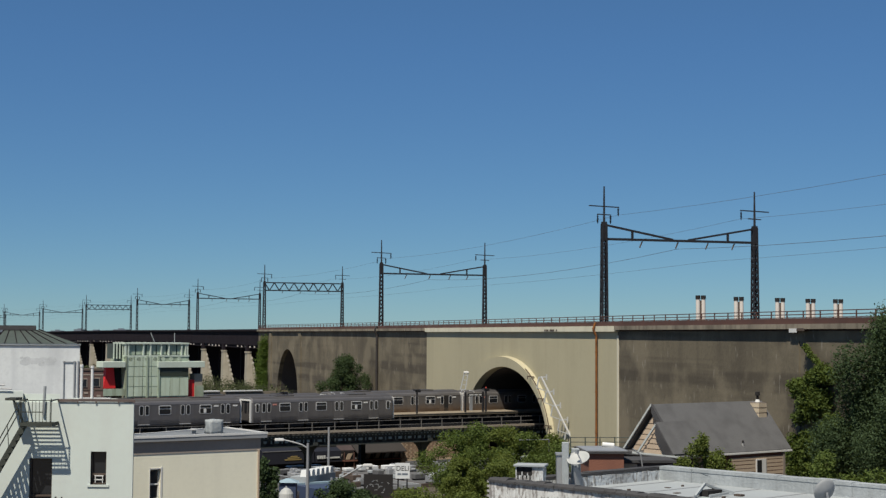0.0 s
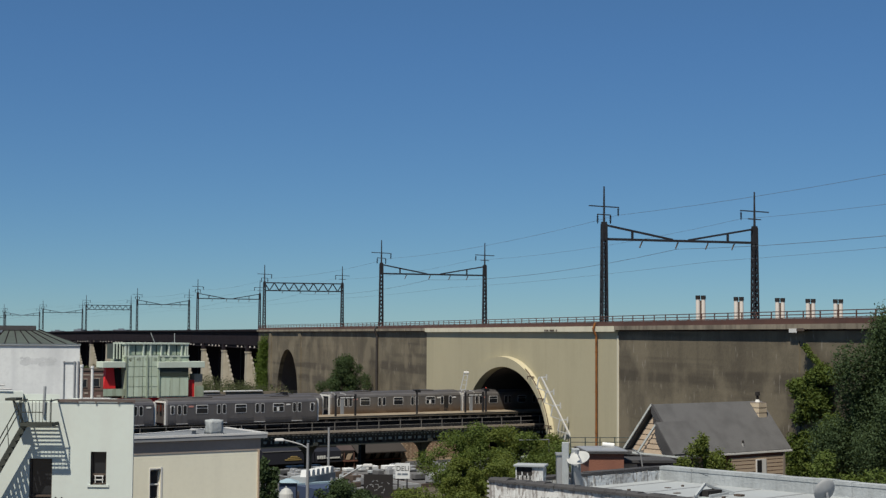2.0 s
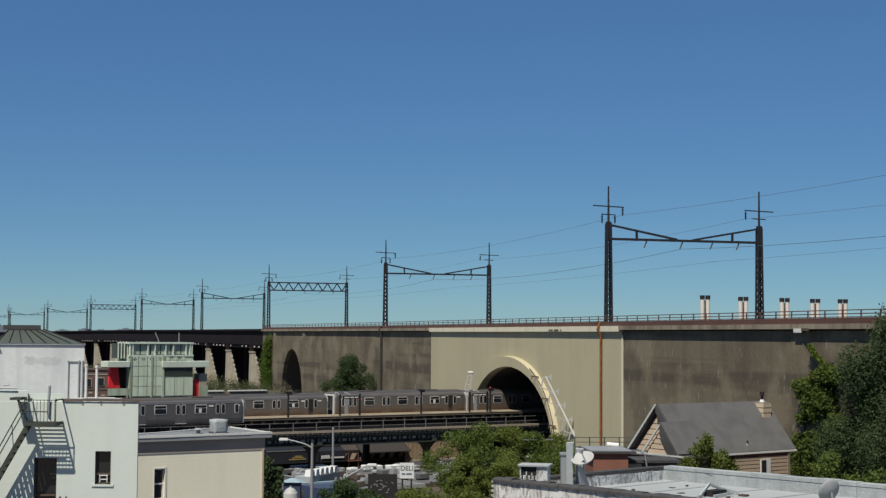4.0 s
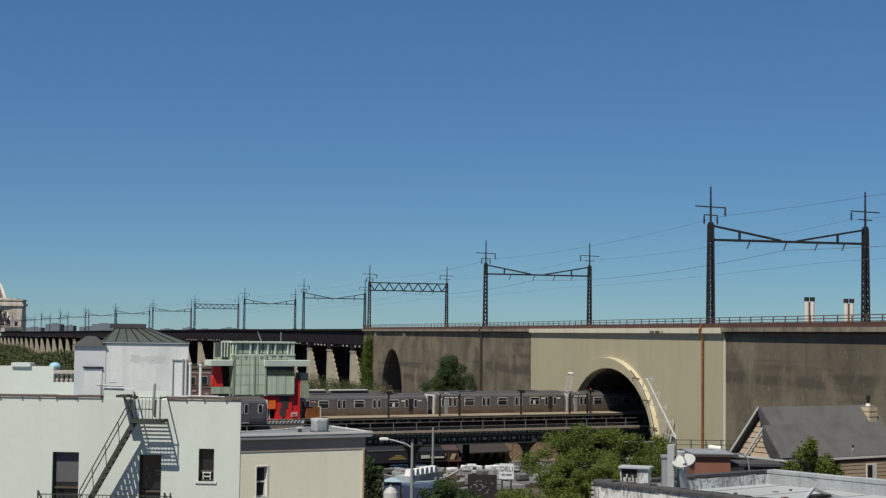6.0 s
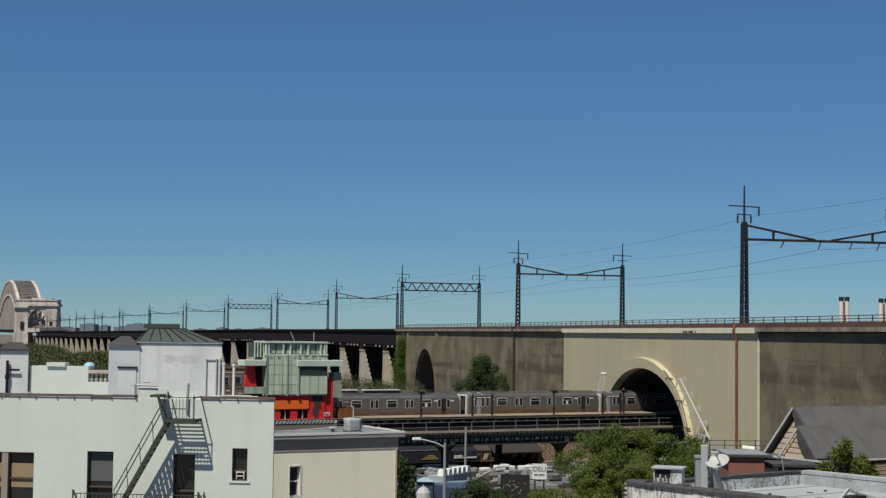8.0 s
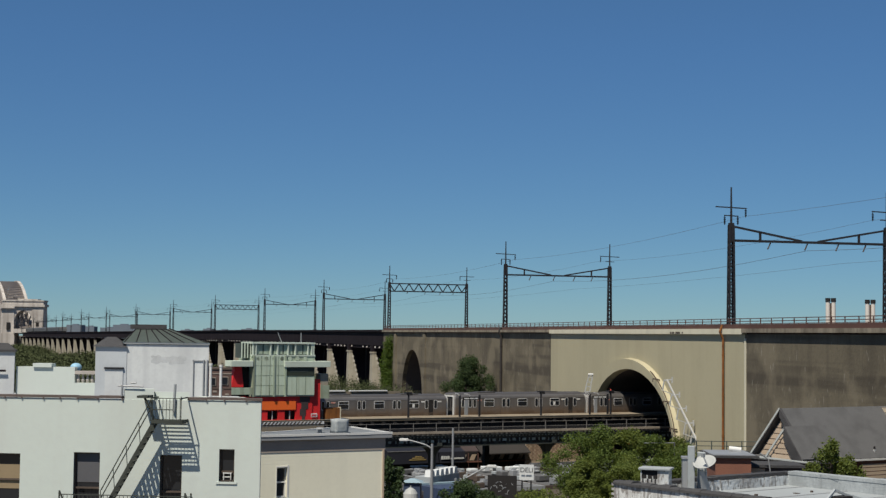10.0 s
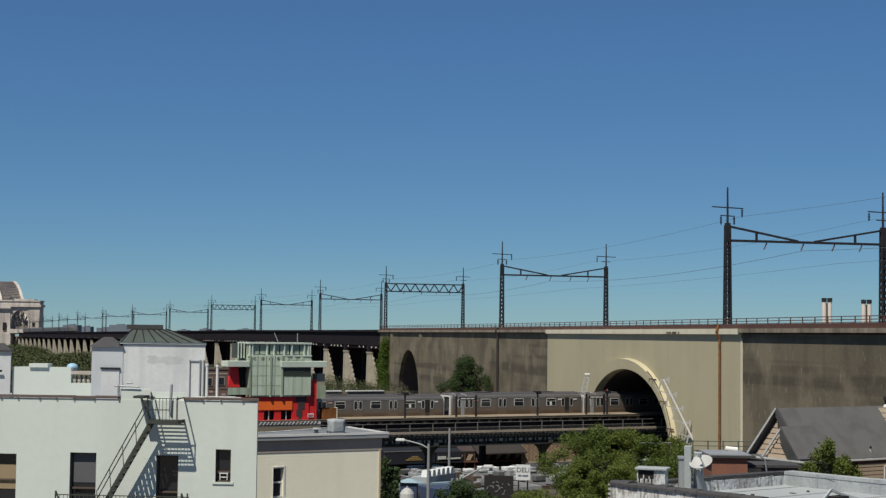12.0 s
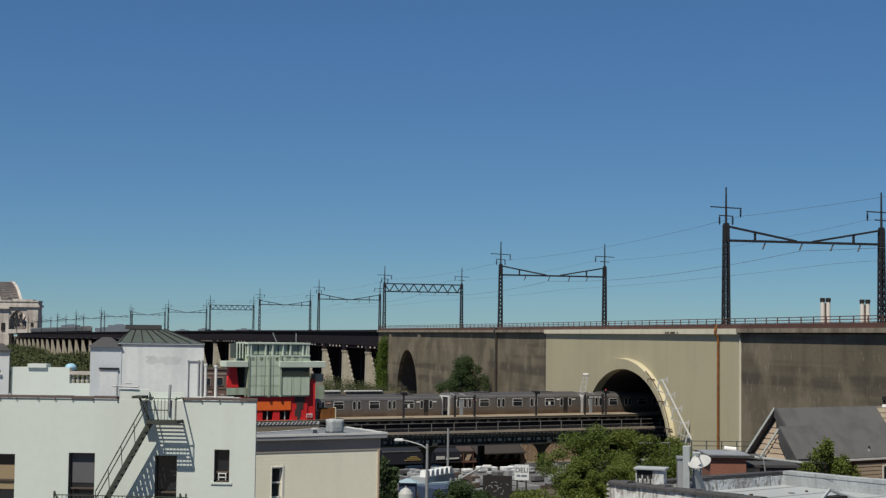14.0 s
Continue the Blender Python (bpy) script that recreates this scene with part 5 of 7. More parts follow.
# ======== grey gabled house ========
def gable_house():
    m = pose(14.95, 95.0, -0.08, 0, 0, 38)      # local x along the ridge away, +y across to the far eave
    g = thing("gabled_house", m, "gabled house with a grey shingle roof and tan siding", "house")
    L, W, ez, rz = 10.75, 4.6, 10.38, 13.2
    bm = bmesh.new()
    prism(bm, [(0.25, 0), (W - 0.25, 0), (W - 0.25, ez), (W / 2, rz - 0.35), (0.25, ez)], 0.35, L - 0.3, Matrix(((0, 1, 0, 0), (1, 0, 0, 0), (0, 0, 1, 0), (0, 0, 0, 1))))
    part("wall", bm, M_TAN, g)
    bm = bmesh.new()
    for y0, y1 in ((-0.25, W / 2), (W + 0.25, W / 2)):
        za = ez - 0.25 * (rz - ez) / (W / 2)
        q = [(0, y0, za), (L, y0, za), (L, y1, rz), (0, y1, rz)]
        lo = [bm.verts.new(v) for v in q]
        hi = [bm.verts.new((x, y, z + 0.14)) for x, y, z in q]
        bm.faces.new(lo)
        bm.faces.new(hi[::-1])
        for k in range(4):
            bm.faces.new((lo[k], lo[(k + 1) % 4], hi[(k + 1) % 4], hi[k]))
    part("roof", bm, M_SHINGLE, g)
    bm = bmesh.new()
    za = ez - 0.25 * (rz - ez) / (W / 2)
    bar(bm, (-0.06, W + 0.35, za + 0.1), (-0.06, W / 2, rz + 0.12), 0.1, 0.12)
    part("rake_board", bm, M_RAKE, g, "pale grey rake board")
    # right-hand verge: its shade is put into a dark board colour
    bm = bmesh.new()
    k = (rz - ez) / (W / 2)
    prism(bm, [(W / 2, rz + 0.15), (W / 2, rz - 0.4), (0.3, rz - 0.4 - k * (W / 2 - 0.3)), (0.3, rz + 0.15 - k * (W / 2 - 0.3))], -0.1, 0.1, Matrix(((0, 1, 0, 0), (1, 0, 0, 0), (0, 0, 1, 0), (0, 0, 0, 1))))
    part("rake_board", bm, M_CAPDARK, g, "rake board coloured dark for its shaded side")
    boxpart("gutter", (0, L, -0.33, -0.25, za - 0.02, za + 0.09), M_TRIM, g)
    # siding courses on the gable front and on the long wall
    bm = bmesh.new()
    z = 10.3
    while z < rz - 0.6:
        half = W / 2 - 0.25 if z < ez else (rz - 0.35 - z) / (rz - 0.35 - ez) * (W / 2 - 0.25)
        top = half if z + 0.3 < ez else max(0.03, (rz - 0.65 - z) / (rz - 0.35 - ez) * (W / 2 - 0.25))
        if half > 0.15:
            prism(bm, [(W / 2 - half, z), (W / 2 + half, z), (W / 2 + top, z + 0.3), (W / 2 - top, z + 0.3)], 0.28, 0.36, Matrix(((0, 1, 0, 0), (1, 0, 0, 0), (0, 0, 1, 0), (0, 0, 0, 1))))
        z += 0.36
    part("siding", bm, M_TAN, g)
    bm = bmesh.new()
    z = ez - 3.0
    while z < ez - 0.7:
        bx(bm, 4.7, 9.85, -0.25, -0.2, z, z + 0.2)
        z += 0.25
    part("siding", bm, M_TAN, g)
    # its dark red top edge, left bare above the siding, paints the eave's shadow
    boxpart("front_wall", (4.6, 9.9, -0.2, 0.25, 0, ez - 0.32), M_BRICKRED, g, "dark red band painted as the eave's shadow")
    boxpart("corner_board", (9.85, 10.05, -0.28, 0.1, 0, ez - 0.35), M_FRIEZE, g)
    w = boxpart("window", (7.1, 8.1, -0.3, -0.2, ez - 2.2, ez - 0.72), M_TRIM, g)
    boxpart("pane", (7.18, 7.62, -0.32, -0.29, ez - 2.1, ez - 0.78), M_BLACKGLASS, w)
    boxpart("lean_to", (-1.22, 0.3, -1.3, 5.2, 0, 10.16), M_DARKSHOP, g)
    bm = bmesh.new()
    bx(bm, -1.5, 0.34, -1.6, 5.3, 10.16, 10.28)
    part("lean_to_roof", bm, M_SHINGLE, g)
    # lower porch gable in front
    p = tagged(new("porch_gable"), "")
    p.parent = g
    bm = bmesh.new()
    bar(bm, (-1.45, 0.55, 12.2), (-1.45, 2.15, 10.32), 0.1, 0.12)
    bar(bm, (-1.45, -1.5, 10.26), (-1.45, 4.6, 10.3), 0.12, 0.1)
    part("rake_board", bm, M_RAKE, p)
    # porch verge on the shaded side, darkened by colour likewise
    bm = bmesh.new()
    prism(bm, [(0.6, 12.32), (0.6, 11.5), (-0.15, 10.3), (-0.95, 10.3)], -1.5, -1.36, Matrix(((0, 1, 0, 0), (1, 0, 0, 0), (0, 0, 1, 0), (0, 0, 0, 1))))
    part("rake_board", bm, M_CAPDARK, p, "rake board coloured dark for its shaded side")
    bm = bmesh.new()
    prism(bm, [(-0.6, 10.28), (2.05, 10.28), (0.6, 12.0)], -1.25, 0.4, Matrix(((0, 1, 0, 0), (1, 0, 0, 0), (0, 0, 1, 0), (0, 0, 0, 1))))
    part("gable_wall", bm, M_TAN, p)
    bm = bmesh.new()
    for k in range(5):
        z = 10.3 + k * 0.33
        u = 1 - (z + 0.27 - 10.28) / 1.75
        bx(bm, -1.32, -1.25, 0.6 - 1.15 * u, 0.6 + 1.4 * u, z, z + 0.27)
    part("gable_siding", bm, M_TAN, p)
    bm = bmesh.new()
    lo = [bm.verts.new(v) for v in ((-1.42, -0.85, 10.3), (2.2, -0.85, 10.3), (2.2, 0.6, 12.22), (-1.42, 0.6, 12.22))]
    hi = [bm.verts.new(v.co + Vector((0, -0.05, 0.1))) for v in lo]
    bm.faces.new(lo)
    bm.faces.new(hi[::-1])
    for k in range(4):
        bm.faces.new((lo[k], lo[(k + 1) % 4], hi[(k + 1) % 4], hi[k]))
    part("porch_roof", bm, M_SHINGLE, p)
    # chimney
    c = tagged(new("chimney"), "tan brick chimney with a dark flue")
    c.parent = g
    bm = bmesh.new()
    for k in range(5):
        bx(bm, 9.42, 10.22, 1.42, 2.5, 11.55 + k * 0.345, 11.55 + k * 0.345 + 0.27)
    part("shaft", bm, M_CHIMNEY, c)
    bm = bmesh.new()
    for k in range(5):
        bx(bm, 9.44, 10.2, 1.44, 2.48, 11.82 + k * 0.345, 11.82 + k * 0.345 + 0.075)
    part("mortar_band", bm, M_FRIEZE, c)
    bm = bmesh.new()
    tube(bm, (9.85, 1.9, 13.25), (9.85, 1.9, 13.72), 0.09, n=10)
    tube(bm, (9.85, 1.9, 13.72), (9.85, 1.9, 13.98), 0.17, 0.15, n=10)
    part("flue", bm, M_BLACK, c)
    bm = bmesh.new()
    tube(bm, (9.85, 1.9, 13.22), (9.85, 1.9, 13.45), 0.2, 0.12, n=10)
    part("flashing", bm, M_TRIM, c)
    v = tagged(new("vent_cap"), "small white vent with a black cap on the shingles")
    v.parent = g
    bm = bmesh.new()
    tube(bm, (6.25, 0.1, 10.5), (6.15, 0.02, 10.78), 0.1, 0.07, 10)
    part("hood", bm, M_TRIM, v)
    bm = bmesh.new()
    tube(bm, (6.15, 0.02, 10.78), (6.13, 0.0, 10.92), 0.08, 0.05, 10)
    part("cap", bm, M_BLACK, v)
    # low brick building in front of it
    b = thing("brick_shed", pose(7.05, 72.0, 0, 0, 0, 4), "low red brick building with a dark flat roof", "building")
    boxpart("wall", (0, 1.68, 0, 3.2, 0, 12.0), M_BRICKWARM, b)
    boxpart("roof", (-0.2, 2.05, -0.15, 3.4, 12.0, 12.1), M_CAPDARK, b)
    boxpart("roof_sheet", (-0.1, 1.9, 0.1, 3.3, 12.1, 12.13), M_GALV, b)
    boxpart("side_room", (1.68, 4.2, 0.9, 3, 0, 11.5), M_DARKSHOP, b)
    boxpart("side_roof", (1.68, 4.4, 0.7, 3.1, 11.5, 11.62), M_CAPDARK, b)
    boxpart("door", (1.85, 2.5, 0.86, 0.9, 10.4, 11.45), M_TAN, b)
    bm = bmesh.new()
    tube(bm, (2.75, 0.5, 10.9), (2.6, 0.5, 11.9), 0.035, n=8)
    tube(bm, (2.6, 0.5, 11.9), (2.2, 0.5, 12.2), 0.035, n=8)
    part("pipe", bm, M_GALV, b)
    bm = bmesh.new()
    tube(bm, (1.1, 2.6, 12.25), (1.68, 2.5, 12.2), 0.12, n=12)
    part("vent_roll", bm, M_TRIM, b)


gable_house()


def yard_fence():
    g = thing("pipe_fence", pose(11.2, 131.0, 0, 0, 0, 4), "grey pipe fence at the foot of the painted wall", "fence")
    for z in (8.0, 8.4, 8.8):
        bm = bmesh.new()
        tube(bm, (0, 0, z), (6.6, 0, z), 0.035, n=6)
        part("rail", bm, M_COPPER, g)
    for k in range(6):
        bm = bmesh.new()
        tube(bm, (k * 1.3, 0, 0), (k * 1.3, 0, 8.85), 0.05, n=6)
        part("post", bm, M_COPPER, g)


yard_fence()


# ======== station house over the platform ========
M_SIGNPALE = material("pale_green_white_frame", (0.62, 0.70, 0.60), 0.6, vary=0.25)


def station_house():
    g = thing("station_house", EL, "pale green and red station house on the elevated platform", "station")
    y = 3.35
    bm = bmesh.new()
    bx(bm, -20.9, -13.8, y, y + 4, 10.95, 15.3)
    part("body", bm, M_GREEN, g)
    bm = bmesh.new()
    for x0, x1, z0, z1 in [(-20.85 + k * 0.98, -20.85 + k * 0.98 + 0.88, 11.1 + j * 1.04, 11.1 + j * 1.04 + 0.98) for k in range(4) for j in range(4)]:
        bx(bm, x0, x1, y - 0.06, y, z0, z1)
    for k in range(3):
        bx(bm, -16.9 + k * 1.05, -16.9 + k * 1.05 + 0.98, y - 0.06, y, 11.1, 13.0)
    tagged(part("panel", bm, M_GREENPANEL, g), kind="stuff")
    bm = bmesh.new()
    for x in (-20.9, -18.6, -17.3):
        bx(bm, x, x + 0.2, y - 0.14, y, 10.95, 15.3)
    part("pilaster", bm, M_GREEN, g)
    boxpart("lantern_core", (-20.8, -13.95, y + 0.25, y + 3.0, 15.3, 16.5), M_COPPER, g)
    bm = bmesh.new()
    for x in [-20.9, -20.6, -18.95, -18.15, -16.95, -16.1, -14.65, -14.2, -13.98]:
        bx(bm, x, x + 0.13, y, y + 0.26, 15.3, 16.55)
    bx(bm, -21.0, -13.75, y - 0.05, y + 3.2, 16.5, 16.68)
    bx(bm, -21.0, -13.75, y - 0.05, y + 0.3, 15.2, 15.36)
    part("lantern_frame", bm, M_SIGNPALE, g)
    for k in range(6):
        boxpart("lantern_pane", (-20.75 + k * 1.14, -19.75 + k * 1.14, y + 0.18, y + 0.22, 15.42, 16.42), M_GLAZE, g)
    for k in range(7):
        bm = bmesh.new()
        tube(bm, (-20.3 + k * 0.9, y - 0.02, 14.95), (-20.3 + k * 0.9, y - 0.06, 14.95), 0.22, n=12)
        part("medallion", bm, M_GREENPANEL, g)
    for x0, x1 in ((-21.9, -20.95),):
        boxpart("side_lantern", (x0, x1, y + 0.8, y + 2.5, 15.0, 16.55), M_COPPER, g)
        bm = bmesh.new()
        for k in range(4):
            bx(bm, x0 + k * 0.33, x0 + k * 0.33 + 0.1, y + 0.7, y + 0.8, 15.0, 16.6)
        part("side_mullion", bm, M_SIGNPALE, g)
    boxpart("canopy", (-23.4, -20.92, y - 0.22, y + 1.6, 14.1, 14.72), M_SIGNPALE, g, bevel=0.03)
    boxpart("canopy", (-17.35, -12.0, y - 0.22, y + 1.6, 14.05, 14.7), M_SIGNPALE, g, bevel=0.03)
    bm = bmesh.new()
    prism(bm, [(-17.3, 14.05), (-17.05, 13.15), (-13.85, 13.1), (-13.85, 14.05)], y - 0.07, y - 0.062)
    part("ribbon_window", bm, material("dark_green_glazing", (0.05, 0.062, 0.048), 0.35, vary=0.5, scale=2), g, "dark slanted ribbon window")
    bm = bmesh.new()
    bx(bm, -16.7, -14.6, y - 0.085, y - 0.071, 13.55, 13.72)
    part("glazing_bar", bm, M_COPPER, g)
    bm = bmesh.new()
    prism(bm, [(-23.1, 11.95), (-21.75, 11.95), (-22.0, 14.08), (-22.75, 14.08)], y + 0.35, y + 1.5)
    part("red_pier", bm, M_RED, g)
    boxpart("dark_bay", (-22.2, -20.95, y + 0.9, y + 3, 10.9, 14.1), M_BLACK, g)
    boxpart("balcony_panel", (-23.5, -20.92, y - 0.1, y + 0.1, 11.2, 11.92), M_GREEN, g)
    bm = bmesh.new()
    lo = [(-14.3, 8.42), (-12.93, 8.42), (-12.97, 12.75), (-13.82, 12.75), (-13.82, 10.9)]
    prism(bm, lo, y + 0.3, y + 1.2)
    part("red_post", bm, M_RED, g)
    bm = bmesh.new()
    bx(bm, -12.95, -11.92, y + 0.2, y + 1.5, 10.7, 12.1)
    part("end_panel", bm, M_GREEN, g)
    boxpart("end_panel_upper", (-12.95, -12.05, y + 0.25, y + 1.5, 12.1, 13.35), M_PIER, g)
    # hall under the body
    bm = bmesh.new()
    wall_with_holes(bm, -26.0, -13.9, 8.42, 10.95, y + 0.2, y + 0.5, [(-19.05, -17.85, 8.5, 9.45), (-17.1, -15.85, 8.5, 9.45)])
    part("hall_wall", bm, M_RED, g)
    boxpart("orange_band", (-26.0, -15.85, y + 0.12, y + 0.22, 9.55, 10.45), M_ORANGE, g)
    boxpart("hall_dark", (-26, -14.0, y + 0.7, y + 3.8, 8.42, 10.9), M_BLACK, g)
    bm = bmesh.new()
    for x in (-18.5, -16.5):
        bx(bm, x, x + 0.08, y + 0.3, y + 0.4, 8.5, 9.45)
    part("glazing_bar", bm, M_FRAME, g)
    for k, (x0, x1, z0, z1) in enumerate(((-15.4, -14.2, 10.3, 10.9), (-15.2, -14.4, 9.6, 10.3), (-15.35, -14.65, 8.9, 9.6), (-15.1, -14.75, 8.45, 8.9))):
        boxpart("stair_shade_panel", (x0, x1, y + 0.17, y + 0.2, z0, z1), M_DARKSHOP, g)
    boxpart("notice", (-14.03, -13.3, y + 0.2, y + 0.29, 8.72, 9.12), M_TRIM, g, "white notice with red bars")
    bm = bmesh.new()
    bx(bm, -13.95, -13.4, y + 0.18, y + 0.2, 8.83, 8.88)
    bx(bm, -13.95, -13.4, y + 0.18, y + 0.2, 8.95, 9.0)
    part("notice_bar", bm, M_RED, g)
    for x, lean in ((-17.2, -0.5), (-15.0, 0.0)):
        bm = bmesh.new()
        tube(bm, (x, y + 1, 16.6), (x + lean, y + 1, 17.7), 0.05, n=6)
        part("aerial", bm, M_GALV, g)
    # hatched barrier along the platform edge
    b = thing("hatched_barrier", EL, "brown and white diagonally hatched barrier along the platform edge", "barrier")
    boxpart("board", (-26, -12.7, 3.05, 3.15, 8.0, 8.3), M_TRIM, b)
    x = -26.0
    bm = bmesh.new()
    while x < -13.2:
        prism(bm, [(x, 8.0), (x + 0.17, 8.0), (x + 0.45, 8.3), (x + 0.28, 8.3)], 3.03, 3.05)
        x += 0.42
    tagged(part("stripe", bm, M_BROWN, b), kind="stuff")
    boxpart("lower_wall", (-40, -12.7, 3.1, 3.2, 6.9, 8.0), M_PLAT, b)
    o = thing("platform_cabinet", EL @ pose(-11.2, 3.9, 8.42), "rusty orange-brown cabinet on the platform", "cabinet")
    boxpart("body", (-0.9, 0.75, 0, 0.7, 0, 1.25), M_RUST, o)
    boxpart("edge", (0.75, 0.85, -0.03, 0.73, 0, 1.3), M_CAPPAINT, o)
    boxpart("base", (-0.95, 0.85, -0.05, 0.75, 0, 0.06), M_BROWN, o)


station_house()


def platform_furniture():
    for x in (5.0, 22.9):
        g = thing("platform_sign", EL @ pose(x, 4.2, 8.42), "station name sign on two dark posts", "sign", "platform signs")
        for dx in (-0.3, 2.3):
            bm = bmesh.new()
            bx(bm, dx - 0.09, dx + 0.09, -0.09, 0.09, 0, 2.45)
            part("post", bm, M_DKSTEEL, g)
        boxpart("board", (0.1, 2.2, -0.05, 0.05, 1.9, 2.25), M_BLACK, g)
        for a, b in ((0.25, 0.9), (1.0, 1.5), (1.6, 2.05)):
            boxpart("letter_bar", (a, b, -0.06, -0.05, 2.0, 2.14), M_TRIM, g)
        bm = bmesh.new()
        bx(bm, 0.35, 0.75, -0.05, 0.05, 0.2, 1.9)
        part("map_panel", bm, M_ROOFGREY, g)
        bm = bmesh.new()
        for k in range(6):
            a, b = k / 6 * 1.4, (k + 1) / 6 * 1.4
            bar(bm, (-0.9 + 0.5 * math.sin(a), 0, 2.3 + 0.35 * math.cos(a)), (-0.9 + 0.5 * math.sin(b), 0, 2.3 + 0.35 * math.cos(b)), 0.12)
            bar(bm, (0.3 + 0.7 * math.sin(a), 0, 2.3 + 0.3 * math.cos(a)), (0.3 + 0.7 * math.sin(b), 0, 2.3 + 0.3 * math.cos(b)), 0.12)
        part("bracket", bm, M_FRAME, g)
    for x in (-2.0, 15.55, 25.5):
        g = thing("platform_lamp_post", EL @ pose(x, 4.0, 8.42), "dark platform lamp post", "lamp post", "platform lamp posts")
        bm = bmesh.new()
        tube(bm, (0, 0, 0), (0, 0, 2.7), 0.13, 0.1, 8)
        part("post", bm, M_DKSTEEL, g)
        bm = bmesh.new()
        bx(bm, -0.45, 0.35, -0.2, 0.2, 2.7, 2.85)
        bx(bm, -0.1, 0.4, -0.2, 0.2, 2.5, 2.7)
        part("lamp_head", bm, M_DKSTEEL, g)
        if x > 20:
            bm = bmesh.new()
            tube(bm, (0, 0, 2.85), (0, 0, 3.02), 0.07, 0.05, 10)
            part("signal_lamp", bm, glow("red_signal_lamp", (0.5, 0.07, 0.05), 0.12), g, "lit red lamp on top")
    # leaning frames by the arch: an A-frame behind the train, a boom with bracket arms before the arch's foot
    g = thing("signal_frame", pose(1.75, 183.0, 9.0), "pale grey leaning steel frame beside the arch", "frame")
    for p, q in (((0, 0, 0), (0.97, 0, 4.15)), ((0.76, 0, 0), (1.4, 0, 4.05))):
        bm = bmesh.new()
        bar(bm, p, q, 0.13)
        part("rail", bm, M_DISH, g)
    for z in (0.5, 0.64, 0.78, 0.92):
        bm = bmesh.new()
        bar(bm, (0.97 * z, 0, 4.15 * z), (0.76 + 0.64 * z, 0, 4.05 * z), 0.09)
        part("rung", bm, M_DISH, g)
    boxpart("lamp_box", (0.85, 1.5, -0.15, 0.15, 4.0, 4.25), M_TRIM, g, bevel=0.04)
    g = thing("bracket_boom", pose(13.56, 157.0, 6.6), "pale steel boom with bracket arms leaning by the arch", "boom")
    foot, top = Vector((0.15, 0, 0)), Vector((-3.2, 0, 6.76))
    bm = bmesh.new()
    tube(bm, foot, top, 0.12, 0.1, 10)
    part("boom", bm, M_TRIM, g)
    for k, u in enumerate((0.985, 0.76, 0.55, 0.33, 0.14)):
        p = foot.lerp(top, u)
        bm = bmesh.new()
        bar(bm, p + Vector((-0.35, 0, 0.0)), p + Vector((0.5, 0, 0.1)), 0.14)
        bar(bm, p + Vector((0.5, 0, -0.25)), p + Vector((0.5, 0, 0.36)), 0.15)
        bar(bm, p, p + Vector((0.35, 0, -0.5)), 0.1)
        part("bracket_arm", bm, M_DISH, g)
        bm = bmesh.new()
        bar(bm, p + Vector((-0.3, 0, 0)), p + Vector((-0.5, -0.1, -1.05)), 0.11)
        bar(bm, p + Vector((-0.5, -0.1, -1.05)), foot.lerp(top, max(0.0, u - 0.22)), 0.09)
        part("stay_rod", bm, M_DISH, g)
    bm = bmesh.new()
    tube(bm, (0.35, 0, 0), (0.35, 0, 2.2), 0.05, n=8)
    part("post", bm, M_SHINGLE, g)
    g = thing("cable_run", pose(0, 0, 0), "dark cable clipped round the edge of the arch", "cable")
    run = []
    for k in range(13):
        w = math.pi * (0.03 + 0.3 * k / 12)
        run.append(on_line(ARCH[0] + 0.75 - (ARCH[1] + 1.5) * math.cos(w), 1.6, ARCH[3] + (ARCH[2] + 1.3) * math.sin(w)))
    bm = bmesh.new()
    for p, q in zip(run, run[1:]):
        tube(bm, p, q, 0.06, n=6)
    part("cable", bm, M_BROWN, g)
    for k in (2, 6, 10):
        bm = bmesh.new()
        p = run[k]
        bar(bm, p + Vector((-0.45, -0.1, 0.1)), p + Vector((0.3, 0, 0)), 0.14)
        bar(bm, p + Vector((-0.45, -0.1, 0.1)), p + Vector((-0.47, -0.1, -0.25)), 0.1)
        part("clip", bm, M_BROWN, g)


platform_furniture()


def back_parapet():
    g = thing("white_parapet", EL, "low parapet with white flashing behind the standing train", "parapet")
    boxpart("wall", (-12, 2.0, 13.6, 13.8, 7.0, 11.0), M_PLAT, g)
    for x0, x1, z in ((-10.5, -9.2, 11.3), (-8.6, -5.3, 11.15), (-4.6, 0.2, 11.12)):
        bm = bmesh.new()
        bx(bm, x0, x1, 13.4, 14.0, 11.0, z)
        part("flashing", bm, M_TRIM, g)


back_parapet()


# ======== shops and street under the elevated line ========
M_SIGNWHITE = material("sign_white", (0.70, 0.72, 0.72), 0.6, vary=0.1)


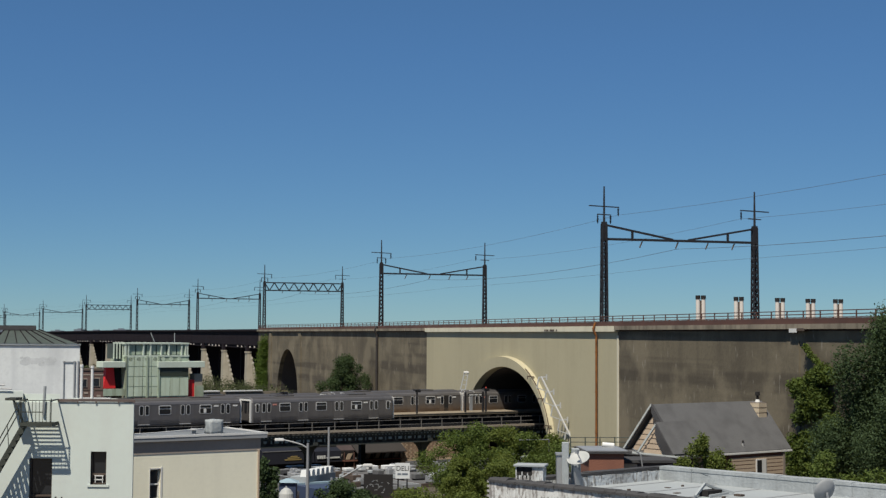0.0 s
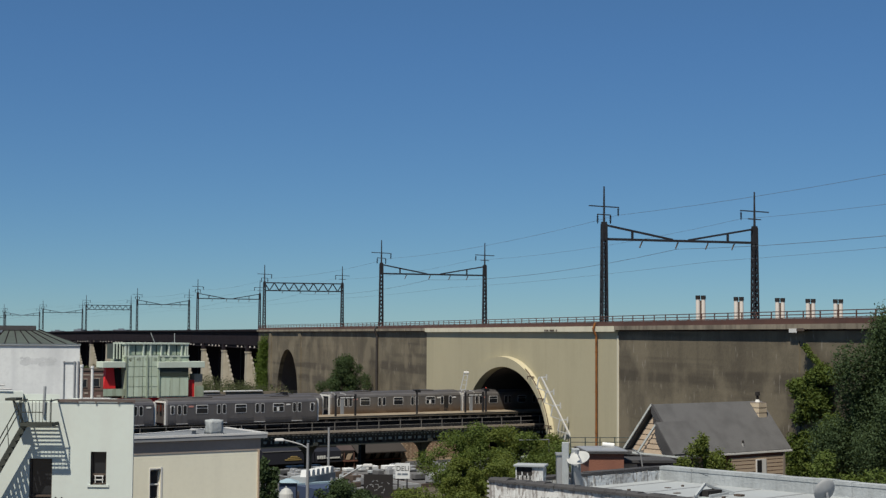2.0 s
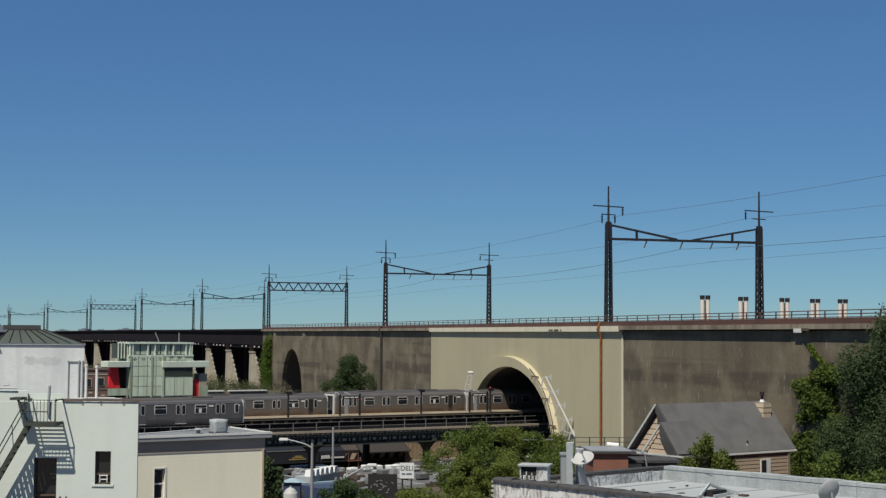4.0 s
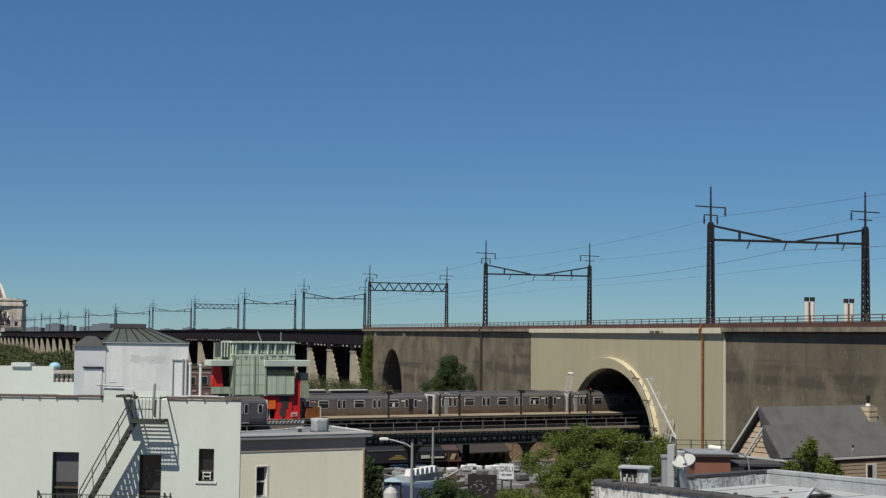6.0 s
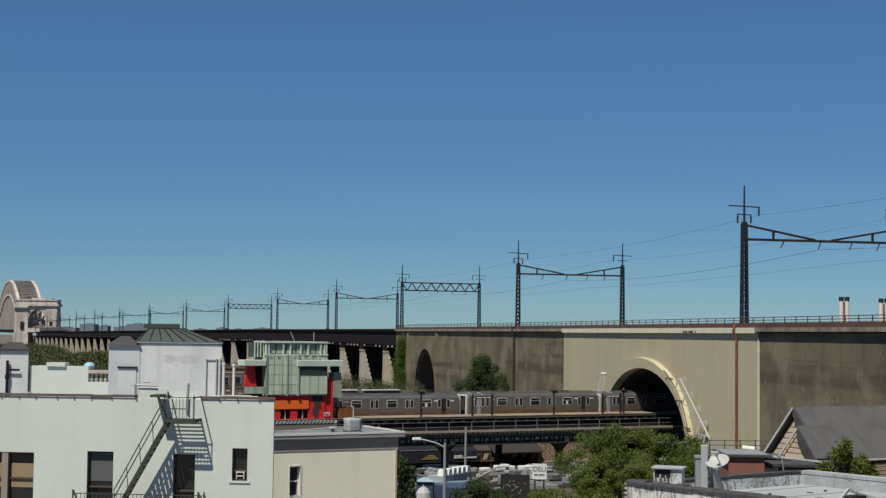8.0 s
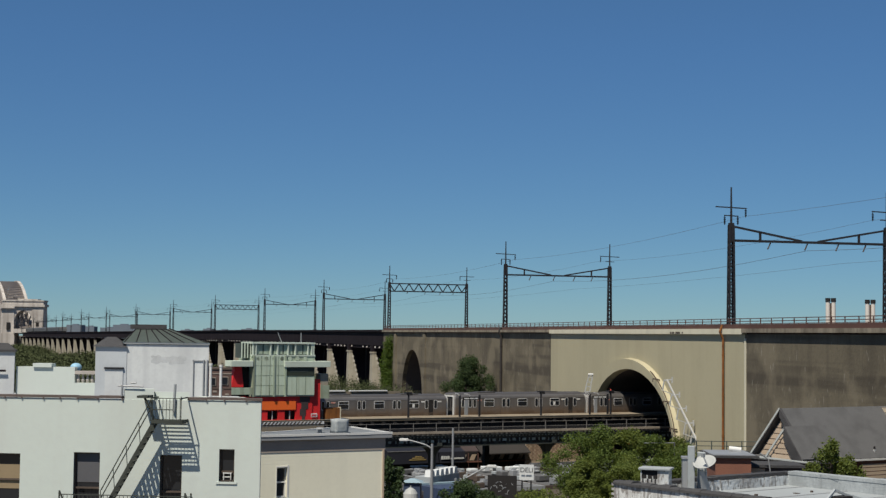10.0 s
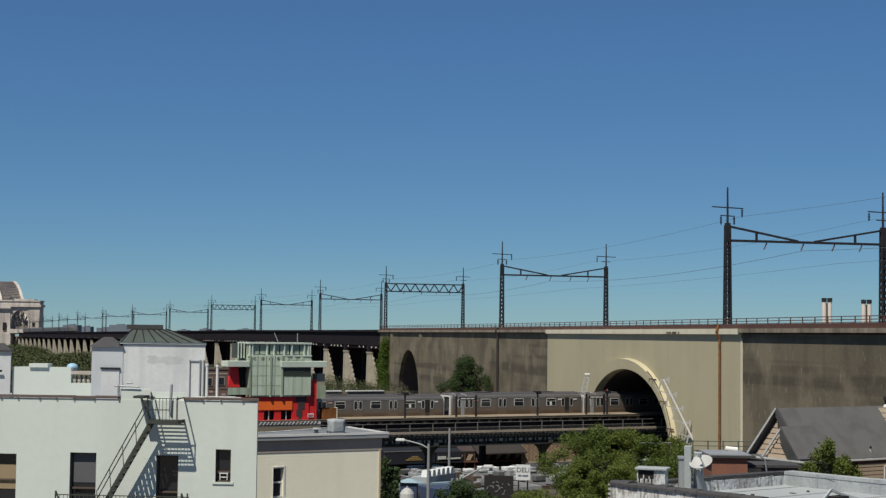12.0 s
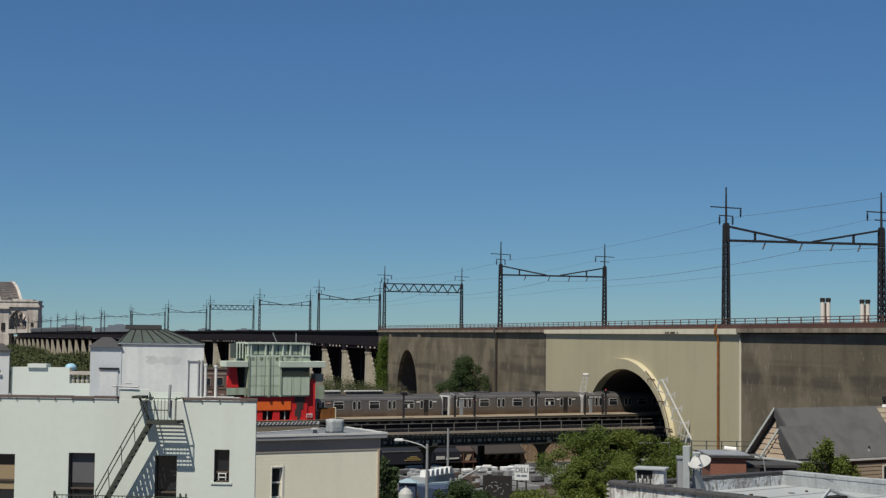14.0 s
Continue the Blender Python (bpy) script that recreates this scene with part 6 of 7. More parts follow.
def shops():
    # far side of the street
    rnd = random.Random(5)
    x = -60.0
    k = 0
    mats = [M_DARKSHOP, M_BLACK, M_DARKSHOP, M_DARKSHOP, M_BLACK]
    while x < 62:
        w = rnd.uniform(6, 10)
        g = thing("far_shop", EL @ pose(x, 24.0, 0), "dark shopfront with an awning across the street", "shop", "far shops")
        boxpart("wall", (0, w - 0.1, 0, 9, 0, 6.4), mats[k % 5], g)
        boxpart("shop_window", (0.5, w - 0.6, -0.06, 0.02, 0.5, 2.6), M_BLACKGLASS, g)
        bm = bmesh.new()
        prism(bm, [(0.2, 3.9), (-1.4, 2.9), (-1.4, 2.75), (0.2, 3.7)], 0.3, w - 0.4, Matrix(((0, 1, 0, 0), (1, 0, 0, 0), (0, 0, 1, 0), (0, 0, 0, 1))))
        part("awning", bm, [M_BLACK, M_DARKSHOP, M_DKSTEEL][k % 3], g)
        bm = bmesh.new()
        a = 0.8
        while a < w - 1.6:
            b = a + rnd.uniform(0.3, 1.1)
            bx(bm, a, b, -0.1, -0.03, 4.25, 4.75)
            a = b + 0.25
        part("letter_bar", bm, rnd.choice([M_FRIEZE, M_BROWN, M_DKSTEEL]), g)
        x += w
        k += 1
    g = thing("brick_storefront", EL @ pose(23.7, 20.0, 0), "sunlit tan brick wall of a shop across the street", "shop")
    boxpart("wall", (0, 9.0, 0, 1.8, 0, 3.95), M_TAN, g)
    for r in range(9):
        bm = bmesh.new()
        x = 0.05 + 0.2 * (r % 2)
        while x < 8.5:
            bx(bm, x, x + rnd.uniform(0.3, 0.55), -0.03, 0.0, 1.75 + r * 0.24, 1.75 + r * 0.24 + 0.17)
            x += 0.62
        tagged(part("brick_course", bm, M_BRICKTAN, g), kind="stuff")
    boxpart("coping", (-0.1, 9.1, -0.08, 1.9, 3.95, 4.1), M_BROWN, g)
    g = thing("shop_window_row", EL @ pose(13.6, 20.0, 0), "row of shop windows with leaning pale posters under a dark awning", "shop windows")
    bm = bmesh.new()
    prism(bm, [(0.2, 3.85), (-1.3, 2.85), (-1.3, 2.72), (0.2, 3.6)], 2.7, 10.0, Matrix(((0, 1, 0, 0), (1, 0, 0, 0), (0, 0, 1, 0), (0, 0, 0, 1))))
    part("awning", bm, M_UNDER, g)
    boxpart("back_panel", (0.0, 10.0, 0.1, 0.2, 0, 3.0), M_BLACK, g)
    for j in range(7):
        x = 0.2 + j * 1.42
        boxpart("mullion", (x - 0.1, x - 0.02, -0.05, 0.1, 0.4, 2.85), M_REDSTEEL, g)
        bm = bmesh.new()
        prism(bm, [(x + 0.1, 1.95), (x + 0.75, 1.95), (x + 1.15, 2.7), (x + 0.5, 2.7)], 0.04, 0.08)
        part("poster", bm, [M_FRIEZE, M_TAN, M_GALV][j % 3], g)
    boxpart("sill", (0.0, 10.0, -0.1, 0.1, 1.7, 1.86), M_BRICKRED, g)
    g = thing("navy_awning", EL @ pose(3.2, 20.0, 0), "navy shop awning with a yellow oval emblem and white lettering", "awning")
    bm = bmesh.new()
    prism(bm, [(0.2, 3.8), (-1.0, 3.4), (-1.25, 1.9), (0.2, 1.9)], 0, 7.0, Matrix(((0, 1, 0, 0), (1, 0, 0, 0), (0, 0, 1, 0), (0, 0, 0, 1))))
    prism(bm, [(0.2, 3.6), (-0.9, 3.2), (-1.15, 1.9), (0.2, 1.9)], 7.2, 10.9, Matrix(((0, 1, 0, 0), (1, 0, 0, 0), (0, 0, 1, 0), (0, 0, 0, 1))))
    part("cloth", bm, M_NAVY, g)
    bm = bmesh.new()
    bx(bm, -0.05, 7.05, -1.06, -1.0, 3.38, 3.46)
    part("edge_trim", bm, M_GALV, g)
    bm = bmesh.new()
    for x0, x1, z in ((2.9, 5.2, 2.3), (3.3, 4.9, 2.5), (3.7, 4.6, 2.68)):
        bx(bm, x0, x1, -1.24, -1.16, z, z + 0.12)
    part("emblem", bm, M_EMBLEM, g)
    for j, (x0, x1) in enumerate(((7.4, 7.66), (7.74, 7.95), (8.02, 8.25), (8.32, 8.55), (8.75, 10.6))):
        boxpart("letter_bar", (x0, x1, -1.2, -1.12, 2.3, 2.7 if j < 4 else 2.48), M_SIGNWHITE, g)
    boxpart("valance", (0, 10.9, -1.2, 0.2, 1.86, 1.9), M_BLACK, g)
    boxpart("shop_wall", (0, 10.9, 0.2, 0.4, 0, 3.8), M_BLACK, g)
    g = thing("parked_van", EL @ pose(5.3, 15.5, 0), "white van parked under the elevated railway", "van")
    boxpart("body", (0, 4.4, 0, 1.8, 0.45, 1.85), M_SIGNWHITE, g, bevel=0.12)
    boxpart("windscreen", (-0.02, 0.9, 0.12, 1.68, 1.2, 1.7), M_BLACKGLASS, g)
    for x in (0.9, 3.5):
        bm = bmesh.new()
        tube(bm, (x, -0.04, 0.36), (x, 0.18, 0.36), 0.36, n=14)
        tube(bm, (x, 1.62, 0.36), (x, 1.84, 0.36), 0.36, n=14)
        part("wheel", bm, M_BLACK, g)
    # low shops on the near side
    x = -52.0
    roofs = [M_SHINGLE, M_CAPDARK, M_SHINGLE]
    k = 0
    while x < 30:
        w = rnd.uniform(7, 11)
        z = rnd.choice([3.9, 4.05, 4.2])
        g = thing("low_shop", EL @ pose(x, -12.0, 0), "low flat-roofed shop beside the elevated railway", "shop", "near shops")
        boxpart("wall", (0, w - 0.05, -18, 0, 0, z), [M_DARKSHOP, M_FRIEZE, M_BLUE, M_DARKSHOP][k % 4], g)
        boxpart("roof", (0.2, w - 0.25, -17.8, -0.2, z, z + 0.05), roofs[k % 3], g)
        bm = bmesh.new()
        for q in ((0, w - 0.05, -0.25, 0), (0, w - 0.05, -18, -17.75), (0, 0.2, -17.75, -0.25), (w - 0.25, w - 0.05, -17.75, -0.25)):
            bx(bm, *q, z, z + 0.35)
        part("parapet", bm, [M_SHINGLE, M_ROOFGREY, M_BROWN][k % 3], g)
        for j in range(14):
            a = rnd.uniform(0.5, 1.6)
            h = rnd.uniform(0.3, 0.75)
            u = thing("rooftop_unit", EL @ pose(x + rnd.uniform(1, w - 2), -12 - rnd.uniform(1.0, 16), z + 0.05, 0, 0, rnd.choice([0, 90])), "boxy white rooftop air-conditioning unit", "air conditioner", "rooftop units")
            boxpart("casing", (-a / 2, a / 2, -0.35, 0.35, 0.12, h), rnd.choice([M_ROOFGREY, M_ROOFWHITE, M_SIGNWHITE, M_GALV, M_BROWN, M_SHINGLE]), u, bevel=0.04)
            bm = bmesh.new()
            tube(bm, (0, 0, h), (0, 0, h + 0.08), 0.26, n=14)
            part("fan", bm, M_GALV, u)
            bm = bmesh.new()
            bx(bm, -a / 2 + 0.1, a / 2 - 0.1, -0.32, -0.2, 0, 0.12)
            bx(bm, -a / 2 + 0.1, a / 2 - 0.1, 0.2, 0.32, 0, 0.12)
            part("skid", bm, M_DKSTEEL, u)
        x += w
        k += 1
    # a row of boxes, ducts and skylights along the far roof edge
    x = -17.0
    while x < 9:
        a = rnd.uniform(0.5, 1.5)
        u = thing("rooftop_box", EL @ pose(x, -13.2 - rnd.uniform(0, 1.6), 4.1), rnd.choice(["pale grey rooftop box near the roof edge", "white rooftop skylight box"]), "roof box", "rooftop boxes")
        boxpart("casing", (0, a, -0.4, 0.4, 0, rnd.uniform(0.25, 0.5)), rnd.choice([M_ROOFWHITE, M_SIGNWHITE, M_GALV, M_ROOFGREY, M_SHINGLE]), u, bevel=0.05)
        boxpart("lid", (-0.05, a + 0.05, -0.45, 0.45, 0.5, 0.54), M_ROOFWHITE, u) if a > 1.3 else None
        x += a + rnd.uniform(0.1, 0.8)
    for k in range(7):
        x, y = rnd.uniform(-15, 4), rnd.uniform(-28, -15)
        u = thing("roof_duct", EL @ pose(x, y, 4.1, 0, 0, rnd.uniform(0, 180)), "bent grey sheet-metal duct on a low roof", "duct", "roof ducts")
        bm = bmesh.new()
        w = rnd.uniform(0.8, 2.2)
        tube(bm, (0, 0, 0), (0, 0, 0.3), 0.16, n=10)
        tube(bm, (0, 0, 0.28), (w, 0, 0.34), 0.16, n=10)
        part("duct", bm, rnd.choice([M_GALV, M_SHINGLE, M_CAPDARK]), u)
    # long white roof monitor with bright panes
    g = thing("roof_monitor", EL @ pose(-18.4, -28.2, 4.6, 0, 0, 34), "long white roof monitor with a row of bright skylight panes", "skylight")
    bm = bmesh.new()
    bx(bm, 0, 5.6, -1.6, 0, 0, 0.75)
    part("body", bm, M_ROOFWHITE, g)
    for j in range(6):
        bm = bmesh.new()
        x = 0.1 + j * 0.9
        prism(bm, [(x, 0.75), (x + 0.72, 0.75), (x + 0.6, 1.3), (x + 0.15, 1.3)], -1.55, -0.9)
        part("skylight_pane", bm, M_SIGNWHITE, g)
    g = thing("blue_shed", EL @ pose(-18.5, -29.0, 0), "dark blue panelled shed with a pale blue roof edge", "shed")
    boxpart("wall", (0, 3.6, -4, 0, 0, 4.7), M_BLUE, g)
    boxpart("roof", (-0.2, 3.8, -0.4, 0.2, 4.7, 4.85), material("pale_blue_edge", (0.26, 0.36, 0.42), 0.6, vary=0.3), g)
    g = thing("roof_ventilator", pose(-10.72, 104.0, 0.05), "silver bell-shaped ventilator on a roof", "ventilator")
    bm = bmesh.new()
    for z0, z1, r0, r1 in ((-0.1, 6.25, 0.56, 0.56), (6.25, 6.6, 0.55, 0.5), (6.6, 6.85, 0.5, 0.34), (6.85, 7.0, 0.34, 0.1), (7.0, 7.12, 0.05, 0.05)):
        tube(bm, (0, 0, z0), (0, 0, z1), r0, r1, 18)
    part("bell", bm, M_DISH, g)
    g = thing("blue_hut", pose(-11.2, 108.5, 0), "small blue rooftop hut with a pale blue hipped roof", "hut")
    boxpart("wall", (-0.5, 0.7, 0, 1.2, 0, 6.95), M_BLUE, g)
    bm = bmesh.new()
    hip_roof(bm, -0.5, 0.7, 0, 1.2, 6.95, 7.2, 0.45, 0.45, 0.15)
    part("roof", bm, material("pale_blue_hut_roof", (0.30, 0.40, 0.46), 0.6, vary=0.3), g)
    # boards
    g = thing("sign_board", pose(-3.06, 118.0, 4.5), "white sign board on two posts above the roofs", "sign")
    bm = bmesh.new()
    bx(bm, -0.56, 0.56, -0.06, 0.06, 1.9, 3.1)
    part("board", bm, M_SIGNWHITE, g)
    text = bpy.data.curves.new("lettering", "FONT")
    text.body, text.size, text.extrude, text.align_x = "DELI", 0.52, 0.008, "CENTER"
    carrier = bpy.data.objects.new("lettering", text)
    letters = bpy.data.meshes.new_from_object(carrier)
    bpy.data.objects.remove(carrier)
    letters.materials.clear()
    letters.materials.append(M_CAPDARK)
    ob = new("lettering", letters)
    ob.parent, ob.matrix_basis = g, pose(0, -0.07, 2.52, 90, 0, 0)
    for q in ((-0.4, -0.12, 2.18, 2.32), (-0.05, 0.4, 2.18, 2.32)):
        boxpart("letter_bar", (q[0], q[1], -0.075, -0.06, q[2], q[3]), M_HAZEBLD, g)
    for x in (-0.35, 0.35):
        bm = bmesh.new()
        tube(bm, (x, 0, -4.0), (x, 0, 1.9), 0.06, n=8)
        part("post", bm, M_DKSTEEL, g)
    g = thing("dark_billboard", pose(-4.6, 116.0, 3.2, 0, 0, -6), "dark billboard with scattered pale marks", "billboard")
    boxpart("panel", (-1.4, 0.85, -0.08, 0.08, 2.0, 3.7), M_BLACK, g)
    bm = bmesh.new()
    for j in range(16):
        x, z = rnd.uniform(-1.2, 0.6), rnd.uniform(2.2, 3.3)
        a, c = rnd.uniform(0.03, 0.14), rnd.uniform(-0.12, 0.12)
        bar(bm, (x - a, -0.09, z - c), (x + a, -0.09, z + c), 0.03, 0.045)
    tagged(part("mark", bm, M_GALV, g), kind="stuff")
    for x in (-0.9, 1.0):
        bm = bmesh.new()
        tube(bm, (x, 0, -3.2), (x, 0, 2.0), 0.08, n=8)
        part("post", bm, M_DKSTEEL, g)


shops()


def street_lamp(m, h, arm, label, rise):
    g = thing("street_lamp", m, label, "street lamp", "street lamps")
    bm = bmesh.new()
    tube(bm, (0, 0, 0), (0, 0, h), 0.16, 0.1, 10)
    part("pole", bm, M_GALV, g)
    bm = bmesh.new()
    pts = [Vector((arm * u, 0, h - 0.4 + rise * (u ** 0.6 if rise < 0.9 else u))) for u in (0, 0.25, 0.5, 0.75, 1.0)]
    for a, b in zip(pts, pts[1:]):
        tube(bm, a, b, 0.06, n=8)
    part("arm", bm, M_GALV, g)
    bm = bmesh.new()
    s = 1 if arm > 0 else -1
    e = pts[-1]
    bx(bm, min(e.x, e.x + s * 0.75), max(e.x, e.x + s * 0.75), -0.17, 0.17, e.z - 0.1, e.z + 0.14)
    bmesh.ops.bevel(bm, geom=bm.edges[:], offset=0.06, segments=2, affect="EDGES")
    part("lamp_head", bm, M_TRIM, g)


street_lamp(pose(-10.68, 120, 0), 8.95, -1.9, "galvanised street lamp with a cobra head", 0.65)
street_lamp(pose(-8.17, 112, 0), 7.0, 2.3, "slim street lamp with a long rising arm", 1.3)
_g = thing("utility_pole", pose(-10.75, 143, 0), "slender grey utility pole by the tracks", "pole")
_bm = bmesh.new()
tube(_bm, (0, 0, 0), (0, 0, 8.8), 0.13, 0.1, 10)
part("pole", _bm, M_GALV, _g)


def street_signals():
    g = thing("road_sign_pole", pose(8.4, 118, 0), "slim pole with a white arm over the street trees", "sign pole")
    bm = bmesh.new()
    tube(bm, (0, 0, 0), (0, 0, 9.55), 0.06, 0.05, 8)
    part("pole", bm, M_SHINGLE, g)
    bm = bmesh.new()
    tube(bm, (0, 0, 9.5), (-2.4, -1.5, 9.55), 0.035, n=8)
    part("arm", bm, M_GALV, g)
    g = thing("traffic_signal", pose(4.9, 118.2, 0), "yellow traffic signal head among the street trees", "traffic light")
    bm = bmesh.new()
    tube(bm, (0, 0.2, 0), (0, 0.2, 9.8), 0.06, 0.05, 8)
    part("pole", bm, M_SHINGLE, g)
    yellow = material("signal_yellow", (0.42, 0.27, 0.05), 0.6, vary=0.3)
    for z in (9.28, 9.56):
        boxpart("signal_head", (-0.3, 0.3, -0.12, 0.15, z, z + 0.2), yellow, g, bevel=0.03)
    boxpart("bracket", (-0.32, -0.24, -0.05, 0.1, 9.26, 9.78), yellow, g)


street_signals()


# ======== trees ========
def leaf_cloud(name, blobs, n, size, mat, parent, seed):
    """Small leaf quads scattered through lumpy clumps (centre, radii)."""
    r = np.random.RandomState(seed)
    vol = np.array([b[1][0] * b[1][1] * b[1][2] for b in blobs]) ** 0.67
    pick = r.choice(len(blobs), n, p=vol / vol.sum())
    c = np.array([b[0] for b in blobs], float)[pick]
    rad = np.array([b[1] for b in blobs], float)[pick]
    d = r.normal(size=(n, 3))
    d /= np.linalg.norm(d, axis=1, keepdims=True)
    p = c + d * rad * (r.uniform(0.1, 1.2, (n, 1)) ** 0.5) * (1 + 0.28 * np.minimum(r.exponential(0.6, (n, 1)), 1.3))
    nrm = d * 0.45 + r.normal(size=(n, 3)) * 0.75 + [0, 0, 0.45]
    nrm /= np.linalg.norm(nrm, axis=1, keepdims=True)
    a = np.cross(nrm, r.normal(size=(n, 3)))
    a /= np.linalg.norm(a, axis=1, keepdims=True)
    b = np.cross(nrm, a)
    s = size * r.uniform(0.6, 1.3, (n, 1))
    s = s * 1.12
    quad = np.stack([p - a * s * 0.5, p - b * s * 0.22 + nrm * s * 0.06, p + a * s * 0.5, p + b * s * 0.22 + nrm * s * 0.06], 1).reshape(-1, 3)
    me = bpy.data.meshes.new(name)
    me.from_pydata(quad.tolist(), [], np.arange(4 * n).reshape(-1, 4).tolist())
    me.materials.append(mat)
    ob = new(name, me)
    ob.parent = parent
    return ob


def tree(m, h, rx, rz, crown_z, n, size, mat, label, seed, clumps=44, group="trees", lean=0.0):
    rnd = random.Random(seed)
    g = thing("tree", m, label, "tree", group)
    bm = bmesh.new()
    fork = max(0.6, crown_z - rz * 0.75)
    tube(bm, (0, 0, -0.2), (lean * 0.3, 0, fork), 0.05 * rx + 0.12, 0.035 * rx + 0.07, 9)
    blobs = []
    limbs = bmesh.new()
    for k in range(clumps):
        az = rnd.uniform(0, math.tau)
        u = rnd.uniform(-0.85, 1.0)
        q = math.sqrt(max(0.05, 1 - u * u)) * rnd.uniform(0.3, 1.02)
        c = Vector((lean + rx * q * math.cos(az), rx * q * math.sin(az), crown_z + rz * u * 0.85))
        s = rnd.uniform(0.12, 0.3)
        blobs.append(((c.x, c.y, c.z), (rx * s, rx * s, rz * s * 0.8)))
        if k % 2 == 0:
            tube(limbs, (lean * 0.3, 0, fork * rnd.uniform(0.75, 1.0)), c, 0.025 * rx + 0.03, 0.02, 6)
    part("trunk", bm, M_BARK, g)
    part("limb", limbs, M_BARK, g)
    tagged(leaf_cloud("crown", blobs, int(n * 1.6), size * 0.8, mat, g, seed), kind="stuff")
    return g


tree(pose(2.0, 118, 0), 10.6, 3.6, 3.2, 7.4, 12000, 0.23, M_LEAF, "leafy green street tree before the elevated railway", 11, clumps=30, group="street trees")
tree(pose(6.3, 117, 0), 10.2, 3.2, 3.0, 7.3, 11000, 0.23, M_LEAF, "leafy green street tree before the elevated railway", 12, clumps=30, group="street trees")
tree(pose(4.6, 110, 0), 8.5, 2.6, 2.0, 6.5, 10000, 0.22, M_LEAFYL, "yellow-green street tree before the elevated railway", 13, group="street trees")
tree(pose(1.5, 113, 0), 8.0, 1.7, 1.9, 6.4, 7000, 0.22, M_LEAFYL, "leafy green street tree before the elevated railway", 14, group="street trees")
tree(pose(4.3, 119, 0), 10.4, 3.0, 3.0, 7.5, 8000, 0.23, M_LEAFYL, "yellow-green street tree before the elevated railway", 33, clumps=30, group="street trees")
tree(pose(8.6, 121, 0), 9.5, 2.0, 2.4, 7.2, 8000, 0.22, M_LEAFYL, "yellow-green street tree before the elevated railway", 15, group="street trees")
tree(pose(-1.5, 100, 0), 7.0, 3.0, 2.3, 5.2, 12000, 0.21, M_LEAFYL, "low leafy green tree among the roofs", 16, group="street trees")
tree(pose(2.0, 96, 0), 7.0, 2.4, 2.2, 5.5, 10000, 0.21, M_LEAFYL, "low yellow-green tree among the roofs", 26, group="street trees")
tree(pose(-7.2, 108, 0), 7.0, 2.0, 2.0, 5.2, 4000, 0.28, M_LEAFDK, "dark green tree among the low roofs", 17, group="street trees")
tree(pose(-5.4, 105, 0), 7.0, 1.8, 1.9, 4.8, 3500, 0.28, M_LEAFDK, "dark green tree among the low roofs", 27, group="street trees")
tree(pose(-11.3, 96, 0), 9.5, 1.0, 2.6, 7.0, 3500, 0.26, M_LEAFDK, "narrow dark green tree beside the cream house", 18)
tree(pose(-15.1, 236, 0), 13.9, 4.0, 5.0, 9.2, 16000, 0.32, M_LEAFDK, "round dark green tree against the viaduct wall", 19)
tree(pose(12.9, 75, 0), 13.0, 1.05, 2.4, 10.4, 3200, 0.2, M_LEAFYL, "small bright green tree before the gabled house", 20)
tree(pose(13.9, 76, 0), 12.0, 0.8, 1.5, 10.4, 1800, 0.2, M_LEAFYL, "small bright green tree before the gabled house", 21)
tree(pose(12.0, 74.5, 0), 12.0, 0.7, 1.3, 10.4, 1600, 0.2, M_LEAFYL, "small bright green tree before the gabled house", 22)
tree(pose(27.0, 89, 0), 18.9, 4.3, 6.8, 12.5, 60000, 0.21, M_LEAFSHADE, "tall dark green tree beside the viaduct", 23, clumps=54, group="viaduct trees")
tree(pose(26.6, 90, 0), 16.0, 2.3, 6.0, 11.4, 34000, 0.21, M_LEAFSHADE, "tall dark green tree beside the viaduct", 24, clumps=34, group="viaduct trees")
tree(pose(24.6, 93, 0), 14.0, 1.5, 4.0, 8.8, 11000, 0.22, M_VINE, "vine-covered tree leaning on the viaduct", 25, group="viaduct trees")
tree(pose(24.0, 77, 0), 10.5, 3.2, 2.2, 8.9, 8000, 0.22, M_LEAF, "low yellow-green scrub behind the roof", 28, group="viaduct trees")
tree(pose(21.0, 82, 0), 10.5, 1.8, 2.6, 8.6, 6000, 0.22, M_LEAF, "low yellow-green scrub behind the roof", 29, group="viaduct trees")


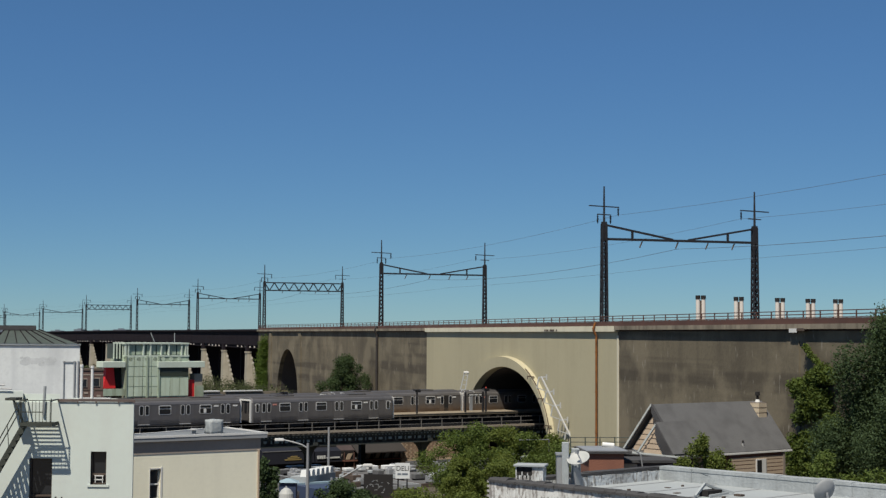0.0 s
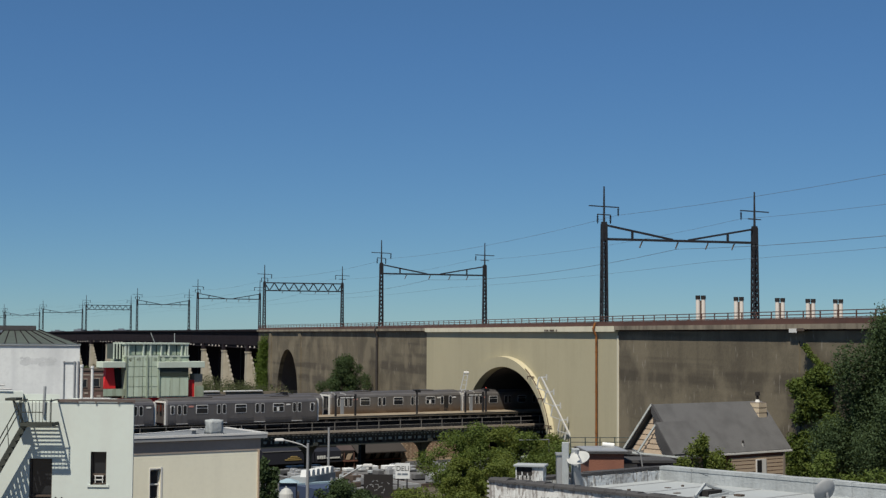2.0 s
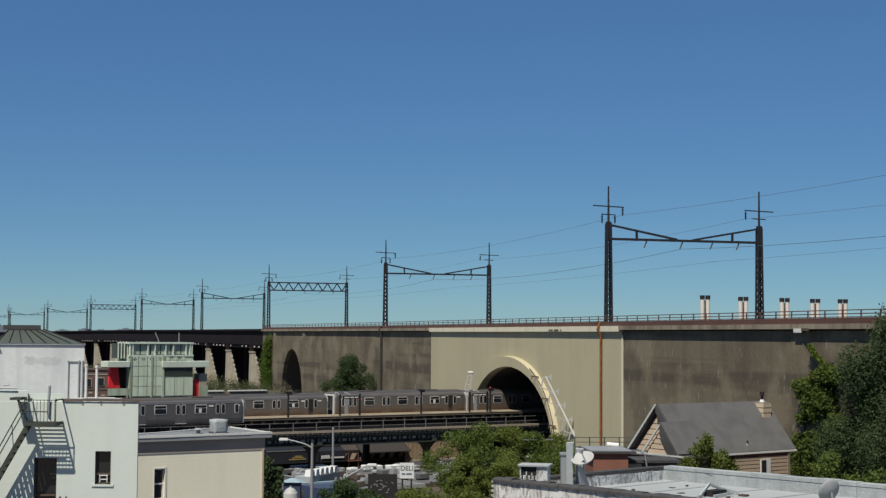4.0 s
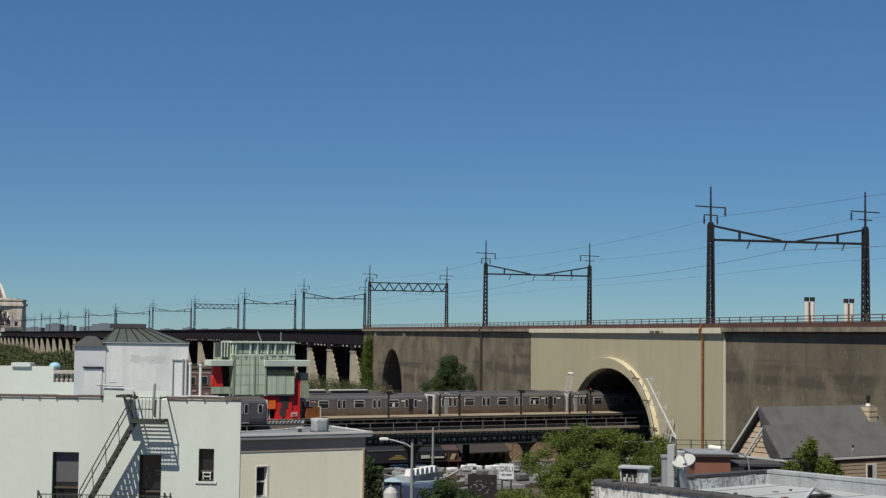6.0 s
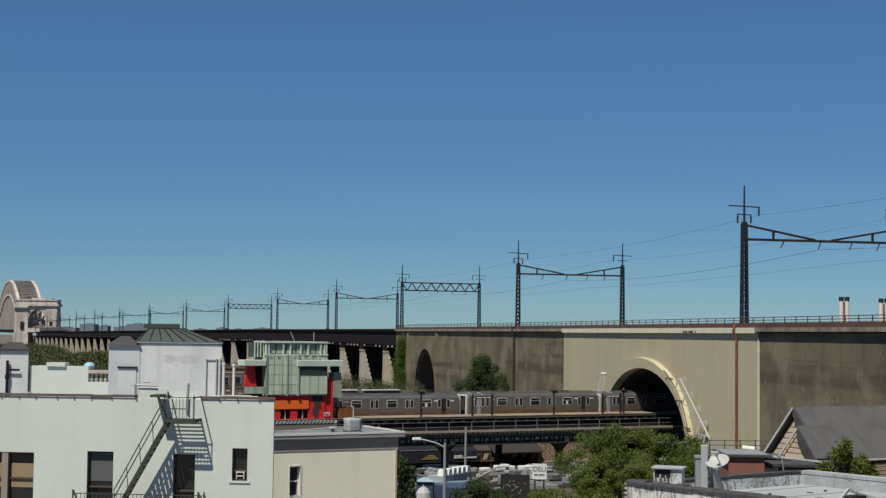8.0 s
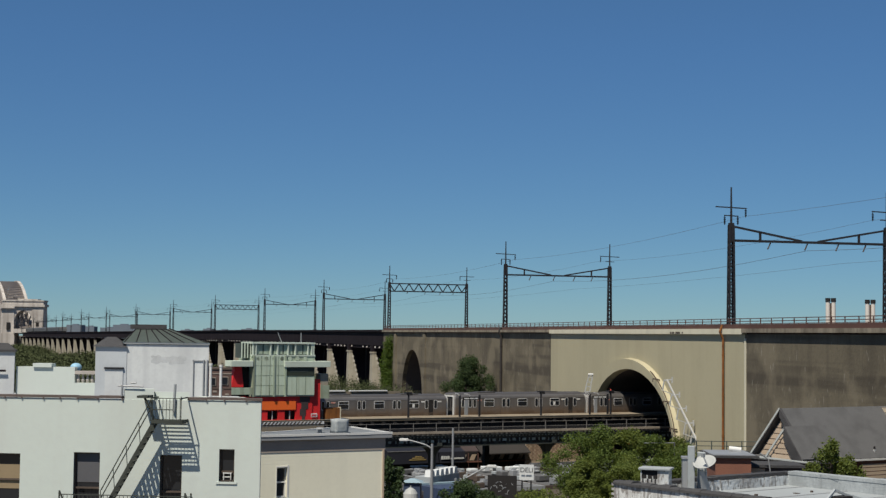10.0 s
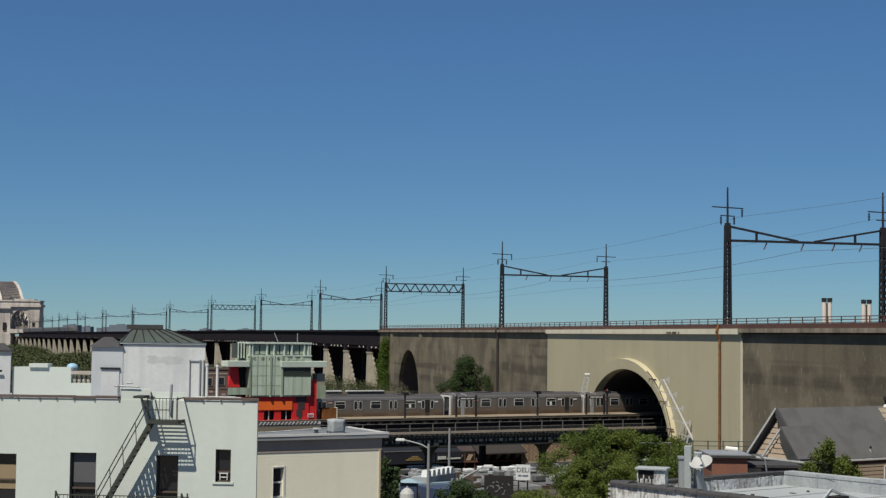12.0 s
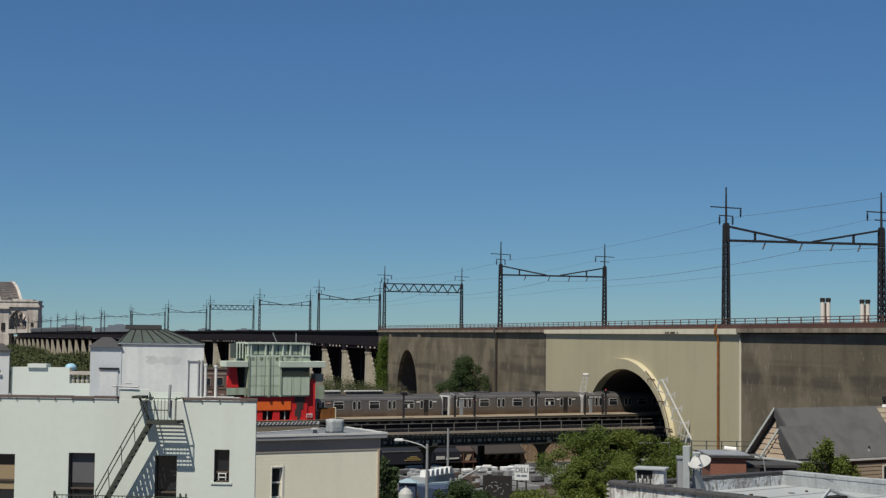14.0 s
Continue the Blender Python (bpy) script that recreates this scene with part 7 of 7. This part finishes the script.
def greenery():
    rnd = random.Random(8)
    # scrub along the foot of the far wall and the piers
    blobs = []
    for k in range(34):
        s = 140 + k * 5
        p = on_line(s, 6 + rnd.uniform(0, 5), rnd.uniform(3.6, 6.8))
        blobs.append((tuple(p), (3.0, 3.0, rnd.uniform(1.2, 2.4))))
    tagged(leaf_cloud("scrub", blobs, 30000, 0.34, M_WOODS, None, 3), "dark green scrub along the foot of the viaduct", "scrub", kind="stuff")
    # ivy on the end pier
    blobs = [(tuple(on_line(173.0 + rnd.uniform(0, 6.0 if z < 14 else 3.0), 1.3, z)), (1.2, 0.8, 1.4)) for z in np.linspace(5, 16.0, 26)]
    tagged(leaf_cloud("ivy", blobs, 12000, 0.34, M_IVY, None, 4), "bright green ivy on the end of the concrete wall", "ivy", kind="stuff")
    # climbers on the near wall: a ragged sheet of vine with a bare strand above it
    blobs = []
    for k in range(60):
        z = rnd.uniform(5.5, 15.6)
        left = -39.6 if 13.2 < z < 14.8 else (-40.6 if z >= 14.8 else -39.2 - 0.75 * max(0.0, z - 9.4) if z < 12.6 else -41.0)
        p = on_line(left - rnd.uniform(0.4, 5.0), 1.7, z)
        blobs.append((tuple(p), (0.6, 0.6, 0.5)))
    for k in range(9):
        blobs.append((tuple(on_line(-41.7 - 0.2 * k - 0.12 * (k > 4) * (k - 4), 1.4, 16.95 - 0.16 * k)), (0.22, 0.22, 0.2)))
    tagged(leaf_cloud("climber", blobs, 24000, 0.24, M_VINE, None, 6), "yellow-green climbing vine on the viaduct wall", "vine", kind="stuff")
    # far woods under the trestle
    blobs = []
    for k in range(150):
        y = rnd.uniform(380, 900)
        x = -y * rnd.uniform(0.17, 0.42)
        if x > on_line(0, 0).x - 0.36 * (y - 151) + 18:
            continue
        h = rnd.uniform(2.4, 5.4)
        blobs.append(((x - 12, y, h * 0.6), (rnd.uniform(6, 11), rnd.uniform(6, 11), h * 0.62)))
    for k in range(70):
        y = rnd.uniform(900, 1250)
        blobs.append(((-y * rnd.uniform(0.355, 0.47), y, 2), (13, 13, rnd.uniform(2.5, 4.6))))
    tagged(leaf_cloud("far_woods", blobs, 170000, 1.15, M_WOODS, None, 7), "dark green woods around the railway viaduct", "woods", kind="stuff")


greenery()


# ======== the distance ========
def far_stacks():
    for k, (x, y, top) in enumerate(((155.2, 900, 42.6), (179.1, 905, 42.0), (205.2, 910, 41.6), (225.0, 915, 41.3), (243.2, 920, 41.3))):
        g = thing("power_station_stack", pose(x, y, 0), "pair of white power station stacks with black tops", "chimney", "power station stacks")
        for dx in (-1.65, 1.65):
            bm = bmesh.new()
            tube(bm, (dx * 1.0, 0, 0), (dx, 0, top - 2.2), 1.35, 1.25, 14)
            part("chimney_shaft", bm, M_STACK, g)
            bm = bmesh.new()
            tube(bm, (dx, 0, top - 2.2), (dx, 0, top), 1.5, 1.5, 14)
            part("collar", bm, M_BLACK, g)
        boxpart("brace", (-0.5, 0.5, -0.4, 0.4, 0, top - 3), M_BROWN, g)


far_stacks()


M_BRIDGESTEEL = material("faded_bridge_steel", (0.30, 0.265, 0.25), 0.8, vary=0.4, scale=0.1)


def arch_bridge():
    d = Vector((-math.sin(radians(26)), math.cos(radians(26)), 0))
    a = Vector((math.cos(radians(26)), math.sin(radians(26)), 0))
    o = Vector((-482, 1262, 0))
    g = thing("arch_bridge", pose(0, 0, 0), "distant steel arch railway bridge with trussed ribs", "bridge")
    for off in (0, 19):
        top, low = [], []
        for k in range(37):
            u = k / 36
            q = 1 - (2 * u - 1) ** 2
            top.append(o + a * off + d * 300 * u + Vector((0, 0, 22 + 42 * q)))
            low.append(o + a * off + d * 300 * u + Vector((0, 0, 2 + 49 * q)))
        for c in (top, low):
            bm = bmesh.new()
            for p, q in zip(c, c[1:]):
                bar(bm, p, q, 2.4, 2.4)
            part("rib_chord", bm, M_STONE, g)
        bm = bmesh.new()
        for k in range(37):
            bar(bm, top[k], low[k], 1.5)
            if k < 36:
                bar(bm, top[k], low[k + 1], 1.3)
                bar(bm, low[k], top[k + 1], 1.3)
        part("rib_lacing", bm, M_BRIDGESTEEL, g)
        for k in range(1, 36, 2):
            if low[k].z > 20:
                bm = bmesh.new()
                bar(bm, low[k], Vector((low[k].x, low[k].y, 17)), 1.4)
                part("hanger", bm, M_BRIDGESTEEL, g)
        if off == 0:
            ribs = top
        else:
            bm = bmesh.new()
            for k in range(36):
                bar(bm, ribs[k], top[k], 1.1)
                bar(bm, ribs[k], top[k + 1], 0.8)
            part("bracing", bm, M_BRIDGESTEEL, g)
    bm = bmesh.new()
    p, q = o + a * 12 - d * 10, o + a * 12 + d * 430
    bar(bm, p + Vector((0, 0, 16)), q + Vector((0, 0, 16)), 26, 3.0)
    part("deck", bm, M_GIRDER, g)
    # stone tower portal
    m = pose(-486, 1248, 0, 0, 0, 8)
    t = thing("bridge_tower", m, "pale stone portal tower of the arch bridge", "tower")
    bm = bmesh.new()
    for x0, x1 in ((2, 13.3), (28.4, 38)):
        bx(bm, x0, x1, 0, 16, 0, 38)
        bx(bm, x0 - 0.8, x1 + 0.8, -0.8, 16.8, 0, 15)
    part("pier", bm, M_STONE, t)
    bm = bmesh.new()
    pts = [(13.3, 38), (13.3, 24)] + [(20.85 - 7.55 * math.cos(math.pi * k / 12), 24 + 11 * math.sin(math.pi * k / 12)) for k in range(1, 12)] + [(28.4, 24), (28.4, 38)]
    prism(bm, pts, 0.5, 15.5)
    part("arch_wall", bm, M_STONE, t)
    bm = bmesh.new()
    bx(bm, 0.8, 39.2, -1.2, 17, 38, 40)
    bx(bm, 3, 38, 0, 16, 40, 42.6)
    bx(bm, 2.4, 38.6, -0.6, 16.6, 42.6, 43.6)
    bx(bm, 16, 33, 1, 15, 43.6, 44.6)
    bx(bm, 1.4, 13.9, -2.0, 0, 36.4, 38)
    part("cornice", bm, M_STONE, t)
    bm = bmesh.new()
    bx(bm, 7.2, 10.2, -0.9, 0.1, 18, 24.4)
    part("niche", bm, M_BLACK, t)
    boxpart("niche", (32, 34.4, -0.3, 0.1, 21.2, 24.6), M_BLACK, t)
    boxpart("ledge", (13.3, 40, -2.5, 1.0, 15.4, 19.0), M_STONE, t, "stone ledge under the opening")
    for k in range(3):
        bm = bmesh.new()
        bar(bm, (14 + 4 * k, 6, 19), (19 + 4 * k, 8, 33), 1.2)
        bar(bm, (18.5 + 4 * k, 7, 19), (14.5 + 3 * k, 8, 32), 0.9)
        part("brace", bm, M_BRIDGESTEEL, t, "dark steel bracing inside the opening")


arch_bridge()


def skyline():
    rnd = random.Random(4)
    blobs = [(-0.170, 16), (-0.186, 10), (-0.2155, 17), (-0.232, 14), (-0.243, 18), (-0.258, 12), (-0.292, 24), (-0.302, 28), (-0.312, 18), (-0.325, 22), (-0.336, 26), (-0.35, 12), (-0.155, 8)]
    for q, h in blobs:
        y = rnd.uniform(2300, 2700)
        g = thing("far_building", pose(q * y, y, 0), "hazy far apartment block on the skyline", "building", "skyline")
        w = rnd.uniform(12, 34)
        boxpart("block", (-w / 2, w / 2, 0, 20, 0, 17.0 + h * 0.42), M_HAZEBLD, g)
        boxpart("roof_house", (-w / 6, w / 5, 4, 12, 17.0 + h * 0.42, 18.6 + h * 0.42), M_HAZEBLD, g)


skyline()

# ======== the train on the far viaduct ========
def coach(nose):
    """A long dull-silver coach or, with a nose, its dark locomotive; local x backwards from its front."""
    g = thing("locomotive" if nose else "passenger_coach", pose(0, 0, 0), "dark grey locomotive leading a train over the viaduct" if nose else "dull silver passenger coach on the far viaduct",
              "locomotive" if nose else "coach", "far train")
    bm = bmesh.new()
    L = 20.0 if nose else 25.9
    prism(bm, [(-1.5, 0.9), (1.5, 0.9), (1.5, 3.2), (1.1, 3.75), (0, 3.95), (-1.1, 3.75), (-1.5, 3.2)], 0.9 if nose else 0.0, L, Matrix(((0, 1, 0, 0), (1, 0, 0, 0), (0, 0, 1, 0), (0, 0, 0, 1))))
    if nose:
        prism(bm, [(0.0, 0.9), (0.9, 0.9), (0.9, 3.6), (0.25, 2.4)], -1.45, 1.45)
    part("body", bm, M_FARTRAIN if not nose else M_SHINGLE, g)
    for x0, x1 in (((1.5, 2.6), (17.8, 18.8)) if nose else tuple((2.0 + 1.9 * k, 3.3 + 1.9 * k) for k in range(12))):
        boxpart("window", (x0, x1, -1.53, -1.49, 2.2, 2.9), M_BLACKGLASS, g)
    for x in (3.5, L - 3.5):
        boxpart("truck", (x - 1.6, x + 1.6, -1.2, 1.2, 0.25, 0.95), M_UNDER, g)
    return g


def coach_pose(s):
    """Where the front stands s metres along the viaduct, on the near track."""
    a, b = on_line(s, -4.6), on_line(s + 24.0, -4.6)
    t = (b - a).normalized()
    return Matrix.Translation((a.x, a.y, 18.55 - drop(s))) @ Matrix.Rotation(math.atan2(t.y, t.x), 4, "Z")


COACHES = [coach(True), coach(False)]
COACHES += [copy_thing(COACHES[1], coach_pose(1307.0 + 26.4 * k)) for k in range(2, 12)]

# ======== things that move ========
def motions():
    gone = [(0.0, 0.0), (1.0, 4.9), (2.0, 9.72), (3.0, 14.6), (4.0, 19.3), (4.5, 21.66), (5.0, 23.85), (5.5, 26.0), (6.0, 28.15), (6.5, 30.2), (7.0, 32.2), (8.0, 35.6), (9.0, 38.0), (10.0, 39.6), (11.0, 40.4), (12.0, 40.6), (14.0, 40.6)]
    for k, car in enumerate(CARS):
        left = TAIL - 17.73 if k == 0 else TAIL - 36.2 - STEP * (k - 1)
        walk(car, [(t, car_pose(left - g, 0)) for t, g in gone])
    # the intercity train comes towards the town at a steady pace
    for k, coach in enumerate(COACHES):
        walk(coach, [(t, coach_pose(1307.0 - 35.8 * t + 26.4 * k)) for t in range(15)])


motions()
